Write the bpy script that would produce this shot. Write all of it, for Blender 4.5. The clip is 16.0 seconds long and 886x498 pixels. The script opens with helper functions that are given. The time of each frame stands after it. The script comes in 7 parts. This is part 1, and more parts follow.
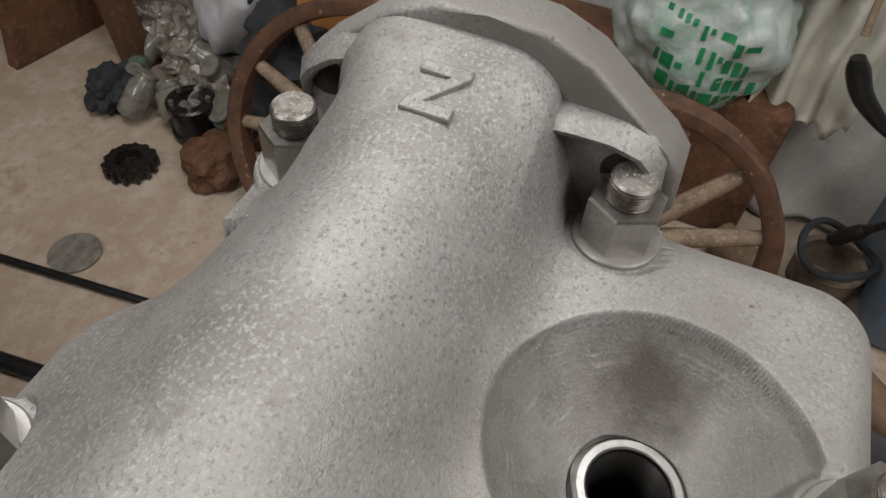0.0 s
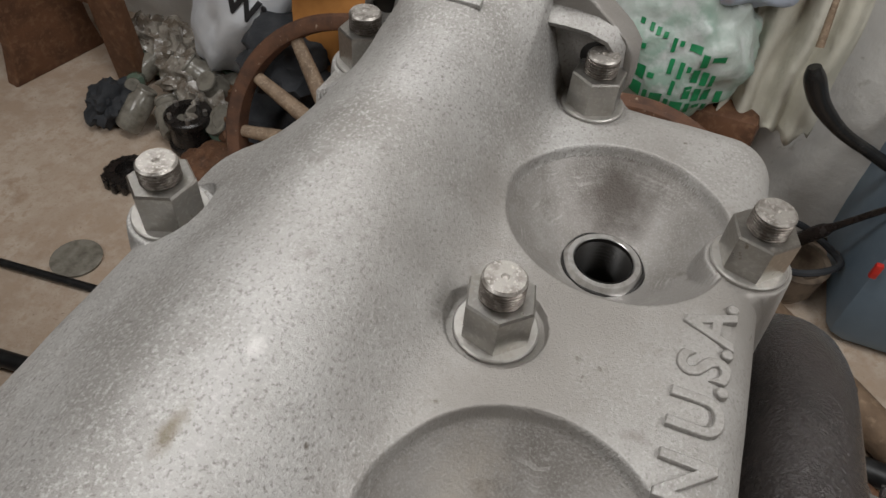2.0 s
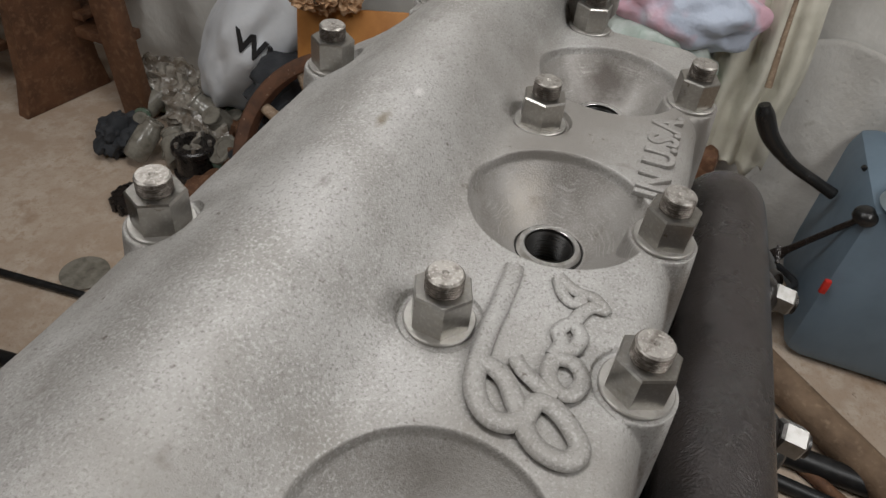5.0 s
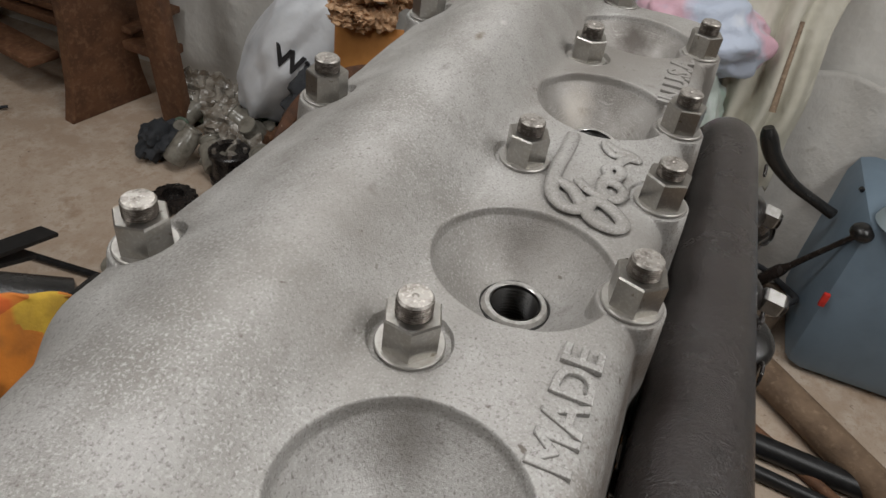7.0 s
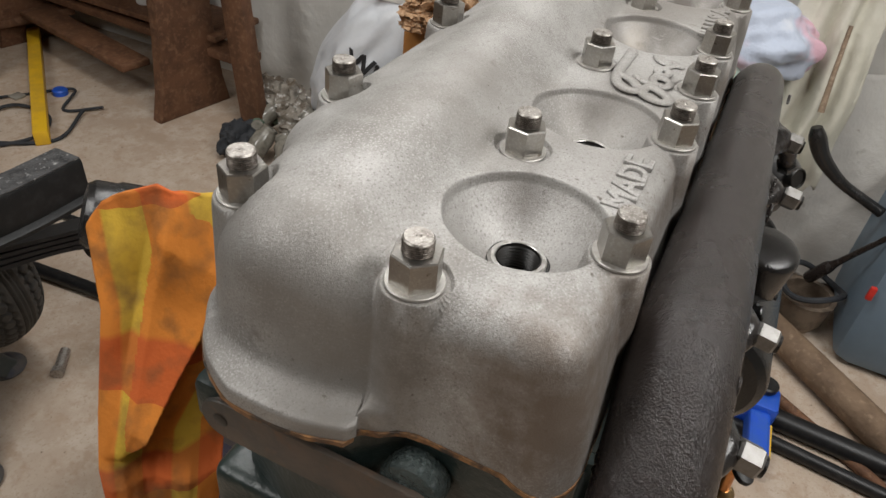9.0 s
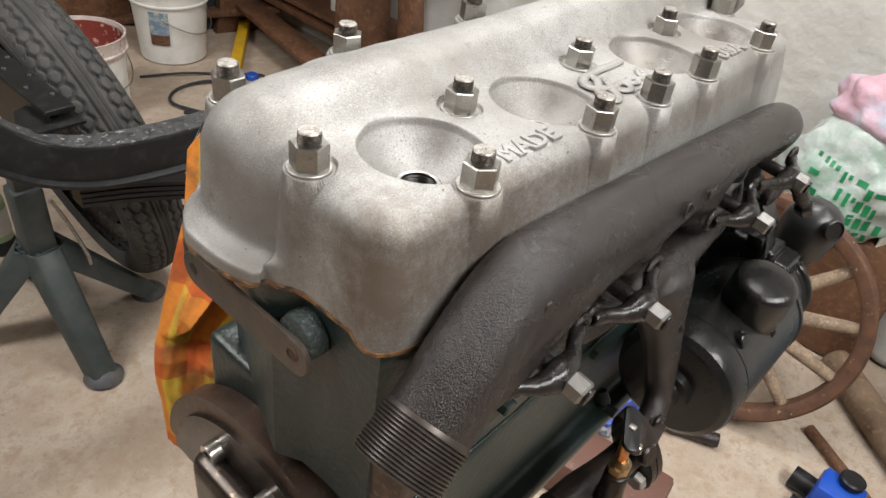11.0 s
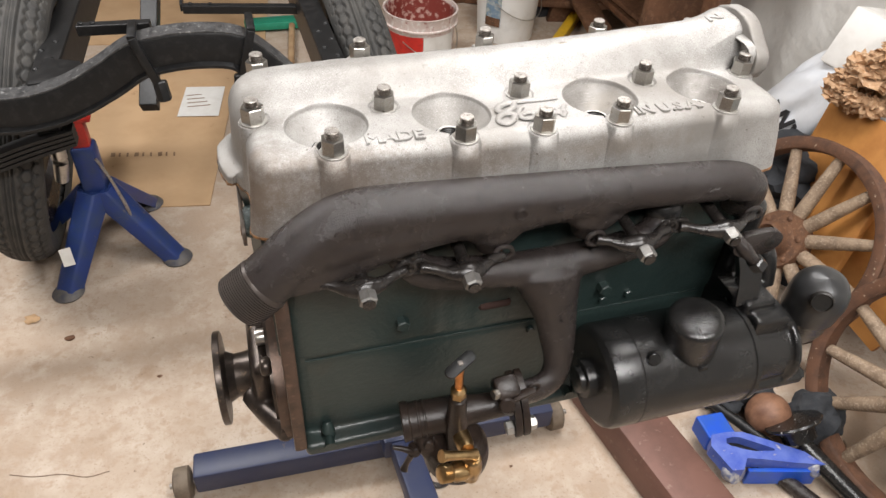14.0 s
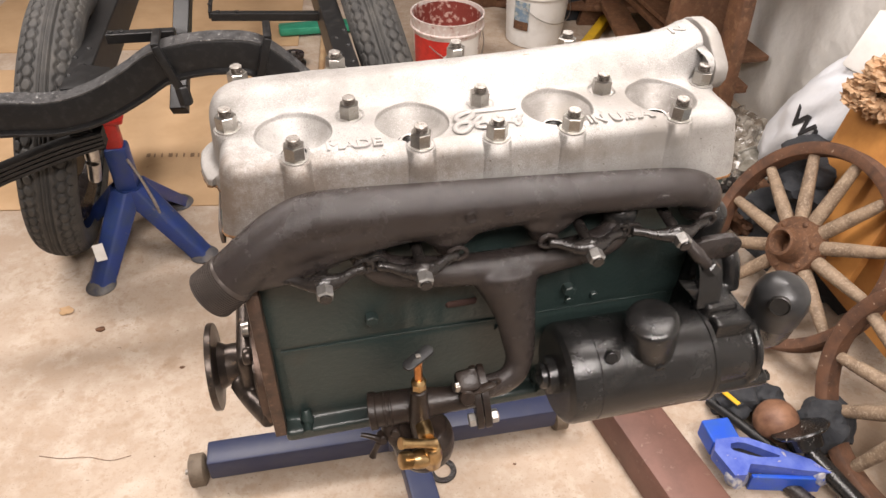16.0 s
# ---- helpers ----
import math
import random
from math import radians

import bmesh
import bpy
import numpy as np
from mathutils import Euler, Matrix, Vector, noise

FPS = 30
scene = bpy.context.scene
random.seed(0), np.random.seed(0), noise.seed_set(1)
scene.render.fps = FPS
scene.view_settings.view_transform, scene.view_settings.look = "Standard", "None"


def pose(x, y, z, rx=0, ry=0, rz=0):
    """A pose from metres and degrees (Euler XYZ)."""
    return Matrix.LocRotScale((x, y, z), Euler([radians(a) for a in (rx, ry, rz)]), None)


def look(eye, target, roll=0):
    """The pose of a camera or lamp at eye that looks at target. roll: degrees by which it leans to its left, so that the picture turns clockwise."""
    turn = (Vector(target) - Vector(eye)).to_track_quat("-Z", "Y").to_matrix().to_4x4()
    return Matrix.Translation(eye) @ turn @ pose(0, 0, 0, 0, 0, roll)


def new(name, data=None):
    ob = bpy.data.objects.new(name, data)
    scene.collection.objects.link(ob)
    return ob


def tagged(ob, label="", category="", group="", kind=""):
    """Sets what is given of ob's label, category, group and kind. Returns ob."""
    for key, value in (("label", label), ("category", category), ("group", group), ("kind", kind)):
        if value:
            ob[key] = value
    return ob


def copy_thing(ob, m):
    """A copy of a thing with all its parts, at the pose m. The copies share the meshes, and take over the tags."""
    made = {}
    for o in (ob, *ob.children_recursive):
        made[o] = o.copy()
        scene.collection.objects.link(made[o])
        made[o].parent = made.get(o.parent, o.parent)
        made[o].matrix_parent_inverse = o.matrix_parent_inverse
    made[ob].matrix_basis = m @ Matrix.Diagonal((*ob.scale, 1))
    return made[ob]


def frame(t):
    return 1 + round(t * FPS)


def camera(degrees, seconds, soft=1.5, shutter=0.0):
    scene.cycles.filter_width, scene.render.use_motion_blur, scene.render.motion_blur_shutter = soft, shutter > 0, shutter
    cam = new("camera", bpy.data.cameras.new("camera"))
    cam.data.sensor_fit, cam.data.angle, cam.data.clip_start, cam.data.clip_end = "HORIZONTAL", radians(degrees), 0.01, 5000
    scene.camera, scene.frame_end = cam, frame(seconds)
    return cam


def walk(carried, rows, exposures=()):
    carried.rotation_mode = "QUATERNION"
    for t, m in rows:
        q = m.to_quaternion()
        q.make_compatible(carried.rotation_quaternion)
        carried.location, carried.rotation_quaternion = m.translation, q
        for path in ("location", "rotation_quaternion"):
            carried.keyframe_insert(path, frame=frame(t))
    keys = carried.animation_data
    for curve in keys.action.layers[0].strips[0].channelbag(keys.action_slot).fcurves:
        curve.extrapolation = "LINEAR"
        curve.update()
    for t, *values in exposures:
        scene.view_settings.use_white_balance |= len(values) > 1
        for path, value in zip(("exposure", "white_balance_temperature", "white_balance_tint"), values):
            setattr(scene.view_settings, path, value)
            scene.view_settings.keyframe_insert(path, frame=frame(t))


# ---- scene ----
cam = camera(64.67, 16.0, soft=1.5, shutter=0.0)
PATH = [
    (0, (0.3498, 0.0634, 1.2096), (0.6532, 0.1702, 0.8267), 4.42),
    (0.5, (0.3271, 0.0579, 1.2106), (0.6318, 0.1667, 0.8294), 4.66),
    (1, (0.3034, 0.0535, 1.2145), (0.6135, 0.1629, 0.8379), 5.00),
    (1.5, (0.2808, 0.0465, 1.2170), (0.5935, 0.1513, 0.8412), 4.94),
    (2, (0.2574, 0.0442, 1.2258), (0.5798, 0.1456, 0.8573), 5.38),
    (2.5, (0.2331, 0.0471, 1.2315), (0.5659, 0.1424, 0.8707), 6.34),
    (3, (0.2100, 0.0445, 1.2340), (0.5495, 0.1317, 0.8774), 7.64),
    (3.5, (0.1854, 0.0396, 1.2358), (0.5325, 0.1231, 0.8858), 8.08),
    (4, (0.1536, 0.0376, 1.2383), (0.5038, 0.1231, 0.8918), 8.05),
    (4.5, (0.1256, 0.0310, 1.2387), (0.4809, 0.1197, 0.8982), 7.60),
    (5, (0.0972, 0.0255, 1.2376), (0.4553, 0.1224, 0.9024), 7.60),
    (7.5, (-0.0736, 0.0041, 1.2418), (0.3008, 0.1201, 0.9314), 8.73),
    (8, (-0.1172, -0.0075, 1.2436), (0.2532, 0.1245, 0.9347), 7.69),
    (8.5, (-0.1518, -0.0096, 1.2426), (0.2149, 0.1327, 0.9340), 7.42),
    (9, (-0.1759, -0.0169, 1.2404), (0.1912, 0.1281, 0.9334), 7.03),
    (9.5, (-0.1991, -0.0350, 1.2350), (0.1672, 0.1122, 0.9281), 8.61),
    (9.7, (-0.2039, -0.0423, 1.2333), (0.1598, 0.1101, 0.9259), 8.50),
    (11.8, (-0.1543, -0.2775, 1.2746), (0.0968, 0.0394, 0.9805), 8.00),
    (12, (-0.1410, -0.2996, 1.2777), (0.0892, 0.0332, 0.9840), 7.21),
    (12.5, (-0.1110, -0.3546, 1.2995), (0.0781, 0.0009, 1.0032), 6.61),
    (13, (-0.0832, -0.4043, 1.3285), (0.0760, -0.0420, 1.0228), 6.90),
    (13.5, (-0.0518, -0.4432, 1.3673), (0.0801, -0.0806, 1.0493), 4.50),
    (14, (-0.0056, -0.4780, 1.3860), (0.1156, -0.1183, 1.0605), 3.68),
    (14.5, (0.0219, -0.4973, 1.3984), (0.1231, -0.1366, 1.0672), 2.71),
    (15, (0.0298, -0.5076, 1.4089), (0.1184, -0.1400, 1.0817), 1.63),
    (15.5, (0.0501, -0.5222, 1.4102), (0.1389, -0.1567, 1.0809), 1.87),
    (16, (0.0599, -0.5279, 1.4145), (0.1521, -0.1599, 1.0887), 1.58),
]
EXPOSURES = [(0, -0.63, 6180, 8), (2.5, -0.53, 6130, 7), (4, -0.49, 6130, 7), (5, -0.64, 6130, 7), (8, -0.47, 6180, 7), (9, -0.15, 6210, 7), (9.5, 0.09, 6220, 7), (12, 0.50, 6180, 6), (13, 0.60, 6180, 7), (13.9, 0.59, 6190, 8), (14.5, 0.82, 6640, 17), (16, 0.85, 6620, 14)]

# ---- light ----
ZS = 1.095  # height of the head stud tips over the floor

world = bpy.data.worlds.new("workshop_air")
scene.world = world
world.use_nodes = True
world.node_tree.nodes["Background"].inputs[0].default_value = (1.0, 0.93, 0.84, 1)
world.node_tree.nodes["Background"].inputs[1].default_value = 0.02


def ceiling_area(name, x, y, z, sx, sy, watts, colour):
    data = bpy.data.lights.new(name, "AREA")
    data.shape, data.size, data.size_y, data.energy, data.color = "RECTANGLE", sx, sy, watts, colour
    ob = new(name, data)
    ob.matrix_world = look((x, y, z), (x, y + 0.001, 0))
    return ob


# no lamp is in view: area lights added overhead, shifted until tones matched
ceiling_area("tube_light_bench", 0.75, 0.62, 2.42, 0.45, 1.4, 28, (1.0, 0.945, 0.90))
ceiling_area("tube_light_back", -1.15, 1.4, 2.42, 1.4, 0.45, 42, (1.0, 0.945, 0.90))
ceiling_area("tube_light_front", 0.28, -1.2, 2.42, 1.4, 0.45, 45, (1.0, 0.945, 0.90))

walk(cam, [(t, look(e, g, r)) for t, e, g, r in PATH], EXPOSURES)

# ---- materials ----


def material(name, base, rough=0.5, metal=0.0, vary=(), bump=(), rough_vary=0.0, spec=0.5, coat=0.0, island=0.0):
    """vary: rows of (colour, noise scale per metre, low, high, detail); bump: rows of (scale, strength, distance)."""
    m = bpy.data.materials.new(name)
    m.use_nodes = True
    nt = m.node_tree
    n, link = nt.nodes, nt.links.new
    b = n["Principled BSDF"]
    b.inputs["Roughness"].default_value, b.inputs["Metallic"].default_value = rough, metal
    b.inputs["Specular IOR Level"].default_value, b.inputs["Coat Weight"].default_value = spec, coat
    b.inputs["Coat Roughness"].default_value = 0.25
    b.inputs["Base Color"].default_value = (*base, 1)
    tex = n.new("ShaderNodeTexCoord")
    info = n.new("ShaderNodeObjectInfo")
    shift = n.new("ShaderNodeVectorMath")
    shift.operation = "MULTIPLY_ADD"
    link(info.outputs["Random"], shift.inputs[0])
    shift.inputs[1].default_value = (3.1, 5.7, 4.3)
    link(tex.outputs["Object"], shift.inputs[2])
    last = None
    for k, (colour, scale, low, high, detail) in enumerate(vary):
        noi, ramp, mix = n.new("ShaderNodeTexNoise"), n.new("ShaderNodeMapRange"), n.new("ShaderNodeMix")
        noi.inputs["Scale"].default_value, noi.inputs["Detail"].default_value = scale, detail
        noi.inputs["Roughness"].default_value = 0.6
        link(shift.outputs[0], noi.inputs["Vector"])
        ramp.inputs[1].default_value, ramp.inputs[2].default_value = low, high
        link(noi.outputs["Fac"], ramp.inputs[0])
        mix.data_type = "RGBA"
        link(ramp.outputs[0], mix.inputs["Factor"])
        if last is None:
            mix.inputs[6].default_value = (*base, 1)
        else:
            link(last, mix.inputs[6])
        mix.inputs[7].default_value = (*colour, 1)
        last = mix.outputs[2]
        if k == 0 and rough_vary:
            rr = n.new("ShaderNodeMapRange")
            rr.inputs[3].default_value, rr.inputs[4].default_value = rough - rough_vary, rough + rough_vary
            link(noi.outputs["Fac"], rr.inputs[0])
            link(rr.outputs[0], b.inputs["Roughness"])
    if last is not None:
        link(last, b.inputs["Base Color"])
    height = None
    for scale, strength, distance in bump:
        noi, bm_node = n.new("ShaderNodeTexNoise"), n.new("ShaderNodeBump")
        noi.inputs["Scale"].default_value, noi.inputs["Detail"].default_value = scale, 4
        link(shift.outputs[0], noi.inputs["Vector"])
        bm_node.inputs["Strength"].default_value, bm_node.inputs["Distance"].default_value = strength, distance
        link(noi.outputs["Fac"], bm_node.inputs["Height"])
        if height is not None:
            link(height, bm_node.inputs["Normal"])
        height = bm_node.outputs[0]
    if height is not None:
        link(height, b.inputs["Normal"])
    return m


ALU = material("blasted_cast_aluminium", (0.405, 0.395, 0.379), 0.53, 0.44,
               [((0.262, 0.249, 0.231), 26, 0.42, 0.68, 7), ((0.485, 0.475, 0.46), 1000, 0.50, 0.68, 3), ((0.212, 0.199, 0.186), 900, 0.535, 0.70, 4), ((0.252, 0.236, 0.217), 8, 0.46, 0.68, 9), ((0.21, 0.193, 0.176), 60, 0.64, 0.76, 8), ((0.15, 0.132, 0.115), 170, 0.69, 0.75, 3)],
               [(2600, 0.36, 0.0005), (1100, 0.30, 0.0006), (300, 0.12, 0.0007), (60, 0.14, 0.0012)], 0.08)
ALU_CUT = material("turned_aluminium", (0.62, 0.61, 0.59), 0.32, 0.85, [((0.36, 0.34, 0.31), 300, 0.4, 0.8, 3)], [(900, 0.1, 0.0003)])
# darker tone for the inside of the two front plug bowls
BOWL = material("darker_bowl_aluminium", (0.285, 0.270, 0.253), 0.52, 0.42,
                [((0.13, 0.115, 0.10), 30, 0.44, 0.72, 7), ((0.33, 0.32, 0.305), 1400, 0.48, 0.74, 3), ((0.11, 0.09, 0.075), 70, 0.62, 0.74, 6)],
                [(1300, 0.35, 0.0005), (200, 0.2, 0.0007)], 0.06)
# near-black that puts the shade inside holes into the colour
HOLE_DARK = material("hole_dark", (0.022, 0.020, 0.018), 0.4, 0.3, [((0.015, 0.014, 0.013), 200, 0.4, 0.7, 3)], [(500, 0.2, 0.0005)])
ZINC = material("zinc_plated_steel", (0.37, 0.357, 0.333), 0.30, 0.95, [((0.36, 0.34, 0.30), 160, 0.45, 0.75, 5), ((0.44, 0.425, 0.40), 700, 0.5, 0.7, 2), ((0.20, 0.175, 0.14), 240, 0.66, 0.74, 4)], [(900, 0.12, 0.0003)], 0.07)
STUD = material("worn_steel_stud", (0.42, 0.395, 0.365), 0.46, 0.85, [((0.16, 0.14, 0.12), 260, 0.45, 0.7, 5), ((0.6, 0.57, 0.53), 900, 0.55, 0.7, 2)], [(1200, 0.2, 0.0003)])
STUD_THREAD = material("oily_dark_thread", (0.10, 0.085, 0.072), 0.44, 0.75, [((0.26, 0.235, 0.21), 420, 0.48, 0.68, 4)], [(1200, 0.2, 0.0003)])
NUT_DULL = material("dull_plated_nut", (0.30, 0.292, 0.28), 0.46, 0.85, [((0.20, 0.19, 0.175), 200, 0.45, 0.75, 5)], [(900, 0.15, 0.0003)])
WASHER = material("bright_washer", (0.42, 0.405, 0.38), 0.46, 0.75, [((0.34, 0.325, 0.295), 400, 0.45, 0.75, 3)])
GASKET = material("copper_asbestos_gasket", (0.34, 0.175, 0.07), 0.65, 0.25, [((0.15, 0.07, 0.033), 120, 0.4, 0.7, 4), ((0.06, 0.045, 0.035), 45, 0.46, 0.56, 5)], [(500, 0.5, 0.001)])
IRON_GREY = material("grey_manifold_paint", (0.0225, 0.0175, 0.0160), 0.26, 0.0,
                     [((0.030, 0.0250, 0.0236), 26, 0.4, 0.75, 6), ((0.014, 0.0115, 0.0108), 90, 0.52, 0.75, 5)], [(330, 0.34, 0.0012), (1100, 0.80, 0.0008), (90, 0.16, 0.0016)], 0.10, 0.45)
GREEN = material("dark_green_engine_enamel", (0.0180, 0.0295, 0.0270), 0.36, 0.0,
                 [((0.014, 0.0235, 0.0220), 16, 0.4, 0.7, 5), ((0.035, 0.040, 0.034), 140, 0.64, 0.78, 5), ((0.030, 0.024, 0.018), 7, 0.56, 0.74, 6)], [(170, 0.5, 0.0016), (600, 0.3, 0.0006)], 0.08)
PLUG_PAINT = material("blistered_green_paint", (0.05, 0.066, 0.064), 0.26, 0.1, [((0.13, 0.15, 0.15), 260, 0.55, 0.72, 4)], [(420, 0.9, 0.002)])
BLACK = material("gloss_black_paint", (0.0115, 0.0112, 0.0110), 0.25, 0.0, [((0.020, 0.0195, 0.019), 40, 0.45, 0.75, 5)], [(420, 0.36, 0.0010), (900, 0.25, 0.0005)], 0.08)
BLACK_OILY = material("oily_black_iron", (0.015, 0.0128, 0.0118), 0.28, 0.1, [((0.032, 0.027, 0.024), 70, 0.5, 0.75, 5)], [(240, 0.4, 0.0012)], 0.08)
FRAME_BLACK = material("chassis_black", (0.0105, 0.0105, 0.0108), 0.40, 0.0, [((0.024, 0.024, 0.0245), 55, 0.5, 0.75, 5)], [(160, 0.2, 0.001)], 0.08, 0.32)
FLANGE_BROWN = material("bare_iron_flange", (0.10, 0.065, 0.048), 0.42, 0.55, [((0.055, 0.04, 0.032), 45, 0.45, 0.7, 5), ((0.17, 0.11, 0.08), 160, 0.55, 0.75, 4)], [(240, 0.3, 0.001)])
CRANK = material("dark_machined_crank", (0.075, 0.06, 0.05), 0.32, 0.7, [((0.035, 0.028, 0.025), 60, 0.4, 0.7, 5), ((0.22, 0.16, 0.11), 110, 0.62, 0.75, 3)], [(300, 0.2, 0.0006)])
BRASS = material("bright_brass", (0.46, 0.32, 0.16), 0.30, 1.0, [((0.26, 0.16, 0.075), 120, 0.45, 0.75, 4)], [(400, 0.1, 0.0004)])
COPPER = material("copper_brass", (0.55, 0.25, 0.09), 0.28, 1.0, [((0.3, 0.12, 0.04), 120, 0.45, 0.75, 4)])
RUST = material("rusty_steel", (0.15, 0.072, 0.036), 0.75, 0.2, [((0.08, 0.04, 0.024), 45, 0.4, 0.7, 6), ((0.26, 0.15, 0.085), 130, 0.55, 0.75, 5)], [(200, 0.5, 0.002)])
RUST_RIM = material("rusty_rim_flaked", (0.13, 0.062, 0.034), 0.72, 0.15, [((0.065, 0.034, 0.022), 30, 0.4, 0.7, 6), ((0.36, 0.28, 0.20), 90, 0.64, 0.72, 6)], [(200, 0.5, 0.002)])
OLD_WOOD = material("grey_weathered_spoke", (0.27, 0.195, 0.13), 0.72, 0.0, [((0.14, 0.095, 0.062), 35, 0.4, 0.7, 7), ((0.38, 0.30, 0.215), 160, 0.5, 0.75, 4)], [(160, 0.5, 0.002)])
BROWN_WOOD = material("dark_brown_timber", (0.15, 0.07, 0.035), 0.6, 0.0, [((0.075, 0.034, 0.018), 14, 0.4, 0.7, 6), ((0.22, 0.12, 0.065), 60, 0.5, 0.75, 5)], [(90, 0.3, 0.002)])
PINE = material("pine_board", (0.44, 0.30, 0.17), 0.62, 0.0, [((0.30, 0.18, 0.09), 12, 0.4, 0.7, 6)], [(80, 0.3, 0.002)])
PLY = material("orange_plywood", (0.46, 0.21, 0.055), 0.5, 0.0, [((0.34, 0.14, 0.035), 12, 0.4, 0.7, 6)], [(80, 0.2, 0.001)])
CARD = material("cardboard", (0.50, 0.335, 0.19), 0.85, 0.0, [((0.43, 0.28, 0.15), 7, 0.4, 0.7, 6), ((0.30, 0.17, 0.08), 14, 0.70, 0.76, 3)], [(60, 0.2, 0.002)])
BLUE = material("dark_blue_paint", (0.018, 0.040, 0.17), 0.42, 0.1, [((0.03, 0.05, 0.12), 25, 0.4, 0.7, 5), ((0.16, 0.13, 0.10), 70, 0.66, 0.76, 5)], [(160, 0.2, 0.001)])
STAND_BLUE = material("slate_blue_paint", (0.017, 0.025, 0.068), 0.45, 0.0, [((0.10, 0.075, 0.055), 60, 0.66, 0.74, 6), ((0.028, 0.034, 0.070), 20, 0.4, 0.7, 5), ((0.20, 0.14, 0.09), 40, 0.70, 0.8, 5)], [(160, 0.2, 0.001)])
BRIGHT_BLUE = material("bright_blue_paint", (0.015, 0.085, 0.55), 0.35, 0.1, [((0.03, 0.10, 0.42), 30, 0.4, 0.7, 5), ((0.35, 0.33, 0.32), 60, 0.70, 0.76, 5)], [(160, 0.2, 0.001)])
FADED_BLUE = material("faded_blue_paint", (0.11, 0.16, 0.48), 0.5, 0.05, [((0.05, 0.09, 0.42), 25, 0.4, 0.65, 5), ((0.42, 0.40, 0.40), 50, 0.62, 0.7, 5)], [(160, 0.2, 0.001)])
STRAP = material("dull_brown_steel", (0.105, 0.078, 0.060), 0.5, 0.2, [((0.055, 0.052, 0.046), 40, 0.4, 0.7, 5), ((0.13, 0.075, 0.045), 90, 0.55, 0.75, 5)], [(240, 0.2, 0.001)])
GREY_GREEN = material("grey_green_paint", (0.045, 0.058, 0.058), 0.55, 0.1, [((0.075, 0.08, 0.078), 25, 0.4, 0.7, 5), ((0.16, 0.13, 0.1), 60, 0.68, 0.78, 4)], [(160, 0.2, 0.001)])
RED = material("red_paint", (0.55, 0.03, 0.02), 0.4, 0.0, [((0.38, 0.02, 0.015), 40, 0.4, 0.7, 4)])
RUBBER = material("tyre_rubber", (0.036, 0.035, 0.033), 0.74, 0.0, [((0.062, 0.058, 0.052), 22, 0.42, 0.7, 6), ((0.10, 0.09, 0.075), 120, 0.62, 0.8, 4)], [(260, 0.4, 0.0012)])
CHROME = material("silver_steel", (0.62, 0.60, 0.57), 0.28, 0.95, [((0.38, 0.36, 0.33), 80, 0.45, 0.75, 5)])
WHITE_PLASTIC = material("white_plastic", (0.74, 0.73, 0.70), 0.4, 0.0, [((0.62, 0.60, 0.56), 16, 0.45, 0.75, 5)])
RED_PAINTY = material("dark_red_dried_paint", (0.20, 0.035, 0.025), 0.6, 0.0, [((0.50, 0.33, 0.28), 40, 0.52, 0.60, 6)], [(90, 0.4, 0.004)])
PINKISH = material("paint_smeared_plastic", (0.60, 0.50, 0.46), 0.5, 0.0, [((0.33, 0.10, 0.08), 30, 0.56, 0.66, 5), ((0.72, 0.69, 0.66), 50, 0.5, 0.65, 5)])
BAG = material("white_film_bag", (0.72, 0.74, 0.77), 0.42, 0.0, [((0.64, 0.67, 0.71), 9, 0.45, 0.7, 4)], [(11, 0.4, 0.02), (45, 0.14, 0.004)])
GREEN_PRINT = material("green_print", (0.015, 0.20, 0.07), 0.5, 0.0, [((0.02, 0.27, 0.10), 30, 0.4, 0.7, 3)])
LABEL_BLUE = material("faded_picture_print", (0.16, 0.24, 0.33), 0.5, 0.0, [((0.42, 0.44, 0.42), 45, 0.45, 0.6, 4), ((0.10, 0.16, 0.07), 30, 0.55, 0.65, 4)])
BROWN_PRINT = material("faded_brown_print", (0.21, 0.13, 0.075), 0.8)
BLACK_PRINT = material("black_print", (0.02, 0.02, 0.022), 0.5)
PALE_CLOTH = material("pale_canvas", (0.58, 0.56, 0.48), 0.85, 0.0, [((0.47, 0.45, 0.37), 9, 0.4, 0.7, 5)], [(40, 0.4, 0.01)])
LILAC = material("pale_blue_pink_bag", (0.50, 0.56, 0.68), 0.5, 0.0, [((0.66, 0.42, 0.50), 6, 0.5, 0.62, 3), ((0.7, 0.72, 0.76), 8, 0.55, 0.7, 3)], [(25, 0.4, 0.02)])
JUG = material("grey_blue_plastic", (0.16, 0.22, 0.28), 0.5, 0.0, [((0.12, 0.165, 0.21), 6, 0.4, 0.7, 5), ((0.20, 0.13, 0.09), 14, 0.70, 0.76, 4)], [(40, 0.2, 0.003)])
FOAM = material("tan_crumbled_insulation", (0.52, 0.33, 0.19), 0.95, 0.0, [((0.34, 0.19, 0.09), 40, 0.4, 0.7, 6), ((0.66, 0.47, 0.31), 90, 0.5, 0.7, 5)], [(90, 0.9, 0.008)])
DARK_CLOTH = material("dark_cloth", (0.022, 0.024, 0.028), 0.9, 0.0, [((0.04, 0.042, 0.046), 30, 0.4, 0.7, 5)], [(200, 0.5, 0.003)])
YELLOW = material("yellow_plastic", (0.70, 0.42, 0.015), 0.45, 0.0, [((0.55, 0.33, 0.03), 20, 0.4, 0.7, 4)])
YELLOW_CLOTH = material("yellow_cloth", (0.74, 0.60, 0.01), 0.7, 0.0, [((0.6, 0.46, 0.01), 20, 0.4, 0.7, 4)], [(50, 0.4, 0.005)])
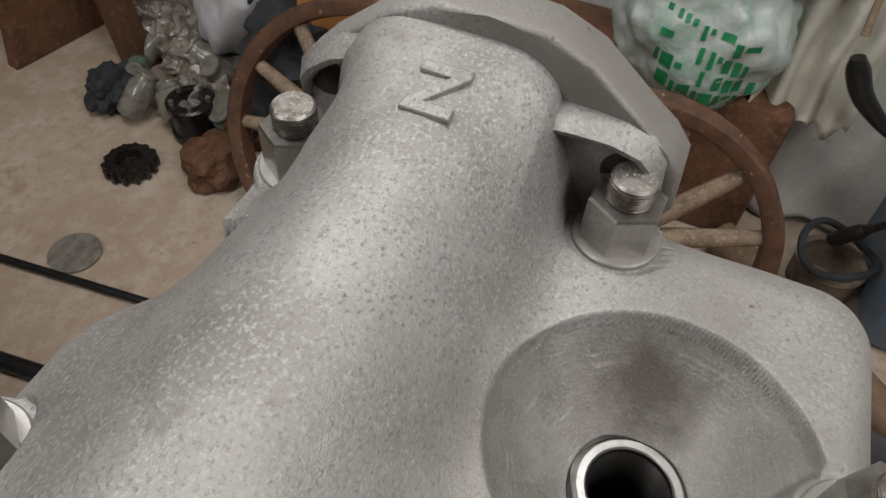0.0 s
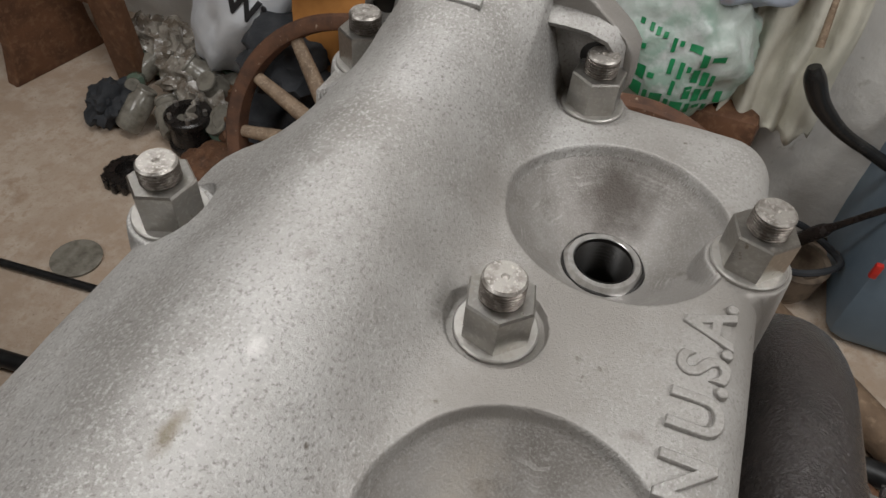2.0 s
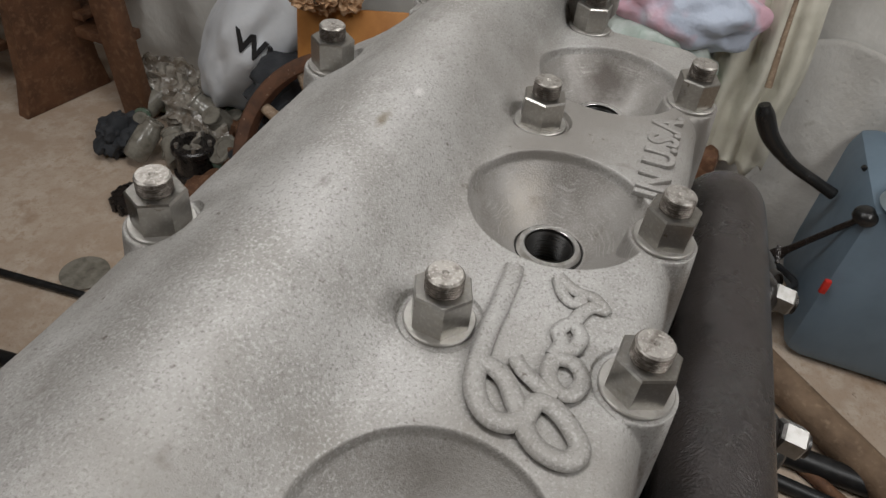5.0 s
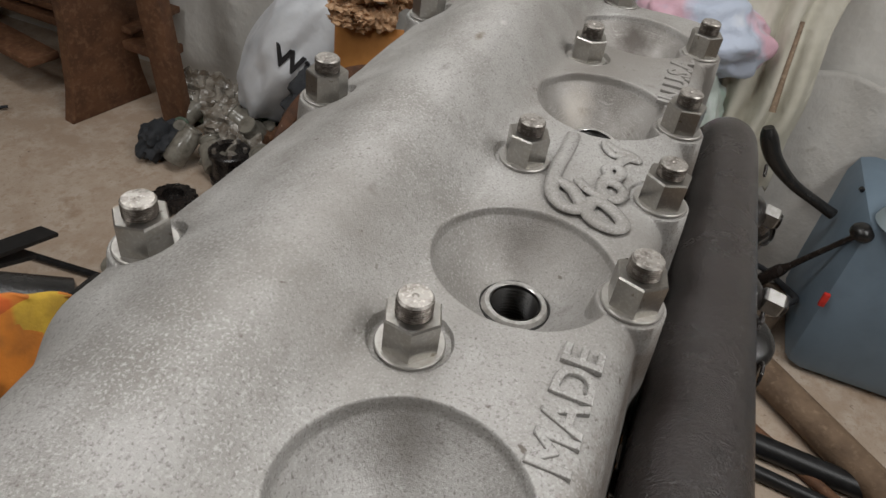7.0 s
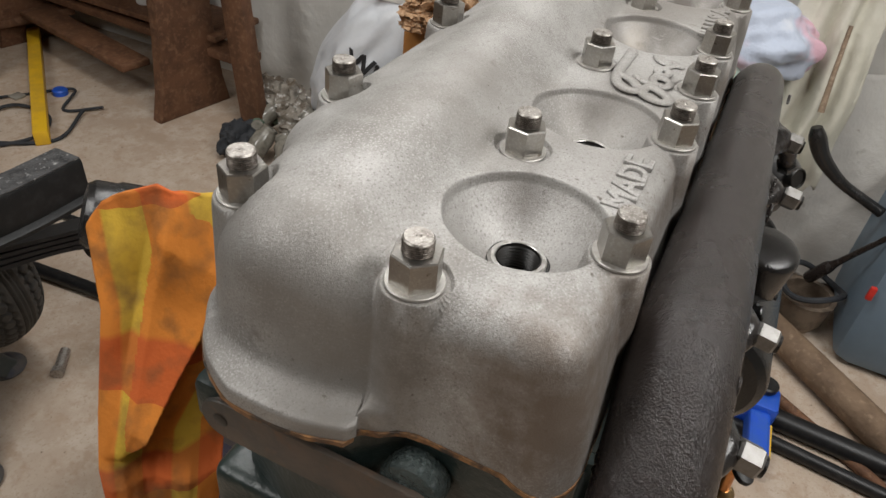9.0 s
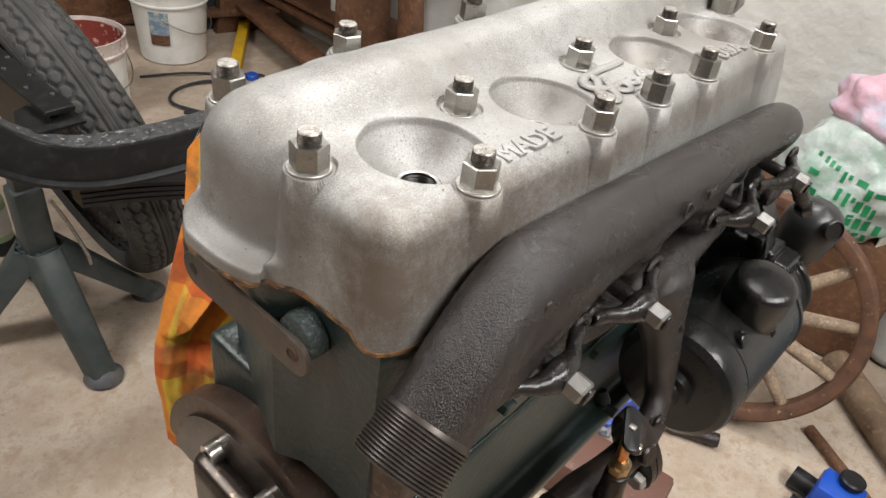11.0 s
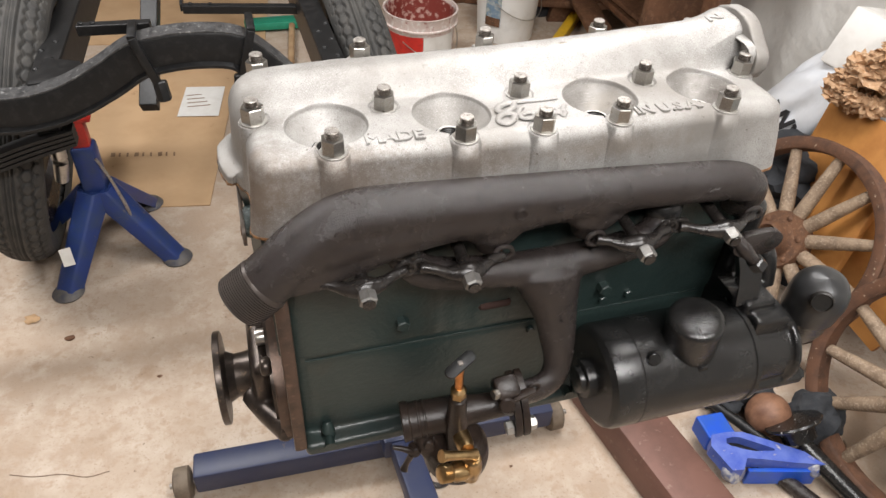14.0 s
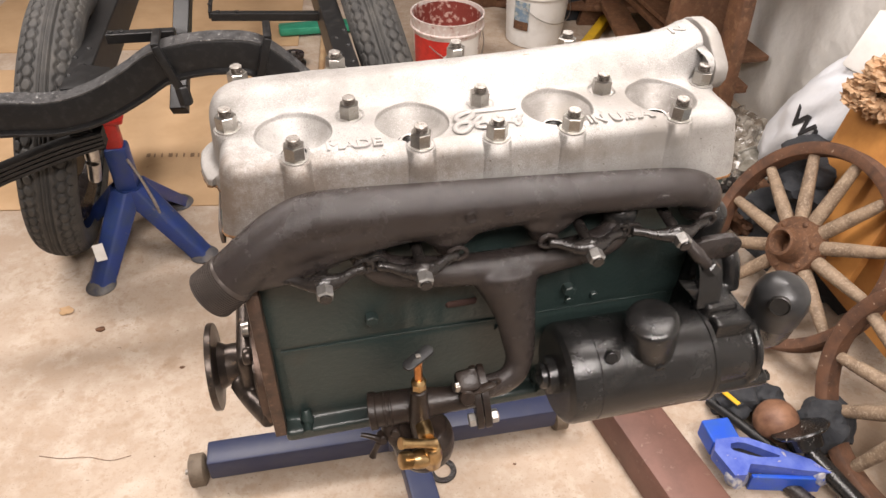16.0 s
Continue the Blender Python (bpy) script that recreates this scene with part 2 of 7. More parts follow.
GLASS_DULL = material("dusty_glass_jars", (0.24, 0.225, 0.19), 0.22, 0.0, [((0.11, 0.10, 0.08), 30, 0.4, 0.7, 5)], [(60, 0.3, 0.003)], 0.05, 0.7)
BALL_BROWN = material("rusted_ball", (0.26, 0.135, 0.08), 0.55, 0.15, [((0.13, 0.06, 0.035), 30, 0.4, 0.7, 5)], [(200, 0.2, 0.001)])
PLASTER = material("white_plaster_wall", (0.66, 0.645, 0.61), 0.9, 0.0, [((0.55, 0.53, 0.49), 3, 0.4, 0.7, 6), ((0.45, 0.42, 0.37), 14, 0.68, 0.8, 5)], [(5, 0.35, 0.06), (26, 0.35, 0.012), (200, 0.2, 0.002)])
# greys of the unseen walls and ceiling, set for contrast and reflections
GREY_WALL = material("unseen_wall_grey", (0.34, 0.33, 0.31), 0.9, 0.0, [((0.26, 0.25, 0.235), 3, 0.4, 0.7, 6)], [(26, 0.3, 0.01)])
CEIL = material("unseen_ceiling_pale", (0.50, 0.47, 0.43), 0.9, 0.0, [((0.42, 0.39, 0.35), 4, 0.4, 0.7, 4)])
CONCRETE = material("stained_concrete_floor", (0.46, 0.375, 0.295), 0.80, 0.0,
                    [((0.375, 0.285, 0.21), 2.4, 0.38, 0.62, 9), ((0.52, 0.445, 0.37), 14, 0.45, 0.74, 8), ((0.39, 0.295, 0.215), 42, 0.50, 0.66, 7), ((0.29, 0.20, 0.13), 6, 0.62, 0.74, 8), ((0.33, 0.245, 0.175), 190, 0.58, 0.72, 4), ((0.17, 0.12, 0.08), 60, 0.68, 0.74, 5)],
                    [(14, 0.25, 0.01), (140, 0.4, 0.003), (500, 0.3, 0.001)], 0.1)



def stain_or_shade(m, centre, radii, colour, amount=1.0, grain=60):
    """Lays one ragged patch, a stain or painted shade, at a place of the engine, given from the stud tips, into a
    material's colour.
    """
    nt = m.node_tree
    n, link = nt.nodes, nt.links.new
    b = n["Principled BSDF"].inputs["Base Color"]
    was = b.links[0].from_socket
    tex, off, div, far = n.new("ShaderNodeTexCoord"), n.new("ShaderNodeVectorMath"), n.new("ShaderNodeVectorMath"), n.new("ShaderNodeVectorMath")
    off.operation, div.operation, far.operation = "SUBTRACT", "DIVIDE", "LENGTH"
    off.inputs[1].default_value = Vector(centre) + Vector((0, 0, ZS)) - ENGINE_AT
    div.inputs[1].default_value = radii
    link(tex.outputs["Object"], off.inputs[0])
    link(off.outputs[0], div.inputs[0])
    link(div.outputs[0], far.inputs[0])
    noi, add, ramp, mix = n.new("ShaderNodeTexNoise"), n.new("ShaderNodeMath"), n.new("ShaderNodeMapRange"), n.new("ShaderNodeMix")
    noi.inputs["Scale"].default_value, noi.inputs["Detail"].default_value, noi.inputs["Roughness"].default_value = grain, 8, 0.7
    link(tex.outputs["Object"], noi.inputs["Vector"])
    add.operation = "MULTIPLY_ADD"
    link(noi.outputs["Fac"], add.inputs[0])
    add.inputs[1].default_value = 1.8
    link(far.outputs["Value"], add.inputs[2])
    ramp.inputs[1].default_value, ramp.inputs[2].default_value, ramp.inputs[3].default_value, ramp.inputs[4].default_value = 1.15, 2.05, amount, 0.0
    link(add.outputs[0], ramp.inputs[0])
    mix.data_type = "RGBA"
    link(ramp.outputs[0], mix.inputs["Factor"])
    link(was, mix.inputs[6])
    mix.inputs[7].default_value = (*colour, 1)
    link(mix.outputs[2], b)


def turned_marks(m, centres, colour):
    """Lays broken tool rings round each centre into a material's colour."""
    nt = m.node_tree
    n, link = nt.nodes, nt.links.new
    b = n["Principled BSDF"].inputs["Base Color"]
    was = b.links[0].from_socket
    tex, flat = n.new("ShaderNodeTexCoord"), n.new("ShaderNodeVectorMath")
    flat.operation = "MULTIPLY"
    flat.inputs[1].default_value = (1, 1, 0)
    link(tex.outputs["Object"], flat.inputs[0])
    least = None
    for x, y in centres:
        far = n.new("ShaderNodeVectorMath")
        far.operation = "DISTANCE"
        far.inputs[1].default_value = (x - ENGINE_AT.x, y - ENGINE_AT.y, 0)
        link(flat.outputs[0], far.inputs[0])
        if least is None:
            least = far.outputs["Value"]
        else:
            low = n.new("ShaderNodeMath")
            low.operation = "MINIMUM"
            link(least, low.inputs[0])
            link(far.outputs["Value"], low.inputs[1])
            least = low.outputs[0]
    ring, patch, cut, mask, both, mix = (n.new(k) for k in ("ShaderNodeTexNoise", "ShaderNodeTexNoise", "ShaderNodeMapRange", "ShaderNodeMapRange", "ShaderNodeMath", "ShaderNodeMix"))
    ring.noise_dimensions = "1D"
    ring.inputs["Scale"].default_value, ring.inputs["Detail"].default_value = 1100, 2
    wander, shift = n.new("ShaderNodeTexNoise"), n.new("ShaderNodeMath")
    wander.inputs["Scale"].default_value, wander.inputs["Detail"].default_value = 90, 4
    link(tex.outputs["Object"], wander.inputs["Vector"])
    shift.operation = "MULTIPLY_ADD"
    link(wander.outputs["Fac"], shift.inputs[0])
    shift.inputs[1].default_value = 0.006
    link(least, shift.inputs[2])
    link(shift.outputs[0], ring.inputs["W"])
    patch.inputs["Scale"].default_value, patch.inputs["Detail"].default_value = 90, 7
    link(tex.outputs["Object"], patch.inputs["Vector"])
    cut.inputs[1].default_value, cut.inputs[2].default_value = 0.50, 0.66
    mask.inputs[1].default_value, mask.inputs[2].default_value, mask.inputs[4].default_value = 0.52, 0.66, 0.6
    link(ring.outputs["Fac"], cut.inputs[0])
    link(patch.outputs["Fac"], mask.inputs[0])
    both.operation = "MULTIPLY"
    link(cut.outputs[0], both.inputs[0])
    link(mask.outputs[0], both.inputs[1])
    mix.data_type = "RGBA"
    link(both.outputs[0], mix.inputs["Factor"])
    link(was, mix.inputs[6])
    mix.inputs[7].default_value = (*colour, 1)
    link(mix.outputs[2], b)


ENGINE_AT = Vector((0.24, 0.08, 0.70))
BOWLS = [(0.0585, 0.0405), (0.1690, 0.0405), (0.3135, 0.0405), (0.4245, 0.0405)]
turned_marks(BOWL, BOWLS, (0.44, 0.425, 0.40))
for place, size, tone, amount, grain in (
        ((0.302, 0.110, 0.003), (0.0065, 0.0024, 0.01), (0.15, 0.12, 0.07), 0.7, 260),
        ((0.325, 0.105, 0.0), (0.0035, 0.0022, 0.01), (0.70, 0.69, 0.67), 0.6, 300),
        ((-0.013, 0.027, -0.062), (0.012, 0.008, 0.011), (0.55, 0.54, 0.52), 0.7, 260),
        ((0.062, -0.014, -0.044), (0.070, 0.030, 0.030), (0.15, 0.108, 0.078), 0.75, 210),
        ((-0.008, 0.000, -0.054), (0.042, 0.042, 0.050), (0.165, 0.125, 0.095), 0.9, 80),
        ((0.170, -0.014, -0.040), (0.070, 0.020, 0.018), (0.15, 0.11, 0.08), 0.65, 120),
        ((0.300, -0.014, -0.040), (0.090, 0.020, 0.014), (0.19, 0.15, 0.115), 0.5, 130),
        # shade below the middle rear stud's boss, put into the colour
        ((0.000, 0.058, -0.048), (0.036, 0.014, 0.040), (0.17, 0.15, 0.13), 0.75, 110),
        ((0.055, -0.004, -0.020), (0.030, 0.010, 0.012), (0.20, 0.165, 0.135), 0.5, 110),
        # greyer tone along the ridge's near foot, as in the last row
        ((0.300, 0.066, -0.015), (0.060, 0.020, 0.012), (0.22, 0.20, 0.18), 0.45, 50),
        # darker patches on the far side of the two rear bowls
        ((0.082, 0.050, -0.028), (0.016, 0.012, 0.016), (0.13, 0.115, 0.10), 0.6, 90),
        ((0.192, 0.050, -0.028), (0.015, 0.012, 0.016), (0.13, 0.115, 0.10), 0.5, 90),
        ((0.420, 0.075, -0.012), (0.040, 0.014, 0.012), (0.20, 0.18, 0.16), 0.45, 60)):
    stain_or_shade(ALU, place, size, tone, amount, grain)
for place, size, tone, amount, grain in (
        # dark brown patch on the far side of the foremost bowl
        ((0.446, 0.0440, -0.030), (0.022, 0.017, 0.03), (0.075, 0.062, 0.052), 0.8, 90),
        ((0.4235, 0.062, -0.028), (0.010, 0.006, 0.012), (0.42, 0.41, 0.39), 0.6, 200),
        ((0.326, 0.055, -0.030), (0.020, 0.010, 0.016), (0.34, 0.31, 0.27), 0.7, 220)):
    stain_or_shade(BOWL, place, size, tone, amount, grain)


def plaid(name):
    """Orange and yellow checked flannel with oil stains; bands by the cloth's own coordinates."""
    m = material(name, (0.62, 0.20, 0.03), 0.92, 0.0, [], [(300, 0.3, 0.002), (24, 0.3, 0.01)])
    nt = m.node_tree
    n, link = nt.nodes, nt.links.new
    uv, sep = n.new("ShaderNodeUVMap"), n.new("ShaderNodeSeparateXYZ")
    link(uv.outputs[0], sep.inputs[0])
    last = None
    bands = []
    for axis, freq in (("X", 2.6), ("Y", 3.4)):
        w = n.new("ShaderNodeMath")
        w.operation = "MULTIPLY"
        w.inputs[1].default_value = freq
        link(sep.outputs[axis], w.inputs[0])
        f = n.new("ShaderNodeMath")
        f.operation = "FRACT"
        link(w.outputs[0], f.inputs[0])
        r = n.new("ShaderNodeMapRange")
        r.inputs[1].default_value, r.inputs[2].default_value = (0.50, 0.54) if axis == "X" else (0.64, 0.68)
        link(f.outputs[0], r.inputs[0])
        bands.append(r.outputs[0])
    m1, m2, m3 = (n.new("ShaderNodeMix") for _ in range(3))
    for x in (m1, m2, m3):
        x.data_type = "RGBA"
    m1.inputs[6].default_value, m1.inputs[7].default_value = (0.60, 0.20, 0.022, 1), (0.56, 0.36, 0.035, 1)
    link(bands[0], m1.inputs["Factor"])
    link(m1.outputs[2], m2.inputs[6])
    m2.inputs[7].default_value = (0.46, 0.06, 0.014, 1)
    half = n.new("ShaderNodeMath")
    half.operation = "MULTIPLY"
    half.inputs[1].default_value = 0.7
    link(bands[1], half.inputs[0])
    link(half.outputs[0], m2.inputs["Factor"])
    noi, ramp = n.new("ShaderNodeTexNoise"), n.new("ShaderNodeMapRange")
    noi.inputs["Scale"].default_value, noi.inputs["Detail"].default_value = 32, 6
    link(n.new("ShaderNodeTexCoord").outputs["Object"], noi.inputs["Vector"])
    ramp.inputs[1].default_value, ramp.inputs[2].default_value = 0.49, 0.82
    link(noi.outputs["Fac"], ramp.inputs[0])
    link(ramp.outputs[0], m3.inputs["Factor"])
    link(m2.outputs[2], m3.inputs[6])
    m3.inputs[7].default_value = (0.12, 0.06, 0.02, 1)
    link(m3.outputs[2], n["Principled BSDF"].inputs["Base Color"])
    return m


PLAID = plaid("orange_checked_flannel")

# ---- building blocks ----
ORIGIN = {}


def thing(name, at, label, category, group="", kind=""):
    ob = tagged(new(name), label, category, group, kind)
    ob.empty_display_size = 0.05
    ob.location = at
    ORIGIN[ob] = Vector(at)
    return ob


def part(name, bm, mat, parent=None, label="", smooth=True, sharp=40, cast=0.0, rounds=6):
    """Links a bmesh, given in world places, as one mesh under a thing or a part. cast: voxel size of a fused casting."""
    origin = ORIGIN.get(parent, Vector())
    bmesh.ops.translate(bm, verts=bm.verts, vec=-origin)
    bmesh.ops.recalc_face_normals(bm, faces=bm.faces)
    me = bpy.data.meshes.new(name)
    bm.to_mesh(me)
    bm.free()
    me.materials.append(mat)
    if smooth:
        me.polygons.foreach_set("use_smooth", [True] * len(me.polygons))
        if sharp and not cast:
            me.set_sharp_from_angle(angle=radians(sharp))
    ob = new(name, me)
    ORIGIN[ob] = origin
    if parent is not None:
        ob.parent = parent
    if cast:
        r = ob.modifiers.new("fuse", "REMESH")
        r.mode, r.voxel_size, r.use_smooth_shade = "VOXEL", cast, True
        s = ob.modifiers.new("soften", "SMOOTH")
        s.factor, s.iterations = 0.5, rounds
    return tagged(ob, label)


def solo(name, bm, mat, label, category, group="", kind="", **more):
    return tagged(part(name, bm, mat, None, label, **more), "", category, group, kind)


def frame_to(p0, p1, up=(0, 0, 1)):
    """A turn that takes z onto the way from p0 to p1."""
    z = (Vector(p1) - Vector(p0)).normalized()
    up = Vector(up)
    if abs(z.dot(up)) > 0.98:
        up = Vector((1, 0, 0))
    x = up.cross(z).normalized()
    return Matrix((x, z.cross(x), z)).transposed()


def lathe(bm, p0, p1, rows, seg=28, close=True):
    """Turns rows of (radius, distance from p0 along the axis) round the axis p0 to p1."""
    turn, base = frame_to(p0, p1), Vector(p0)
    rings = []
    for r, h in rows:
        rings.append([bm.verts.new(base + turn @ Vector((r * math.cos(a), r * math.sin(a), h))) for a in (2 * math.pi * k / seg for k in range(seg))])
    for a, b in zip(rings, rings[1:]):
        for k in range(seg):
            bm.faces.new((a[k], a[(k + 1) % seg], b[(k + 1) % seg], b[k]))
    if close:
        bm.faces.new(rings[0][::-1])
        bm.faces.new(rings[-1])
    return bm


def rod(bm, p0, p1, r, r1=None, seg=16, chamfer=0.0):
    length, r1 = (Vector(p1) - Vector(p0)).length, r if r1 is None else r1
    rows = [(r - chamfer, 0), (r, chamfer), (r1, length - chamfer), (r1 - chamfer, length)] if chamfer else [(r, 0), (r1, length)]
    return lathe(bm, p0, p1, rows, seg)


def hexagon(bm, p0, p1, flats, chamfer=0.0012, spin=0.0, seated=False):
    """A hexagonal nut or bolt head with turned chamfers."""
    turn, base, length = frame_to(p0, p1), Vector(p0), (Vector(p1) - Vector(p0)).length
    corner = flats / math.sqrt(3)
    rows = [(corner, 0), (corner, chamfer), (corner, length - 0.0007), (corner * 0.945, length)] if seated else [(flats / 2 * 0.96, 0), (corner, chamfer), (corner, length - chamfer), (flats / 2 * 0.96, length)]
    rings = []
    for k, (r, h) in enumerate(rows):
        rings.append([bm.verts.new(base + turn @ Vector((r * math.cos(a), r * math.sin(a), h))) for a in (math.pi / 3 * j + spin for j in range(6))])
    for a, b in zip(rings, rings[1:]):
        for k in range(6):
            bm.faces.new((a[k], a[(k + 1) % 6], b[(k + 1) % 6], b[k]))
    bm.faces.new(rings[0][::-1])
    bm.faces.new(rings[-1])
    return bm


def block(bm, lo, hi, bevel=0.0, turn=None):
    """A box from corner to corner, with rounded edges; turn: a matrix about its middle."""
    lo, hi = Vector(lo), Vector(hi)
    made = bmesh.ops.create_cube(bm, size=1)["verts"]
    mid, size = (lo + hi) / 2, hi - lo
    for v in made:
        v.co = Vector((v.co.x * size.x, v.co.y * size.y, v.co.z * size.z))
    if bevel:
        edges = list({e for v in made for e in v.link_edges})
        out = bmesh.ops.bevel(bm, geom=edges, offset=bevel, segments=2, affect="EDGES", profile=0.5)
        made = list({v for f in out["faces"] for v in f.verts} | {v for v in made if v.is_valid})
    for v in made:
        v.co = mid + (turn.to_3x3() @ v.co if turn is not None else v.co)
    return bm


def bar(bm, p0, p1, wide, thick, bevel=0.0, up=(0, 0, 1)):
    """A straight bar of rectangular section from p0 to p1."""
    turn, length = frame_to(p0, p1, up), (Vector(p1) - Vector(p0)).length
    made = bmesh.ops.create_cube(bm, size=1)["verts"]
    for v in made:
        v.co = Vector((v.co.x * wide, v.co.y * thick, (v.co.z + 0.5) * length))
    if bevel:
        out = bmesh.ops.bevel(bm, geom=list({e for v in made for e in v.link_edges}), offset=bevel, segments=2, affect="EDGES", profile=0.5)
        made = list({v for f in out["faces"] for v in f.verts} | {v for v in made if v.is_valid})
    for v in made:
        v.co = Vector(p0) + turn @ v.co
    return bm


def glide(points, steps=8):
    """A smooth line through points (tuples of any length)."""
    pts = [np.array(p, float) for p in points]
    pts = [2 * pts[0] - pts[1], *pts, 2 * pts[-1] - pts[-2]]
    out = []
    for a, b, c, d in zip(pts, pts[1:], pts[2:], pts[3:]):
        for k in range(steps):
            t = k / steps
            out.append(0.5 * (2 * b + (c - a) * t + (2 * a - 5 * b + 4 * c - d) * t * t + (3 * b - a - 3 * c + d) * t**3))
    return [*out, pts[-2]]


def pipe(bm, points, seg=16, steps=8, flat=1.0, up=(0, 0, 1)):
    """A bent pipe through (x, y, z, radius); flat squeezes it along the up direction of its section."""
    line = glide(points, steps) if steps else [np.array(p, float) for p in points]
    rings = []
    for k, p in enumerate(line):
        a, b = line[max(k - 1, 0)][:3], line[min(k + 1, len(line) - 1)][:3]
        turn = frame_to(a, b, up)
        rings.append([bm.verts.new(Vector(p[:3]) + turn @ Vector((p[3] * math.cos(t), p[3] * flat * math.sin(t), 0))) for t in (2 * math.pi * j / seg for j in range(seg))])
    for a, b in zip(rings, rings[1:]):
        for k in range(seg):
            bm.faces.new((a[k], a[(k + 1) % seg], b[(k + 1) % seg], b[k]))
    bm.faces.new(rings[0][::-1])
    bm.faces.new(rings[-1])
    return bm


def plate(bm, outline, m, thick, bevel=0.0):
    """A flat plate of an outline in the xy plane of m, thick along its z."""
    low = [bm.verts.new(m @ Vector((x, y, 0))) for x, y in outline]
    top = [bm.verts.new(m @ Vector((x, y, thick))) for x, y in outline]
    n = len(outline)
    faces = [bm.faces.new(low[::-1]), bm.faces.new(top)]
    faces += [bm.faces.new((low[k], low[(k + 1) % n], top[(k + 1) % n], top[k])) for k in range(n)]
    if bevel:
        rim = [e for f in faces[:2] for e in f.edges]
        bmesh.ops.bevel(bm, geom=rim, offset=bevel, segments=2, affect="EDGES", profile=0.5)
    return bm


def lump(bm, centre, size, rough=0.25, scale=3.0, detail=4, seed=0.0, flatten=None, octaves=4, slope=0.0):
    """A crumpled rounded body, for bags, cloth and lumps."""
    made = bmesh.ops.create_icosphere(bm, subdivisions=detail, radius=1)["verts"]
    for v in made:
        n = v.co.normalized()
        k = 1 + rough * noise.fractal(n * scale + Vector((seed, seed * 1.7, 0)), 0.9, 2.1, octaves)
        v.co = Vector(centre) + Vector((n.x * size[0], n.y * size[1], n.z * size[2])) * k
        v.co.z += slope * (v.co.y - centre[1])
        if flatten is not None:
            v.co.z = max(v.co.z, flatten + 0.002 * n.x)
    return bm


def letters(text, size, depth, m):
    """Raised letters by the built-in font as a bmesh; m puts the text's left baseline."""
    cu = bpy.data.curves.new("lettering", "FONT")
    cu.body, cu.size, cu.extrude, cu.bevel_depth, cu.bevel_resolution, cu.resolution_u = text, size, depth, size * 0.03, 2, 4
    ob = bpy.data.objects.new("lettering", cu)
    scene.collection.objects.link(ob)
    me = bpy.data.meshes.new_from_object(ob.evaluated_get(bpy.context.evaluated_depsgraph_get()))
    bm = bmesh.new()
    bm.from_mesh(me)
    bpy.data.objects.remove(ob)
    bpy.data.curves.remove(cu)
    bpy.data.meshes.remove(me)
    bmesh.ops.transform(bm, matrix=m, verts=bm.verts)
    return bm


# ---- the room ----
def wall(name, lo, hi, mat, label):
    return solo(name, block(bmesh.new(), lo, hi), mat, label, "wall", kind="structure", smooth=False)


bm = bmesh.new()
bmesh.ops.create_grid(bm, x_segments=120, y_segments=120, size=1)
for v in bm.verts:
    v.co = Vector((-1.0 + v.co.x * 3.4, 0.9 + v.co.y * 4.0, 0.003 * noise.fractal(v.co * 4, 1.0, 2.0, 3)))
    v.co.z = min(v.co.z, 0.0)
floor = solo("floor", bm, CONCRETE, "worn beige concrete garage floor with oil stains", "floor", kind="structure")
wall("wall_front", (1.88, -3.1, -0.05), (2.08, 4.9, 2.5), PLASTER, "rough white plastered stone wall")
# added out of view to close the room and shape its bounce light
wall("wall_rear", (-4.4, -3.1, -0.05), (-4.2, 4.9, 2.5), GREY_WALL, "unseen grey wall closing the room")
wall("wall_far", (-4.2, 4.7, -0.05), (1.88, 4.9, 2.5), GREY_WALL, "unseen grey wall closing the room beyond the chassis")
wall("wall_near", (-4.2, -3.1, -0.05), (1.88, -2.9, 2.5), GREY_WALL, "unseen grey wall closing the room")
wall("ceiling", (-4.4, -3.1, 2.5), (2.08, 4.9, 2.6), CEIL, "unseen pale ceiling closing the room")

# ---- the engine: cylinder head ----
engine = thing("engine", ENGINE_AT, "rebuilt vintage car engine with bare alloy head and dark green block", "engine")
STUDS = {"far": [(0.0111, 0.1465), (0.1109, 0.1621), (0.2412, 0.1642), (0.3695, 0.1647), (0.4685, 0.1485)],
         "middle": [(0.0001, 0.0620), (0.1129, 0.0625), (0.2406, 0.0625), (0.3692, 0.0627), (0.4806, 0.0622)],
         "near": [(0.0573, 0.0), (0.1690, 0.0), (0.2402, 0.0), (0.3138, 0.0006), (0.4237, 0.0005)]}
ALL_STUDS = [p for row in STUDS.values() for p in row]
SEAT, DECK, BOSS = -0.0425, -0.087, -0.021


def smin(a, b, k):
    h = np.clip(0.5 + 0.5 * (b - a) / k, 0, 1)
    return b * (1 - h) + a * h - k * h * (1 - h)


def rbox(x, y, x0, x1, y0, y1, r):
    dx, dy = np.abs(x - (x0 + x1) / 2) - (x1 - x0) / 2 + r, np.abs(y - (y0 + y1) / 2) - (y1 - y0) / 2 + r
    return np.hypot(np.maximum(dx, 0), np.maximum(dy, 0)) + np.minimum(np.maximum(dx, dy), 0) - r


def head_edge(x, y):
    """Signed distance from the side of the head, negative inside."""
    d = rbox(x, y, -0.0095, 0.4930, -0.0070, 0.150, 0.018)
    d = smin(d, rbox(x, y, -0.0195, 0.5000, 0.060, 0.160, 0.045), 0.012)
    d = smin(d, rbox(x, y, 0.055, 0.425, 0.020, 0.1755, 0.030), 0.014)
    for sx, sy in ALL_STUDS:
        d = smin(d, np.hypot(x - sx, y - sy) - 0.0128, 0.004)
    return d


RIDGE_X = [-0.03, 0.05, 0.13, 0.23, 0.30, 0.36, 0.43, 0.465, 0.494, 0.52]
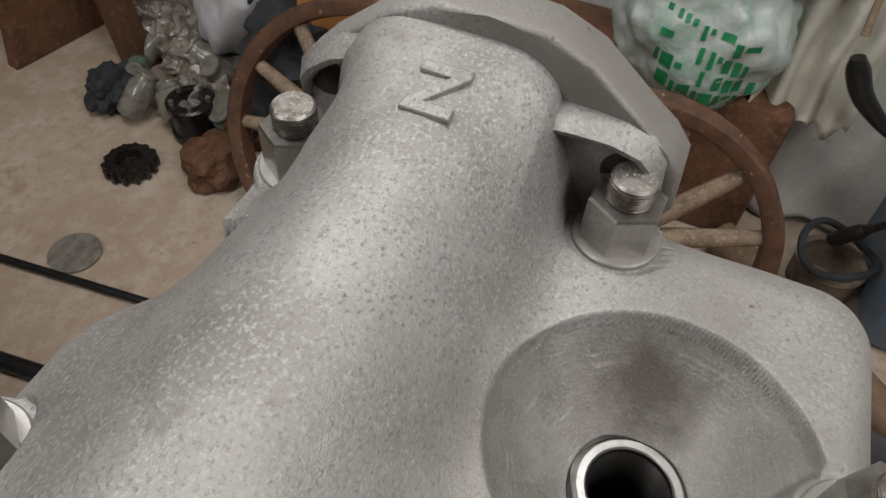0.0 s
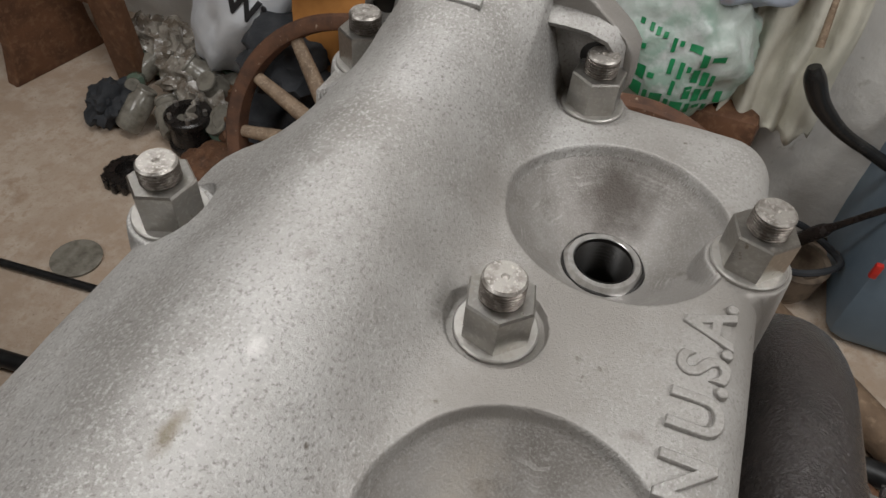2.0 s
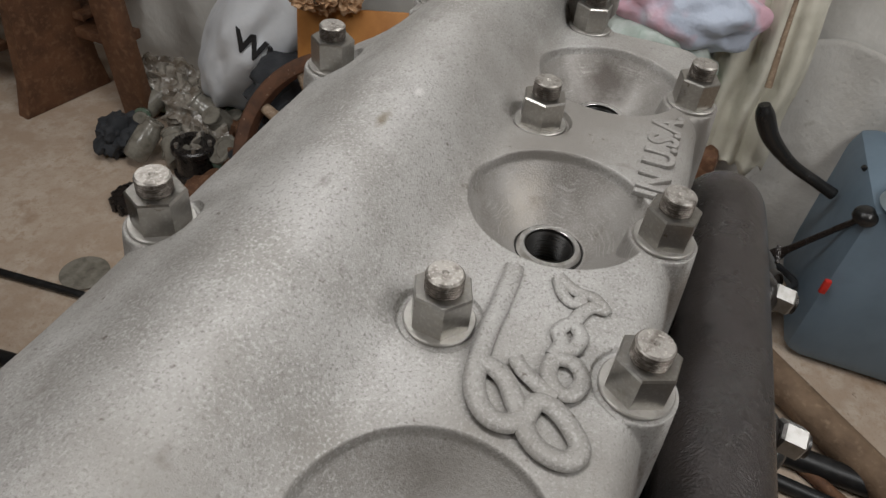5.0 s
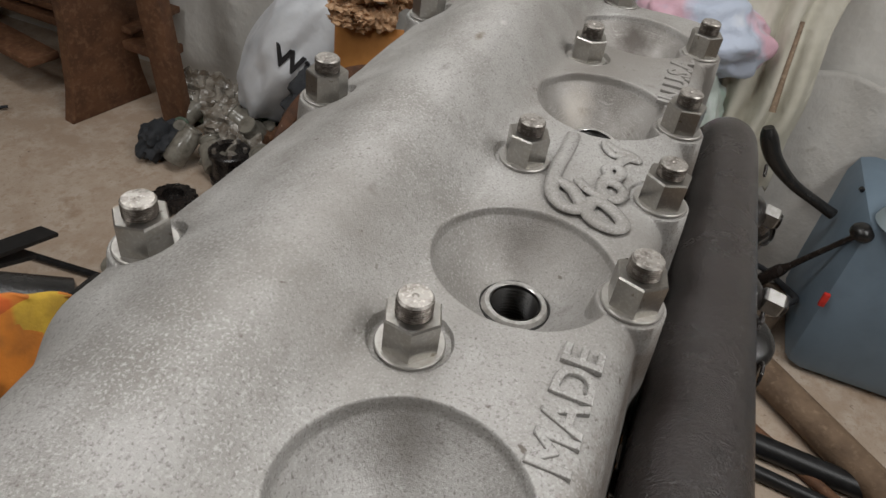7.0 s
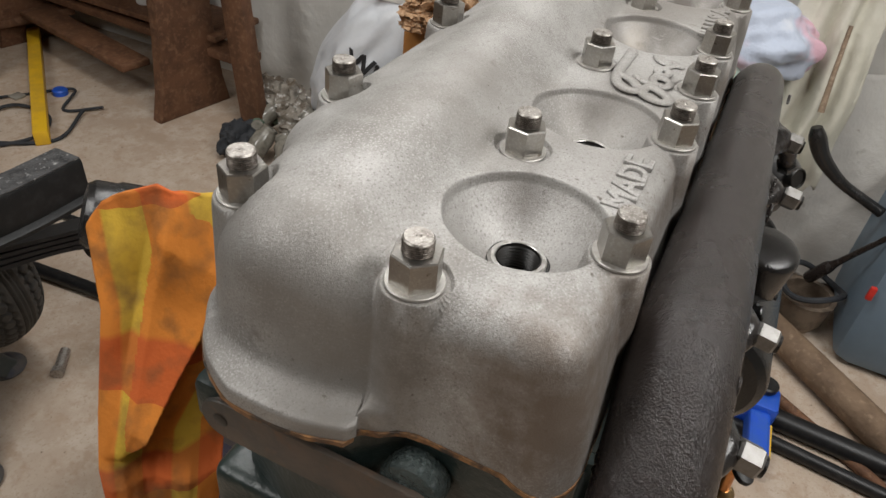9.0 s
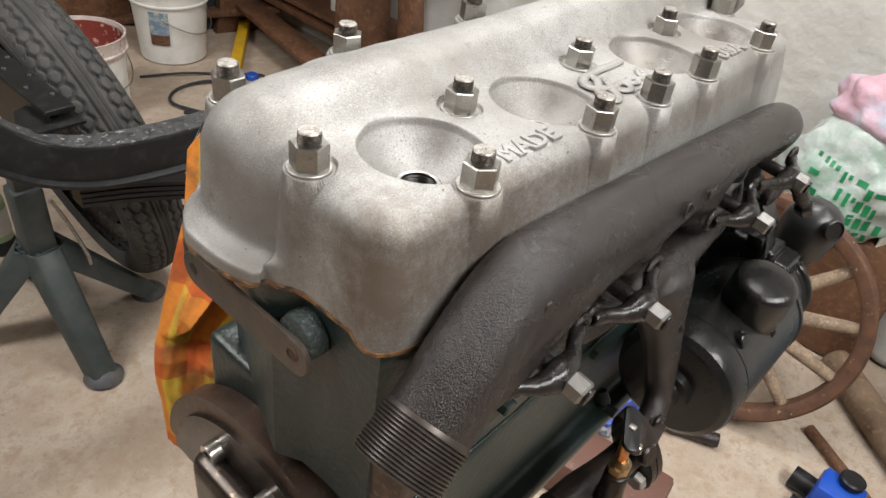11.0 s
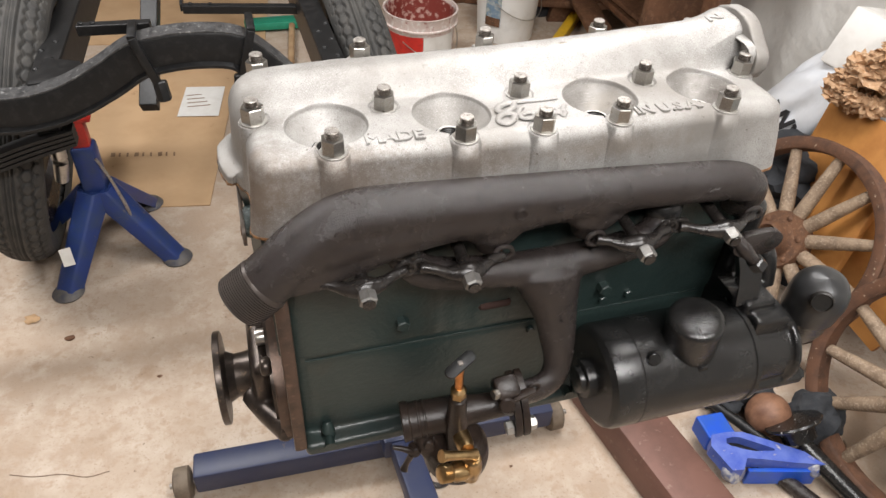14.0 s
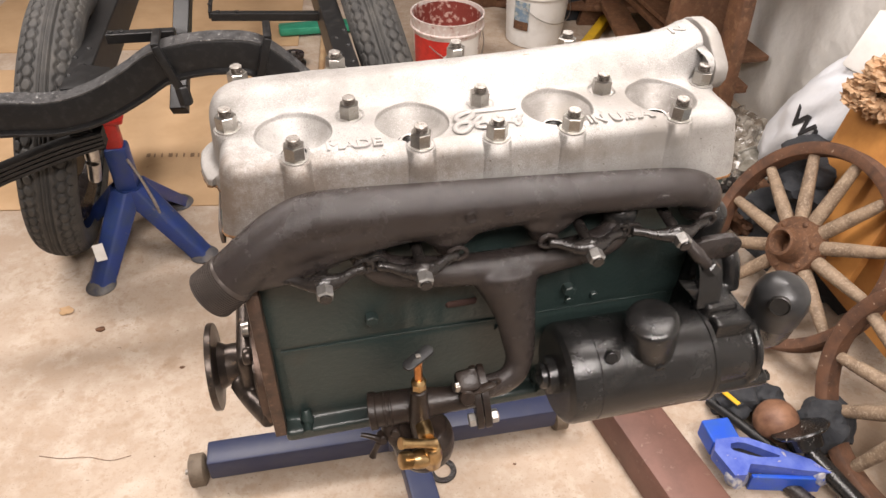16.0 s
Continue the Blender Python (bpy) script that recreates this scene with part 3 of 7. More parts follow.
RIDGE_Z = [-0.007, -0.003, -0.001, 0.001, 0.004, 0.0075, 0.0135, 0.018, 0.0225, 0.025]


def head_top(x, y, edge):
    """Height of the casting's skin, from the stud tips."""
    crest = np.interp(x, RIDGE_X, RIDGE_Z)
    u = y - 0.112
    s = np.clip(np.where(u < 0, (np.abs(u) / 0.041) ** 1.25, (np.abs(u) / np.interp(x, [0.38, 0.47], [0.056, 0.041])) ** 1.15), 0, 1)
    # towards the outlet the crest flares out to broad shoulders with steep flanks
    neck = np.clip((x - 0.435) / 0.045, 0, 1) ** 1.6
    v = np.abs(u)
    flare = np.where(v < 0.0265, 0.30 * (v / 0.0265) ** 2.2, 0.30 + 0.70 * np.clip((v - 0.0265) / 0.0125, 0, 1))
    s = s * (1 - neck) + flare * neck
    flat = -0.0190 + 0.0008 * np.sin(x * 21)
    z = crest + (flat - crest) * (1 - np.cos(np.pi * s)) / 2
    # round shoulders: wide at the rear, tighter at the near side, square where the outlet flange stands
    d = -edge
    rear = np.clip((0.05 - x) / 0.05, 0, 1) * np.clip((y - 0.03) / 0.06, 0, 1)
    far = np.clip((y - 0.13) / 0.03, 0, 1)
    radius = 0.016 + 0.012 * rear + 0.006 * far
    radius = np.where((x > 0.44) & (y > 0.062) & (y < 0.155), 0.003, radius)
    z = z - (radius - np.sqrt(np.maximum(radius**2 - np.maximum(radius - d, 0) ** 2, 0)))
    # plug bowls
    for bx, by in BOWLS:
        r = np.hypot(x - bx, y - by)
        t = np.clip((r - 0.0135) / (0.0345 - 0.0135), 0, 1.5)
        bowl = SEAT + 0.0195 * (0.72 * t + 0.28 * t**2) + 0.090 * np.clip(t - 1, 0, 1)
        z = np.where(t < 1.5, smin(z, bowl + 0.0003, 0.0012), z)
        z = np.where(r < 0.0138, SEAT, z)
        z = np.where(r < 0.0124, SEAT - 0.040, z)
    # stud bosses and spot faces
    for sx, sy in ALL_STUDS:
        r = np.hypot(x - sx, y - sy)
        boss = BOSS - np.clip((r - 0.0128) / 0.0042, 0, 1) ** 1.6 * 0.055
        z = -smin(-z, -boss, 0.0022)
        z = np.where(r < 0.0138, np.minimum(z, BOSS), z)
    return z


def build_head():
    n_round, n_in = 1900, 230
    spine = []
    for k in range(n_round):
        a = 2 * math.pi * k / n_round
        spine.append(a)
    a = np.array(spine)
    # targets along the spine, rays outwards
    px = np.interp(a % (2 * math.pi), [0, 0.12, math.pi - 0.12, math.pi, math.pi + 0.12, 2 * math.pi - 0.12, 2 * math.pi], [0.455, 0.44, 0.035, 0.03, 0.035, 0.44, 0.455])
    py = np.full_like(px, 0.080)
    # direction: straight across along the sides, fanned at the ends
    end = np.interp(a, [0, 0.12, 0.5, math.pi - 0.5, math.pi - 0.12, math.pi, math.pi + 0.12, math.pi + 0.5, 2 * math.pi - 0.5, 2 * math.pi - 0.12, 2 * math.pi],
                    [0, 0.75, 1.5, math.pi - 1.5, math.pi - 0.75, math.pi, math.pi + 0.75, math.pi + 1.5, 2 * math.pi - 1.5, 2 * math.pi - 0.75, 2 * math.pi])
    dx, dy = np.cos(end), np.sin(end)
    reach = np.full_like(px, 0.005)
    for _ in range(60):
        reach = reach - head_edge(px + dx * reach, py + dy * reach) * 0.7
    t = np.linspace(0, 1, n_in) ** 0.8
    X = px[:, None] + (dx * reach)[:, None] * t
    Y = py[:, None] + (dy * reach)[:, None] * t
    Z = head_top(X, Y, head_edge(X, Y))
    rough = np.array([0.00035 * noise.noise(Vector((x * 60, y * 60, 1.0))) + 0.0006 * noise.noise(Vector((x * 17, y * 17, 4.0))) for x, y in zip(X.ravel(), Y.ravel())]).reshape(X.shape)
    Z = Z + rough * np.where(Z > SEAT + 0.001, 1, 0)
    # side walls with a little draft, and the lip round the water jacket
    lip = np.clip((Y[:, -1] - 0.058) / 0.02, 0, 1) * np.clip((0.172 - Y[:, -1]) / 0.05, 0.25, 1) * np.where(X[:, -1] < 0.03, 1.0, 0.55)
    top_z = np.minimum(Z[:, -1], -0.035)
    down = [0.0, 0.25, 0.5, 0.66, 0.74, 0.79, 0.82, 0.84, 0.86, 0.90, 1.0]
    flare = [0.0, 0.0, 0.0, 0.02, 0.15, 0.42, 0.75, 0.93, 1.0, 1.0, 1.0]
    nx, ny = head_edge(X[:, -1] + 1e-4, Y[:, -1]) - head_edge(X[:, -1] - 1e-4, Y[:, -1]), head_edge(X[:, -1], Y[:, -1] + 1e-4) - head_edge(X[:, -1], Y[:, -1] - 1e-4)
    ln = np.hypot(nx, ny) + 1e-9
    cols = [(X[:, k], Y[:, k], Z[:, k]) for k in range(n_in)]
    for f, w in list(zip(down, flare))[1:]:
        near = np.clip(-ny / ln, 0, 1) * np.clip((0.02 - Y[:, -1]) / 0.02, 0, 1)
        out = 0.003 * f * (1 - near) + 0.0145 * w * lip + near * f**0.75 * np.maximum(Y[:, -1] + 0.0160, 0)
        cols.append((X[:, -1] + nx / ln * out, Y[:, -1] + ny / ln * out, Z[:, -1] + (DECK - Z[:, -1]) * f))
    verts = np.stack([np.stack(c, -1) for c in cols], 1).reshape(-1, 3)
    rows = len(cols)
    verts[:, 2] += ZS
    i, j = np.meshgrid(np.arange(n_round), np.arange(rows - 1), indexing="ij")
    a0, b0 = i * rows + j, ((i + 1) % n_round) * rows + j
    faces = np.stack([a0, a0 + 1, b0 + 1, b0], -1).reshape(-1, 4)
    return verts, faces.tolist(), verts.reshape(n_round, rows, 3)[:, -1]


verts, faces, SKIRT = build_head()
me = bpy.data.meshes.new("cylinder_head")
origin = ORIGIN[engine]
me.from_pydata((verts - np.array(origin)).tolist(), [], faces)
me.materials.append(ALU)
me.materials.append(BOWL)
mids = verts[np.array(faces)].mean(axis=1)
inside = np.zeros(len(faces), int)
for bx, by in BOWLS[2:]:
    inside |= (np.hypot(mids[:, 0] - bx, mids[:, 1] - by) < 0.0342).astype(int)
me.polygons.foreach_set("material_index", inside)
me.polygons.foreach_set("use_smooth", [True] * len(me.polygons))
head = new("cylinder_head", me)
head.parent = engine
ORIGIN[head] = origin
tagged(head, "sand-blasted bare aluminium cylinder head")
# merge the seam along the spine
bm = bmesh.new()
bm.from_mesh(me)
bmesh.ops.remove_doubles(bm, verts=[v for v in bm.verts if abs(v.co.y + origin.y - 0.080) < 1e-6], dist=2e-5)
bmesh.ops.recalc_face_normals(bm, faces=bm.faces)
bm.to_mesh(me)
bm.free()

# plug seats: bright turned rings with a dark threaded bore
for bx, by in BOWLS:
    base = Vector((bx, by, ZS + SEAT))
    bm = lathe(bmesh.new(), base - Vector((0, 0, 0.002)), base + Vector((0, 0, 1)),
               [(0.0098, 0.0), (0.0098, 0.0040), (0.0104, 0.0047), (0.0121, 0.0047), (0.0126, 0.0040), (0.0129, 0.0030), (0.0140, 0.0022), (0.0140, 0.0)], 48, close=False)
    seat = part("plug_seat", bm, ALU_CUT, head, "bright turned spark plug seat")
    # slightly raised dark ring in place of the line round the seat
    ring = [(bx + 0.0136 * math.cos(a), by + 0.0136 * math.sin(a), ZS + SEAT + 0.0004 + 0.0003 * math.sin(3 * a), 0.0006 + 0.0003 * math.sin(5 * a + bx * 40)) for a in (2 * math.pi * k / 28 for k in range(29))]
    part("seat_groove", pipe(bmesh.new(), ring, 6, 2), HOLE_DARK, seat, "thin dark ring round the seat")
    rows = [(0.0097, 0.0016)]
    for k in range(14):
        rows += [(0.0097, -0.0016 * k), (0.0090, -0.0016 * k - 0.0008)]
    rows += [(0.0090, -0.026), (0.0, -0.026)]
    bm = lathe(bmesh.new(), base + Vector((0, 0, 0.0012)), base + Vector((0, 0, 1)), rows, 40, close=False)
    part("plug_bore", bm, HOLE_DARK, head, "dark empty threaded plug hole")

# raised lettering on the near shelf
def cast_word(name, text, x, y, z, size, turn=0.0, stretch=1.0):
    m = Matrix.Translation((x, y, ZS + z)) @ Matrix.Rotation(radians(turn), 4, "Y") @ Matrix.Diagonal((stretch, 1, 1, 1))
    part(name, letters(text, size, 0.0007, m), ALU, head, "raised cast lettering", sharp=50)


cast_word("lettering_made", "MADE", 0.0845, 0.0035, -0.0182, 0.0185, 0, 1.02)
cast_word("lettering_origin", "IN U.S.A.", 0.3325, 0.0028, -0.0182, 0.0185, 0, 0.98)
cast_word("lettering_mark", "N", 0.4585, 0.1035, 0.0172, 0.0160, -9, 1.40)


def stroke(bm, points, z, wide):
    """A raised rounded cast stroke laid on the shelf."""
    pipe(bm, [(x, y, ZS + z, w * wide * 1.15) for x, y, w in points], 12, 7, 0.5)


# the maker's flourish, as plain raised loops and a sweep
bm = bmesh.new()
stroke(bm, [(0.2720, 0.0470, 1.0), (0.2640, 0.0465, 1.0), (0.2520, 0.0465, 1.0), (0.2400, 0.0468, 1.0), (0.2290, 0.0460, 1.0), (0.2190, 0.0440, 1.0), (0.2120, 0.0390, 1.0), (0.2105, 0.0330, 1.0), (0.2140, 0.0280, 1.0)], -0.0184, 0.0029)
stroke(bm, [(0.2135, 0.0280, 1.0), (0.2205, 0.0265, 1.0), (0.2215, 0.0220, 1.0), (0.2170, 0.0155, 1.0), (0.2110, 0.0115, 1.0), (0.2060, 0.0140, 1.0), (0.2060, 0.0200, 1.0), (0.2090, 0.0250, 1.0), (0.2140, 0.0285, 1.0), (0.2190, 0.0320, 1.0), (0.2245, 0.0360, 1.0), (0.2275, 0.0405, 1.0), (0.2280, 0.0450, 1.0)], -0.0184, 0.0028)
stroke(bm, [(0.2340, 0.0360, 1.0), (0.2305, 0.0330, 1.0), (0.2280, 0.0290, 1.0), (0.2260, 0.0250, 1.0), (0.2250, 0.0210, 1.0)], -0.0184, 0.0023)
stroke(bm, [(0.2390, 0.0255, 1.0), (0.2390, 0.0190, 1.0), (0.2340, 0.0155, 1.0), (0.2275, 0.0175, 1.0), (0.2275, 0.0220, 1.0), (0.2325, 0.0255, 1.0), (0.2390, 0.0255, 1.0)], -0.0184, 0.0023)
stroke(bm, [(0.2390, 0.0260, 1.0), (0.2450, 0.0245, 1.0), (0.2500, 0.0265, 1.0), (0.2545, 0.0235, 1.0), (0.2510, 0.0195, 1.0), (0.2445, 0.0205, 1.0), (0.2430, 0.0240, 1.0)], -0.0184, 0.0022)
stroke(bm, [(0.2530, 0.0230, 1.0), (0.2600, 0.0215, 1.0), (0.2645, 0.0185, 1.0), (0.2650, 0.0145, 1.0), (0.2690, 0.0190, 1.0), (0.2690, 0.0235, 1.0), (0.2710, 0.0280, 1.0), (0.2740, 0.0320, 1.0)], -0.0184, 0.0021)
stroke(bm, [(0.2730, 0.0320, 1.0), (0.2665, 0.0290, 1.0), (0.2635, 0.0250, 1.0), (0.2670, 0.0220, 1.0)], -0.0184, 0.0019)
part("cast_flourish", bm, ALU, head, "raised cast maker's flourish")

# head studs with nuts and washers
def head_nut(x, y, k):
    base, up = Vector((x, y, ZS + BOSS)), Vector((0, 0, 1))
    spin = random.uniform(0, math.pi)
    short = random.uniform(-0.0006, 0.0006)
    nut = part("head_nut", hexagon(bmesh.new(), base + up * 0.0015, base + up * 0.0146, 0.0174, 0.0013, spin, True), ZINC, head, "zinc-plated hexagon head nut", sharp=25)
    bm = lathe(bmesh.new(), base - up * 0.0002, base + up, [(0.0060, 0), (0.0111, 0), (0.0116, 0.0004), (0.0116, 0.0013), (0.0112, 0.0017), (0.0060, 0.0017)], 36)
    part("washer", bm, WASHER, nut, "thin bright washer")
    rows = [(0.0059, 0.010)]
    for j in range(9):
        h = 0.0120 + 0.00095 * j
        rows += [(0.0060, h), (0.0060, h + 0.0003), (0.0055, h + 0.00062)]
    rows += [(0.0059, 0.0204 + short), (0.0053, 0.0211 + short), (0.0011, 0.0211 + short), (0.0006, 0.0205 + short)]
    stud = part("stud", lathe(bmesh.new(), base, base + up, rows, 28), STUD, nut, "dark threaded stud end with a worn bright tip", sharp=35)
    stud.data.materials.append(STUD_THREAD)
    for face in stud.data.polygons:
        face.material_index = int(face.center.z + ORIGIN[stud].z < base.z + 0.0202)


for k, (x, y) in enumerate(ALL_STUDS):
    head_nut(x, y, k)

# water outlet flange at the front
corners = [(0.000, 0.0405), (0.014, 0.0400), (0.026, 0.0350), (0.048, 0.0170), (0.0530, 0.0120), (0.0540, 0.0000), (0.047, -0.012), (0.030, -0.020)]
outline = [(y, z) for y, z in corners] + [(-y, z) for y, z in corners[:0:-1]]
m = Matrix(((0, 0, 1, 0.4875), (1, 0, 0, 0.105), (0, 1, 0, ZS - 0.0135), (0, 0, 0, 1)))
bm = plate(bmesh.new(), outline, m, 0.0145, 0.0016)
flange = part("outlet_flange", bm, ALU, head, "two-eared water outlet flange")
# ledges on the flange's back that roof the hollows round the bolt holes
for side, edge in ((-1, ((0.016, 0.0215, 0.4790), (0.028, 0.0212, 0.4805), (0.036, 0.0205, 0.4812), (0.0430, 0.0180, 0.4820), (0.0476, 0.0125, 0.4832), (0.0494, 0.0040, 0.4855))),
                   (1, ((0.016, 0.0265, 0.4790), (0.030, 0.0248, 0.4805), (0.040, 0.0208, 0.4812), (0.0472, 0.0152, 0.4820), (0.0510, 0.0100, 0.4832), (0.0520, 0.0020, 0.4855)))):
    bm = bmesh.new()
    rows = []
    for y, z, x in edge:
        spots = ((0.4880, y + 0.0012, z + 0.0028), (x + 0.0022, y + 0.0004, z + 0.0008), (x, y - 0.0004, z - 0.0004), (x + 0.0006, y - 0.0012, z - 0.0020), (0.4880, y - 0.0020, z - 0.0030))
        rows.append([bm.verts.new((px, 0.105 + side * py, ZS - 0.0135 + pz)) for px, py, pz in spots])
    for a, b in zip(rows, rows[1:]):
        for k in range(5):
            bm.faces.new((a[k], a[(k + 1) % 5], b[(k + 1) % 5], b[k]))
    bm.faces.new(rows[0])
    bm.faces.new(rows[-1][::-1])
    part("ear_ledge", bm, ALU, flange, sharp=70)
# dark discs on the flange's back, painted for the shade in bolt holes
for yy, zz in ((0.1495, -0.0040), (0.0655, -0.0055)):
    bm = lathe(bmesh.new(), (0.4876, yy, ZS + zz), (0.4, yy, ZS + zz), [(0.0062, 0.0), (0.0056, 0.0004), (0.0, 0.0005)], 24, close=False)
    part("bolt_hole", bm, HOLE_DARK, flange, "disc painted dark as a drilled bolt hole")

# gasket under the head
pts = SKIRT[::4]
bm = bmesh.new()
mid = Vector((0.24, 0.08, 0))
def ragged(p, k):
    out = (Vector((p[0], p[1], 0)) - mid).normalized()
    fray = max(0.0, noise.noise(Vector((k * 1.9, 4, 0)))) * max(0.0, noise.noise(Vector((k * 0.05, 9, 0))) + 0.25)
    return Vector((p[0], p[1], 0)) + out * (0.0007 + 0.0012 * noise.noise(Vector((k * 0.7, 0, 0))) + 0.0075 * fray)
ring = [ragged(p, k) for k, p in enumerate(pts)]
low = [bm.verts.new((v.x, v.y, ZS + DECK - 0.0026)) for v in ring]
top = [bm.verts.new((v.x, v.y, ZS + DECK - 0.0002)) for v in ring]
n = len(ring)
for k in range(n):
    bm.faces.new((low[k], low[(k + 1) % n], top[(k + 1) % n], top[k]))
bm.faces.new(top)
bm.faces.new(low[::-1])
part("head_gasket", bm, GASKET, engine, "thin frayed copper-brown head gasket edge", smooth=False)

# ---- the engine: block ----
bm = bmesh.new()
ring = [Vector((p[0], p[1], 0)) - (Vector((p[0], p[1], 0)) - mid).normalized() * (0.0022 + 0.0035 * min(1, max(0, -p[0] / 0.02))) for p in SKIRT[::15]]
loops = []
for z, cut in ((DECK - 0.0026, 0.3), (DECK - 0.030, 0.6), (DECK - 0.052, 1.0), (DECK - 0.10, 1.0), (DECK - 0.155, 1.0)):
    # the far rear corner of the block is cut back below the deck
    loops.append([bm.verts.new((v.x + cut * max(0.0, -0.022 + 0.38 * (v.y - 0.062) - v.x) if v.y > 0.062 else v.x, v.y, ZS + z)) for v in ring])
n = len(ring)
for a, b in zip(loops, loops[1:]):
    for k in range(n):
        bm.faces.new((a[k], a[(k + 1) % n], b[(k + 1) % n], b[k]))
bm.faces.new(loops[0])
bm.faces.new(loops[-1][::-1])
body = part("engine_block", bm, GREEN, engine, "dark green painted iron cylinder block")
bm = bmesh.new()
block(bm, (0.002, -0.0125, ZS - 0.372), (0.478, 0.185, ZS - 0.225), 0.006)
block(bm, (0.012, -0.0142, ZS - 0.372), (0.470, 0.05, ZS - 0.252), 0.005)
block(bm, (0.004, -0.034, ZS - 0.384), (0.478, 0.20, ZS - 0.366), 0.004)
part("crankcase", bm, GREEN, body, "dark green crankcase side", cast=0.0030, rounds=3)
# ledge line, side openings and bosses of the valve chest
bm = bmesh.new()
pipe(bm, [(0.015, -0.0137, ZS - 0.250, 0.0011), (0.24, -0.0138, ZS - 0.2495, 0.0011), (0.46, -0.0137, ZS - 0.249, 0.0011)], 8, 4)
part("casting_ledge", bm, GREEN, body)
# solid capsule: rust colour, darkened for the shade inside the slot
bm = bmesh.new()
pipe(bm, [(0.1925, -0.0128, ZS - 0.2155, 0.0012), (0.1945, -0.0128, ZS - 0.2155, 0.0036), (0.198, -0.0128, ZS - 0.2155, 0.0048), (0.223, -0.0128, ZS - 0.2150, 0.0048), (0.2265, -0.0128, ZS - 0.2150, 0.0036), (0.2285, -0.0128, ZS - 0.2150, 0.0012)], 12, 2)
part("drain_slot", bm, material("rust_slot_shade", (0.03, 0.012, 0.008), 0.9), body, "rust-dark capsule standing for a slot in the block")
for x, z in ((0.1124, -0.2149), (0.332, -0.2149), (0.255, -0.262), (0.365, -0.232), (0.335, -0.234)):
    bm = hexagon(bmesh.new(), (x, -0.012, ZS + z), (x, -0.024 if z > -0.22 else -0.019, ZS + z), 0.0125 if z > -0.22 else 0.008, 0.001, 0.3)
    part("side_bolt", bm, GREEN, body, "green painted bolt head", sharp=25)
for x in (0.030, 0.31, 0.42):
    bm = bmesh.new()
    pipe(bm, [(x, -0.016, ZS - 0.350, 0.005), (x, -0.021, ZS - 0.360, 0.0075), (x, -0.023, ZS - 0.372, 0.008)], 14, 4)
    rod(bm, (x, -0.027, ZS - 0.366), (x, -0.038, ZS - 0.366), 0.0055, seg=12)
    part("rail_boss", bm, GREEN, body)
# rear strap and core plug
bm = bmesh.new()
bar(bm, (-0.0230, 0.1405, ZS - 0.1245), (-0.0228, 0.044, ZS - 0.1235), 0.0255, 0.0034, 0.0008, up=(1, 0, 0))
for yy, zz in ((0.044, 0.1235), (0.1405, 0.1245)):
    lathe(bm, (-0.0212, yy, ZS - zz), (-0.0246, yy, ZS - zz), [(0.01275, 0), (0.01275, 0.0028), (0.0122, 0.0034)], 28)
strap = part("rear_strap", bm, STRAP, engine, "dull brown flat steel strap bolted to the block's rear")
# no openings here: discs coloured dark for the holes' shade
for yy, zz in ((0.044, -0.1215), (0.1420, -0.1245)):
    part("strap_hole", lathe(bmesh.new(), (-0.0249, yy, ZS + zz), (-0.04, yy, ZS + zz), [(0.0040, 0.0), (0.0034, 0.0002), (0.0, 0.0002)], 20, close=False), HOLE_DARK, strap, "dark disc for a bolt hole")
part("hole_rim", lathe(bmesh.new(), (-0.0244, 0.044, ZS - 0.1215), (-0.04, 0.044, ZS - 0.1215), [(0.0048, 0.0), (0.0047, 0.0009), (0.0041, 0.0011), (0.0039, 0.0006)], 24, close=False), RUST, strap, "worn rust-brown rim of the hole")
bm = block(bmesh.new(), (-0.0222, 0.140, ZS - 0.137), (0.030, 0.160, ZS - 0.108), 0.005)
part("mount_lug", bm, GREEN, body, "green painted mounting lug")
bm = lathe(bmesh.new(), (-0.009, 0.047, ZS - 0.1150), (-0.027, 0.047, ZS - 0.1150), [(0.0150, 0), (0.0150, 0.0085), (0.0138, 0.0112), (0.0110, 0.0122), (0.0, 0.0124)], 32, close=False)
part("core_plug", bm, PLUG_PAINT, body, "round core plug in blistered grey-green paint")
# rear bell flange: a brown arch
arch = []
for k in range(41):
    a = math.pi * (0.035 + 0.93 * k / 40)
    arch.append((max(-0.012, 0.096 + 0.1345 * math.cos(a)), -0.385 + 0.1345 * math.sin(a)))
m = Matrix(((0, 0, 1, -0.0180), (1, 0, 0, 0), (0, 1, 0, ZS), (0, 0, 0, 1)))
bell = part("bell_flange", plate(bmesh.new(), arch, m, 0.0195, 0.0025), FLANGE_BROWN, engine, "bare rust-brown rear bell flange")
bm = plate(bmesh.new(), [(-0.031, -0.372), (0.010, -0.372), (0.010, -0.152), (-0.026, -0.152), (-0.031, -0.158)], Matrix(((0, 0, 1, -0.0072), (1, 0, 0, 0), (0, 1, 0, ZS), (0, 0, 0, 1))), 0.0132, 0.0018)
part("flange_rim", bm, FLANGE_BROWN, bell, "bare rust-brown edge of the bell flange")
inner = [(0.096 + (y - 0.096) * 0.88, -0.385 + (z + 0.385) * 0.88) for y, z in arch]
m2 = Matrix(((0, 0, 1, -0.0215), (1, 0, 0, 0), (0, 1, 0, ZS), (0, 0, 0, 1)))
part("bearing_housing", plate(bmesh.new(), inner, m2, 0.006, 0.002), CRANK, bell, "dark oily rear housing")
bm = bmesh.new()
rod(bm, (-0.020, 0.088, ZS - 0.380), (-0.044, 0.088, ZS - 0.380), 0.062, 0.040, 40, 0.003)
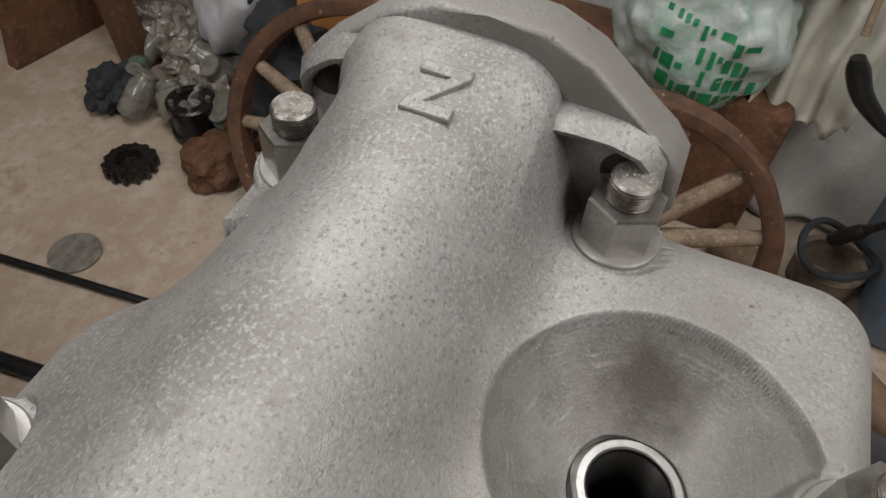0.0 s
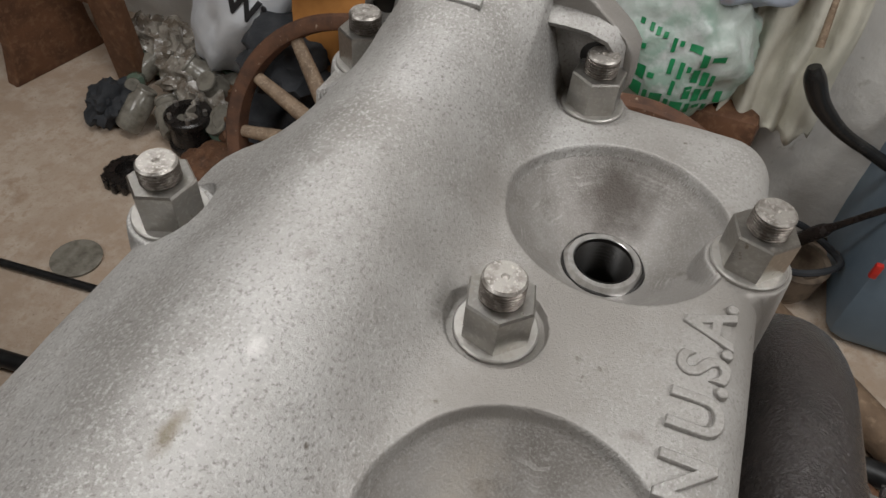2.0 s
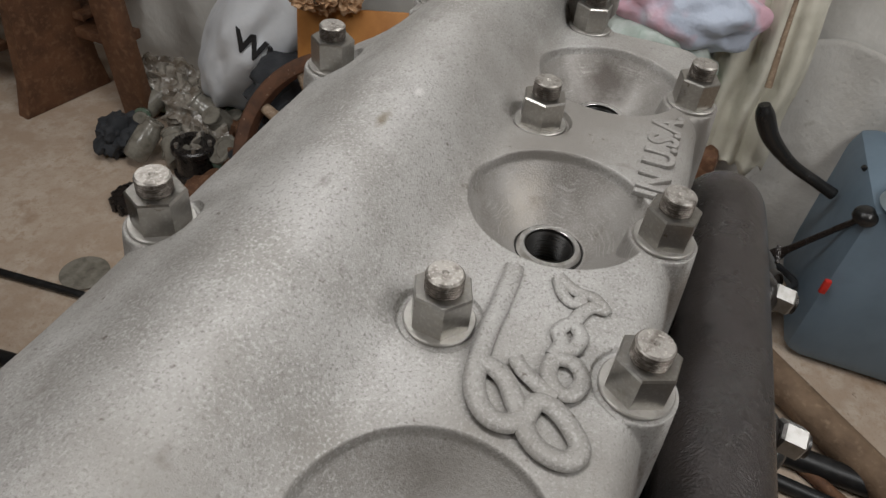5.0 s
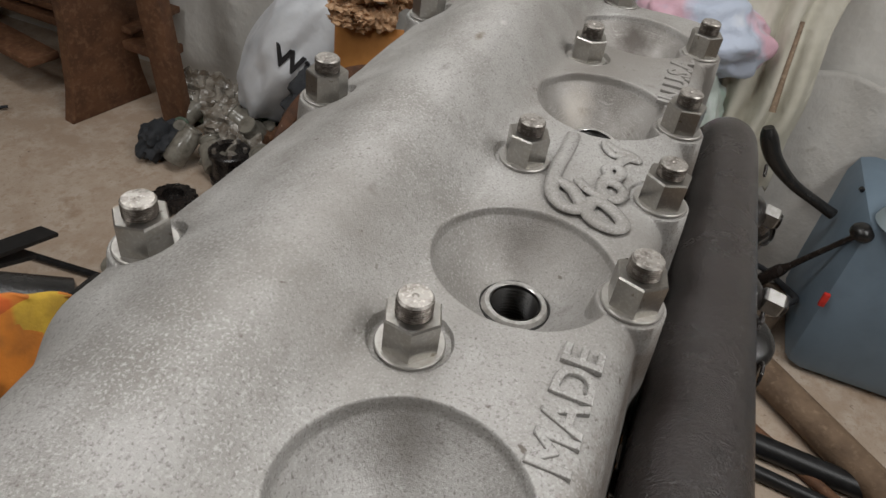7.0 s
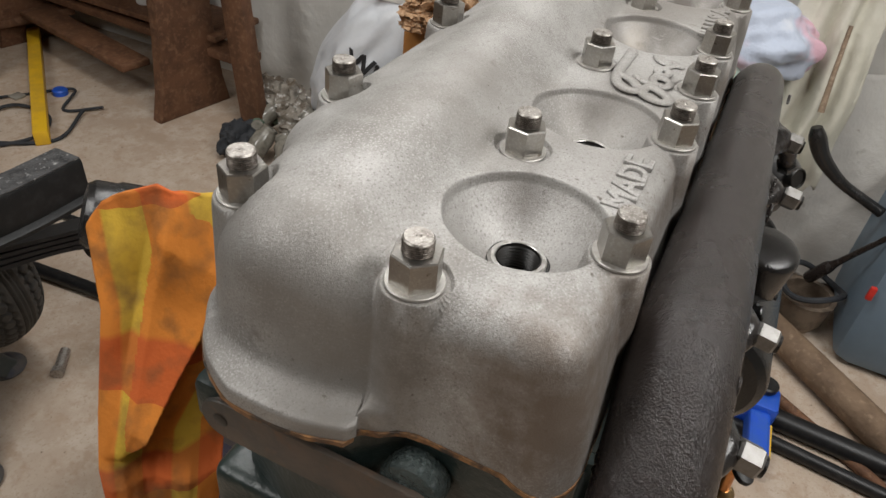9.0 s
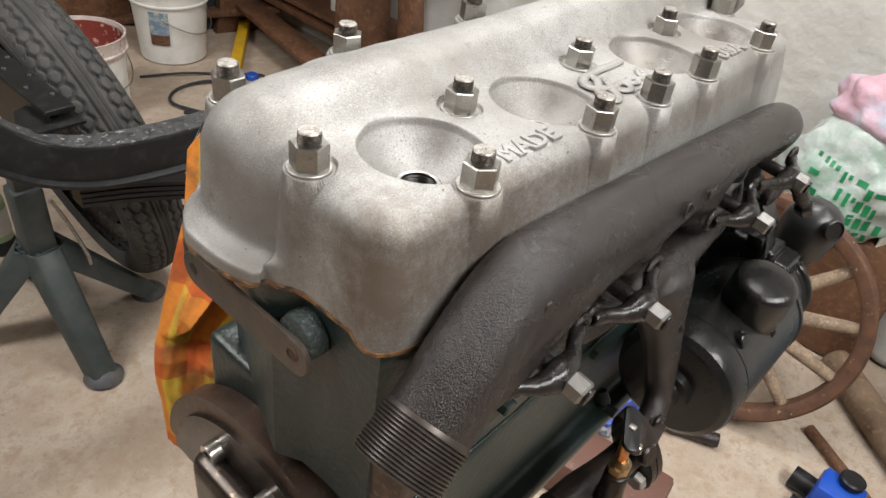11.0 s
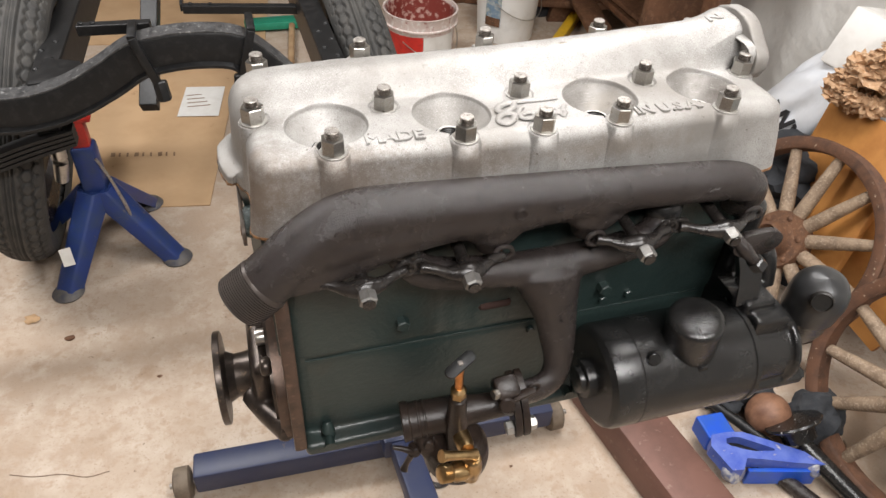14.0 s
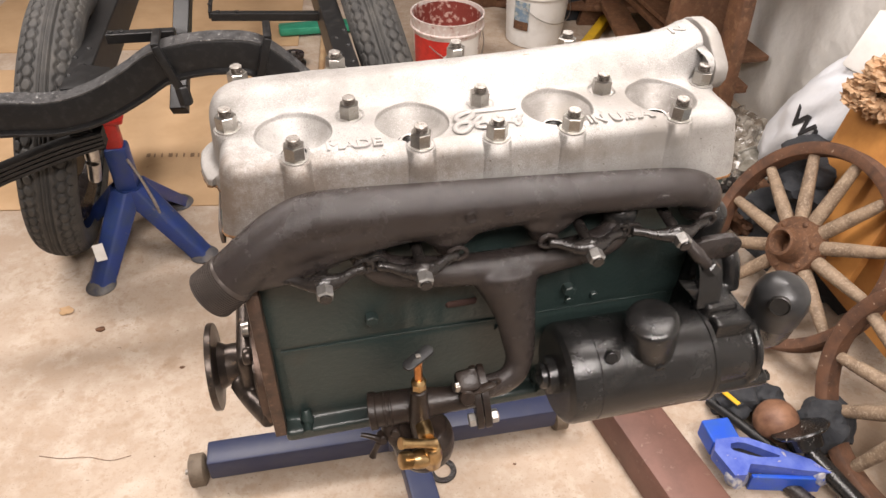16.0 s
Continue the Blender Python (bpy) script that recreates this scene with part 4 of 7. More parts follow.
block(bm, (-0.042, 0.030, ZS - 0.405), (-0.018, 0.155, ZS - 0.305), 0.012)
pipe(bm, [(-0.046, 0.056, ZS - 0.368, 0.013), (-0.030, 0.026, ZS - 0.368, 0.014), (-0.008, -0.008, ZS - 0.364, 0.016)], 16, 4)
rod(bm, (-0.018, 0.020, ZS - 0.285), (-0.030, 0.020, ZS - 0.285), 0.0105, seg=20, chamfer=0.002)
part("rear_main_cap", bm, CRANK, bell, "dark cast rear main bearing cap", cast=0.0022, rounds=6)
for yy, zz, long in ((0.141, -0.305, 0.012), (0.073, -0.296, 0.012)):
    bm = lathe(bmesh.new(), (-0.018, yy, ZS + zz), (-1, yy, ZS + zz), [(0.0095, 0), (0.0095, long), (0.0090, long + 0.0015), (0.0045, long + 0.0015), (0.004, long - 0.004), (0.0, long - 0.004)], 24, close=False)
    part("cap_screw", bm, CHROME, bell, "round steel cap screw", sharp=30)
bm = lathe(bmesh.new(), (-0.040, 0.098, ZS - 0.381), (-1, 0.098, ZS - 0.381),
           [(0.030, 0.0), (0.027, 0.008), (0.026, 0.022), (0.031, 0.031), (0.040, 0.0335), (0.0550, 0.0340), (0.0560, 0.035), (0.0560, 0.0410), (0.0550, 0.042), (0.020, 0.042), (0.018, 0.038), (0.0, 0.038)], 56, close=False)
crank = part("crankshaft_flange", bm, CRANK, engine, "dark oily crankshaft flange with bolt holes", sharp=30)
for k in range(4):
    a = math.pi / 4 + k * math.pi / 2
    # dark disc laid on the face, its colour stands for the hole's shade
    p = Vector((-0.0822, 0.098 + 0.040 * math.cos(a), ZS - 0.381 + 0.040 * math.sin(a)))
    part("flange_hole", lathe(bmesh.new(), p, p + Vector((-1, 0, 0)), [(0.0062, 0.0), (0.0055, 0.0003), (0.0, 0.0003)], 20, close=False), HOLE_DARK, crank, "dark disc for a bolt hole")

# ---- the engine: manifolds ----
AX, AZ = -0.0370, ZS - 0.0765  # axis of the exhaust log
bm = bmesh.new()
pipe(bm, [(-0.0160, -0.0450, ZS - 0.1120, 0.0235), (0.0000, -0.0435, ZS - 0.0985, 0.0235), (0.0180, -0.0415, ZS - 0.0835, 0.0235), (0.0390, -0.0390, ZS - 0.0695, 0.0235), (0.0600, AX, ZS - 0.0615, 0.0235), (0.0850, AX, ZS - 0.0590, 0.0230), (0.16, AX, ZS - 0.0615, 0.0218),
          (0.24, AX, ZS - 0.0650, 0.0208), (0.30, AX, ZS - 0.0680, 0.0202), (0.355, AX, ZS - 0.0715, 0.0198), (0.4120, AX, ZS - 0.0755, 0.0194), (0.4370, AX, ZS - 0.0810, 0.0190), (0.4510, AX + 0.003, ZS - 0.0910, 0.0185), (0.4560, AX + 0.010, ZS - 0.1085, 0.0175), (0.4560, AX + 0.020, ZS - 0.1215, 0.0165)], 32, 6)
for x, flare, low in ((0.033, 0.019, -0.122), (0.1890, 0.021, -0.112), (0.2840, 0.021, -0.112)):
    pipe(bm, [(x, AX, AZ + 0.006, flare), (x, AX, AZ - 0.010, flare * 0.88), (x, AX + 0.001, AZ - 0.024, flare * 0.76), (x, AX + 0.006, ZS + low + 0.004, 0.0165), (x, AX + 0.012, ZS + low, 0.0160)], 24, 4)
pipe(bm, [(0.004, -0.0415, ZS - 0.108, 0.0180), (0.030, -0.041, ZS - 0.103, 0.0210), (0.060, -0.040, ZS - 0.095, 0.0210), (0.095, -0.039, ZS - 0.083, 0.0205), (0.145, -0.0385, ZS - 0.076, 0.0190), (0.189, -0.038, ZS - 0.078, 0.0195), (0.24, -0.037, ZS - 0.075, 0.0180), (0.284, -0.037, ZS - 0.076, 0.0180), (0.33, -0.037, ZS - 0.073, 0.0170)], 18, 5)
pipe(bm, [(0.012, -0.0425, ZS - 0.099, 0.0200), (0.030, -0.0415, ZS - 0.087, 0.0215), (0.060, -0.0410, ZS - 0.0775, 0.0215), (0.10, -0.0400, ZS - 0.0730, 0.0212), (0.145, -0.0395, ZS - 0.0715, 0.0205), (0.19, -0.0390, ZS - 0.0725, 0.0200), (0.25, -0.0385, ZS - 0.0705, 0.0192), (0.30, -0.038, ZS - 0.0715, 0.0185)], 18, 5)
pipe(bm, [(0.160, -0.038, ZS - 0.082, 0.012), (0.189, -0.038, ZS - 0.094, 0.017), (0.212, -0.038, ZS - 0.082, 0.012)], 16, 4)
pipe(bm, [(0.260, -0.038, ZS - 0.082, 0.012), (0.284, -0.038, ZS - 0.094, 0.017), (0.310, -0.038, ZS - 0.082, 0.012)], 16, 4)
exhaust = part("exhaust_manifold", bm, IRON_GREY, engine, "grey-brown painted cast iron exhaust manifold", cast=0.0020, rounds=8)
# casting marks
for x, z, y in ((0.0512, -0.0594, -0.0600), (0.2026, -0.0624, -0.0604), (0.2363, -0.0656, -0.0602), (0.3863, -0.0686, -0.0600)):
    bm = bmesh.new()
    if x < 0.21:
        ring = [(x + 0.005 * math.cos(a), y + 0.0004, ZS + z + 0.005 * math.sin(a), 0.0009) for a in (2 * math.pi * k / 12 for k in range(13))]
        pipe(bm, ring, 6, 2)
    else:
        for k in range(4):
            px = x + 0.0035 * (k % 2) - 0.002 + (0.004 * (k // 2) if x > 0.3 else 0)
            pz = ZS + z + (0.004 * (k // 2) if x < 0.3 else 0.001 * (k % 2))
            pipe(bm, [(px, y + 0.0005, pz, 0.0009), (px + 0.0022, y + 0.0002, pz + 0.001, 0.0011), (px + 0.003, y + 0.0005, pz + 0.002, 0.0009)], 6, 2)
    part("casting_mark", bm, IRON_GREY, exhaust, "small raised casting mark")
# threaded outlet
p0, p1 = Vector((-0.0120, -0.0447, ZS - 0.1090)), Vector((-0.0330, -0.0462, ZS - 0.1245))
rows, n_thr = [(0.0230, -0.004)], 13
step = (p1 - p0).length / n_thr
for k in range(n_thr):
    rows += [(0.0246, step * k), (0.0246, step * (k + 0.35)), (0.0232, step * (k + 0.68))]
rows += [(0.0238, step * n_thr), (0.0222, step * n_thr + 0.001), (0.0195, step * n_thr + 0.001), (0.0190, step * n_thr - 0.02), (0.0, step * n_thr - 0.02)]
part("threaded_outlet", lathe(bmesh.new(), p0, p1, rows, 56, close=False), material("threaded_grey_iron", (0.075, 0.062, 0.055), 0.4, 0.55, [((0.06, 0.05, 0.045), 70, 0.4, 0.7, 4)]), exhaust, "grey threaded exhaust outlet", sharp=25)

# intake manifold
bm = bmesh.new()
pipe(bm, [(0.108, -0.016, ZS - 0.112, 0.016), (0.112, -0.030, ZS - 0.118, 0.0165), (0.130, -0.038, ZS - 0.132, 0.0155), (0.185, -0.040, ZS - 0.141, 0.0158), (0.250, -0.042, ZS - 0.143, 0.0172),
          (0.310, -0.040, ZS - 0.140, 0.0158), (0.352, -0.038, ZS - 0.130, 0.0155), (0.366, -0.030, ZS - 0.117, 0.0165), (0.370, -0.016, ZS - 0.111, 0.016)], 22, 6)
pipe(bm, [(0.2450, -0.040, ZS - 0.130, 0.012), (0.2450, -0.041, ZS - 0.138, 0.026), (0.2455, -0.0435, ZS - 0.148, 0.036), (0.2475, -0.049, ZS - 0.159, 0.0315), (0.2510, -0.054, ZS - 0.175, 0.0262), (0.2550, -0.060, ZS - 0.196, 0.0215), (0.2580, -0.067, ZS - 0.220, 0.0185),
          (0.2600, -0.074, ZS - 0.246, 0.0155), (0.2540, -0.080, ZS - 0.264, 0.0155), (0.2400, -0.084, ZS - 0.272, 0.0155), (0.2180, -0.085, ZS - 0.2745, 0.0155)], 22, 6, 0.72, up=(0, 1, 0))
intake = part("intake_manifold", bm, IRON_GREY, engine, "grey-brown painted cast intake manifold", cast=0.0020, rounds=8)
for x, y, z in ((0.2475, -0.0665, -0.1535), (0.2535, -0.0745, -0.1867)):
    part("cast_digit", pipe(bmesh.new(), [(x - 0.002, y, ZS + z - 0.003, 0.001), (x + 0.001, y - 0.001, ZS + z, 0.0012), (x - 0.001, y, ZS + z + 0.003, 0.001)], 6, 3), IRON_GREY, intake, "small raised casting mark")

# clamps that hold both manifolds
NUTS = [(0.0670, -0.0842, -0.1096), (0.1562, -0.0837, -0.1105), (0.3194, -0.0859, -0.1101), (0.4105, -0.0818, -0.1095)]
REACH = [(0.030, 0.105), (0.117, 0.1925), (0.2815, 0.356), (0.367, 0.448)]
for (x, y, z), (xa, xb) in zip(NUTS, REACH):
    bm = bmesh.new()
    za, zb = (ZS - 0.1075, ZS - 0.108)
    pipe(bm, [(xa, -0.056, za, 0.0050), (xa + 0.012, -0.060, za - 0.001, 0.0048), ((xa + x) / 2, -0.064, za - 0.002, 0.0052), (x - 0.010, -0.067, ZS + z, 0.0075), (x, -0.068, ZS + z, 0.0098),
              (x + 0.010, -0.067, ZS + z, 0.0075), ((xb + x) / 2, -0.064, zb - 0.001, 0.0052), (xb - 0.012, -0.060, zb, 0.0048), (xb, -0.056, zb, 0.0050)], 12, 4)
    clamp = part("manifold_clamp", bm, BLACK_OILY, engine, "black manifold clamp with a bright nut", cast=0.0013, rounds=4)
    for xe in (xa, xb):
        ring = [(xe + 0.0085 * math.cos(a), -0.0555, ZS - 0.1065 + 0.0070 * math.sin(a), 0.0022) for a in (2 * math.pi * k / 14 for k in range(15))]
        part("gland_ring", pipe(bmesh.new(), ring, 8, 2), IRON_GREY if xe in (xa, xb) and abs(xe - 0.11) > 0.02 and abs(xe - 0.36) > 0.02 else BLACK_OILY, clamp, "round gland ring")
    part("clamp_stud", rod(bmesh.new(), (x, -0.015, ZS + z + 0.006), (x, y - 0.004, ZS + z - 0.0015), 0.0055, seg=16), BLACK_OILY, clamp, "black stud")
    bm = hexagon(bmesh.new(), (x, y + 0.010, ZS + z + 0.001), (x, y - 0.0020, ZS + z - 0.001), 0.0138, 0.0014, 0.4)
    nut = part("clamp_nut", bm, NUT_DULL, clamp, "bright zinc-plated hexagon nut", sharp=25)
    part("stud_tip", lathe(bmesh.new(), (x, y - 0.0043, ZS + z - 0.001), (x, y - 1, ZS + z - 0.1), [(0.0046, -0.002), (0.0046, -0.0016), (0.0040, -0.0010), (0.0, -0.0010)], 20, close=False), STUD, nut, "stud tip")

# port domes of the intake between the exhaust lobes
for x in (0.110, 0.366):
    bm = lathe(bmesh.new(), (x, -0.026, ZS - 0.108), (x, -0.026, 10), [(0.019, 0), (0.019, 0.008), (0.015, 0.014), (0.008, 0.017), (0.0, 0.0175)], 28, close=False)
    part("port_dome", bm, BLACK, intake, "gloss black intake port dome")

# ---- the engine: carburettor ----
CARB = material("oily_brown_black_iron", (0.016, 0.0110, 0.0088), 0.36, 0.0, [((0.030, 0.020, 0.015), 60, 0.48, 0.72, 5)], [(300, 0.45, 0.001)], 0.08, 0.32)
C0, C1 = Vector((0.2120, -0.0885, ZS - 0.2800)), Vector((0.1000, -0.0780, ZS - 0.2910))
way = C1 - C0
BX, BY = 0.1500, -0.0920
bm = bmesh.new()
pipe(bm, [(*C0, 0.0150), (*(C0 + way * 0.12), 0.0132), (*(C0 + way * 0.35), 0.0145), (*(C0 + way * 0.52), 0.0170), (*(C0 + way * 0.66), 0.0180), (*(C0 + way * 0.85), 0.0182), (*C1, 0.0182)], 26, 5)
lathe(bm, (BX + 0.003, BY, ZS - 0.370), (BX + 0.003, BY, 10), [(0.008, 0), (0.020, 0.003), (0.029, 0.011), (0.0335, 0.021), (0.0340, 0.032), (0.0315, 0.046), (0.024, 0.058)], 36)
pipe(bm, [(0.1465, -0.0990, ZS - 0.2400, 0.0088), (0.1465, -0.1000, ZS - 0.262, 0.0095), (0.1470, -0.1020, ZS - 0.290, 0.0108), (0.1485, -0.1060, ZS - 0.315, 0.0098)], 18, 4)
pipe(bm, [(0.122, -0.075, ZS - 0.300, 0.012), (0.118, -0.086, ZS - 0.316, 0.010), (0.128, -0.094, ZS - 0.335, 0.010)], 14, 3)
carb = part("carburettor", bm, CARB, engine, "oily brown-black updraught carburettor with brass fittings", cast=0.0014, rounds=5)
part("air_horn", lathe(bmesh.new(), C1 - way.normalized() * 0.006, C1 + way, [(0.0190, 0), (0.0200, 0.0015), (0.0200, 0.0075), (0.0188, 0.0085), (0.0158, 0.0085), (0.0150, -0.010), (0.0, -0.010)], 36, close=False), CARB, carb, "open black air horn ring", sharp=30)
for back in (0.016, 0.022):
    part("horn_bead", lathe(bmesh.new(), C1 - way.normalized() * back, C1 + way, [(0.0180, 0), (0.0190, 0.001), (0.0190, 0.0025), (0.0180, 0.0035)], 36), CARB, carb)
# two flange plates bolted face to face
fn = Vector((1.0, -0.05, 0.09)).normalized()
fy = Vector((0, 0.585, 0.811))
fx = fy.cross(fn).normalized()
fy = fn.cross(fx)
mid_f = Vector((0.2150, -0.0895, ZS - 0.2830))
shape = []
for j in range(44):
    a = 2 * math.pi * j / 44
    shape.append(((0.0165 - 0.0040 * abs(math.sin(a)) ** 3) * math.cos(a), 0.0350 * math.sin(a)))
for shift in (-0.0078, 0.0006):
    m = Matrix.Translation(mid_f + fn * shift) @ Matrix((fx, fy, fn)).transposed().to_4x4()
    part("carburettor_flange", plate(bmesh.new(), shape, m, 0.0070, 0.0012), CARB, carb, "black two-bolt flange")
for sign, name in ((-1, "flange_bolt"),):
    p = mid_f + fy * 0.0235 * sign
    bolt = part(name, rod(bmesh.new(), p - fn * 0.016, p + fn * 0.0165, 0.0040, seg=14), ZINC, carb, "bright flange bolt")
    part("bolt_head", hexagon(bmesh.new(), p - fn * 0.0165, p - fn * 0.0082, 0.0132, 0.001, 0.2), WASHER, bolt, "bright hexagon bolt head", sharp=25)
    part("bolt_nut", hexagon(bmesh.new(), p + fn * 0.0080, p + fn * 0.0155, 0.0128, 0.001, 0.5), WASHER, bolt, "bright hexagon nut", sharp=25)
# throttle lever, stop and eye over the flange
lever = part("throttle_stop", block(bmesh.new(), (0.188, -0.0985, ZS - 0.2690), (0.2125, -0.0745, ZS - 0.2450), 0.005, Euler((radians(35), radians(-8), 0)).to_matrix().to_4x4()), CARB, carb, "black throttle stop casting")
part("lever_arm", bar(bmesh.new(), (0.200, -0.1000, ZS - 0.2600), (0.2270, -0.0960, ZS - 0.2570), 0.009, 0.0035, 0.001), CARB, lever)
ring = [(0.2275 + 0.0060 * math.cos(a), -0.0930, ZS - 0.2585 + 0.0050 * math.sin(a), 0.0018) for a in (2 * math.pi * k / 16 for k in range(17))]
part("lever_eye", pipe(bmesh.new(), ring, 8, 2), CARB, lever, "small black eye")
part("stop_screw", hexagon(bmesh.new(), (0.1835, -0.0955, ZS - 0.2530), (0.1900, -0.0940, ZS - 0.2540), 0.0095, 0.001, 0.3), ZINC, carb, "bright stop screw", sharp=25)
part("pivot_head", lathe(bmesh.new(), (0.197, -0.100, ZS - 0.2640), (0.194, -0.120, ZS - 0.2560), [(0.0085, 0), (0.0085, 0.005), (0.0070, 0.0065), (0.0, 0.0068)], 22, close=False), CARB, carb, "black pivot screw head", sharp=30)
# mixture needle with oval handle
TX, TY = 0.1465, -0.0985
needle = part("mixture_needle", rod(bmesh.new(), (TX, TY, ZS - 0.240), (TX, TY + 0.003, ZS - 0.198), 0.0042, seg=16), COPPER, carb, "copper-coloured mixture needle")
part("packing_nut", hexagon(bmesh.new(), (TX, TY, ZS - 0.2400), (TX, TY, ZS - 0.2310), 0.0130, 0.0012), BRASS, needle, "brass packing nut", sharp=25)
part("gland_collar", lathe(bmesh.new(), (TX, TY, ZS - 0.2320), (TX, TY, 10), [(0.0075, 0), (0.0075, 0.003), (0.0060, 0.005), (0.0045, 0.0065)], 24), BRASS, needle, "brass collar", sharp=30)
shape = [(0.0115 * math.copysign(1, math.cos(a)) + 0.0062 * math.cos(a), 0.0060 * math.sin(a)) for a in (2 * math.pi * (k + 0.5) / 32 for k in range(32))]
m = Matrix.Translation((TX, TY + 0.003, ZS - 0.1985)) @ Matrix.Rotation(radians(14), 4, "X") @ Matrix.Rotation(radians(30), 4, "Z")
handle = part("needle_handle", plate(bmesh.new(), shape, m, 0.0042, 0.0012), FRAME_BLACK, needle, "black oval needle handle")
part("handle_peg", block(bmesh.new(), (TX - 0.0024, TY + 0.0000, ZS - 0.1960), (TX + 0.0024, TY + 0.0048, ZS - 0.1930), 0.0006), STUD, handle, "square needle end")
# brass drain cock on the bowl
bm = lathe(bmesh.new(), (0.1200, -0.1380, ZS - 0.2690), (0.1560, -0.1340, ZS - 0.2860), [(0.0060, 0), (0.0062, 0.002), (0.0050, 0.006), (0.0044, 0.020), (0.0050, 0.036), (0.0060, 0.040)], 20)
cock = part("drain_cock", bm, BRASS, carb, "worn brass drain cock")
part("cock_body", lathe(bmesh.new(), (0.1540, -0.1330, ZS - 0.3250), (0.1530, -0.1350, ZS - 0.280), [(0.0050, 0), (0.0085, 0.002), (0.0092, 0.012), (0.0100, 0.014), (0.0100, 0.024), (0.0085, 0.027), (0.0085, 0.034), (0.0070, 0.036)], 24), BRASS, cock, "brass cock body", sharp=30)
rows = [(0.0062, 0), (0.0082, 0.001)]
for k in range(7):
    rows += [(0.0090, 0.0016 * k + 0.0015), (0.0080, 0.0016 * k + 0.0023)]
rows += [(0.0082, 0.0135), (0.0098, 0.017), (0.0102, 0.026), (0.0088, 0.030)]
part("cock_spout", lathe(bmesh.new(), (0.1195, -0.1400, ZS - 0.2960), (0.1530, -0.1340, ZS - 0.3100), rows, 24), BRASS, cock, "threaded brass spout", sharp=30)
part("cock_boss", lathe(bmesh.new(), (0.1490, -0.1080, ZS - 0.2870), (0.1490, -0.1350, ZS - 0.2820), [(0.0085, 0), (0.0085, 0.016), (0.0070, 0.021), (0.0, 0.022)], 22, close=False), BRASS, cock, "brass boss", sharp=30)
# choke lever and screws at the horn
bm = pipe(bmesh.new(), [(0.086, -0.0900, ZS - 0.3120, 0.0022), (0.097, -0.0930, ZS - 0.3150, 0.0030), (0.104, -0.0950, ZS - 0.3210, 0.0036), (0.099, -0.0960, ZS - 0.3360, 0.0030), (0.096, -0.0970, ZS - 0.3450, 0.0042)], 10, 5)
part("choke_lever", bm, CARB, carb, "black choke lever")
for x, z in ((0.1085, -0.3230), (0.1225, -0.3150)):
    part("body_screw", lathe(bmesh.new(), (x, -0.0860, ZS + z), (x - 0.01, -0.2, ZS + z + 0.02), [(0.0058, 0), (0.0058, 0.010), (0.0046, 0.012), (0.0, 0.0122)], 20, close=False), CARB, carb, "round black screw head", sharp=30)

# ---- the engine: generator, filler and front ----
GY, GZ = -0.0850, ZS - 0.2680
bm = lathe(bmesh.new(), (0.2960, GY, GZ), (1, GY, GZ), [(0.020, 0), (0.048, 0.0015), (0.0545, 0.006), (0.0565, 0.011), (0.0565, 0.034), (0.0558, 0.0345), (0.0558, 0.0355), (0.0565, 0.036), (0.0565, 0.164), (0.0578, 0.165), (0.0578, 0.170), (0.047, 0.171)], 64)
gen = part("generator", bm, BLACK, engine, "gloss black cylindrical generator", sharp=28)
bm = lathe(bmesh.new(), (0.2800, GY, GZ), (1, GY, GZ), [(0.010, 0), (0.0135, 0.001), (0.0145, 0.006), (0.0205, 0.007), (0.0215, 0.016), (0.024, 0.018)], 36)
part("bearing_cap", bm, BLACK, gen, "black stepped bearing cap", sharp=30)
bm = lathe(bmesh.new(), (0.3960, -0.0985, ZS - 0.2380), (0.3865, -0.1050, ZS - 0.177), [(0.0275, 0), (0.0282, 0.003), (0.0282, 0.0545), (0.0275, 0.0580), (0.0255, 0.0605), (0.0215, 0.0622), (0.010, 0.0632), (0.0, 0.0635)], 44, close=False)
part("cutout_cap", bm, BLACK, gen, "gloss black round cut-out cap", sharp=30)
for p, q, r in (((0.3960, -0.1180, ZS - 0.2330), (0.3965, -0.1300, ZS - 0.2340), 0.0060), ((0.3617, -0.1290, ZS - 0.2580), (0.3617, -0.1335, ZS - 0.2590), 0.0038), ((0.345, -0.105, ZS - 0.224), (0.343, -0.118, ZS - 0.216), 0.0065)):
    part("screw_head", rod(bmesh.new(), p, q, r, seg=16, chamfer=0.001), BLACK, gen, "black screw head")
bm = bmesh.new()
for k in range(3):
    rod(bm, (0.3440 + 0.002 * k, -0.106 - 0.003 * k, ZS - 0.226 + 0.003 * k), (0.3445 + 0.002 * k, -0.1085 - 0.003 * k, ZS - 0.2235 + 0.003 * k), 0.011 - 0.0022 * k, seg=18)
part("terminal_post", bm, BLACK, gen, "black terminal post")
bm = bmesh.new()
rod(bm, (0.459, GY, GZ), (0.520, GY, GZ), 0.0440, 0.0420, 40, 0.002)
rod(bm, (0.518, GY, GZ), (0.526, GY, GZ), 0.0480, seg=40, chamfer=0.001)
rod(bm, (0.459, GY - 0.034, GZ - 0.026), (0.545, GY - 0.034, GZ - 0.026), 0.0105, seg=18)
rod(bm, (0.459, GY - 0.010, GZ + 0.042), (0.530, GY - 0.010, GZ + 0.042), 0.0090, seg=18)
block(bm, (0.466, GY - 0.012, GZ + 0.030), (0.516, GY + 0.060, GZ + 0.052), 0.005)
part("drive_end", bm, BLACK, gen, "black cast drive end with lugs", cast=0.0020, rounds=3)
part("through_bolt", hexagon(bmesh.new(), (0.543, GY - 0.034, GZ - 0.026), (0.551, GY - 0.034, GZ - 0.026), 0.0125), BLACK, gen, "black bolt head", sharp=25)

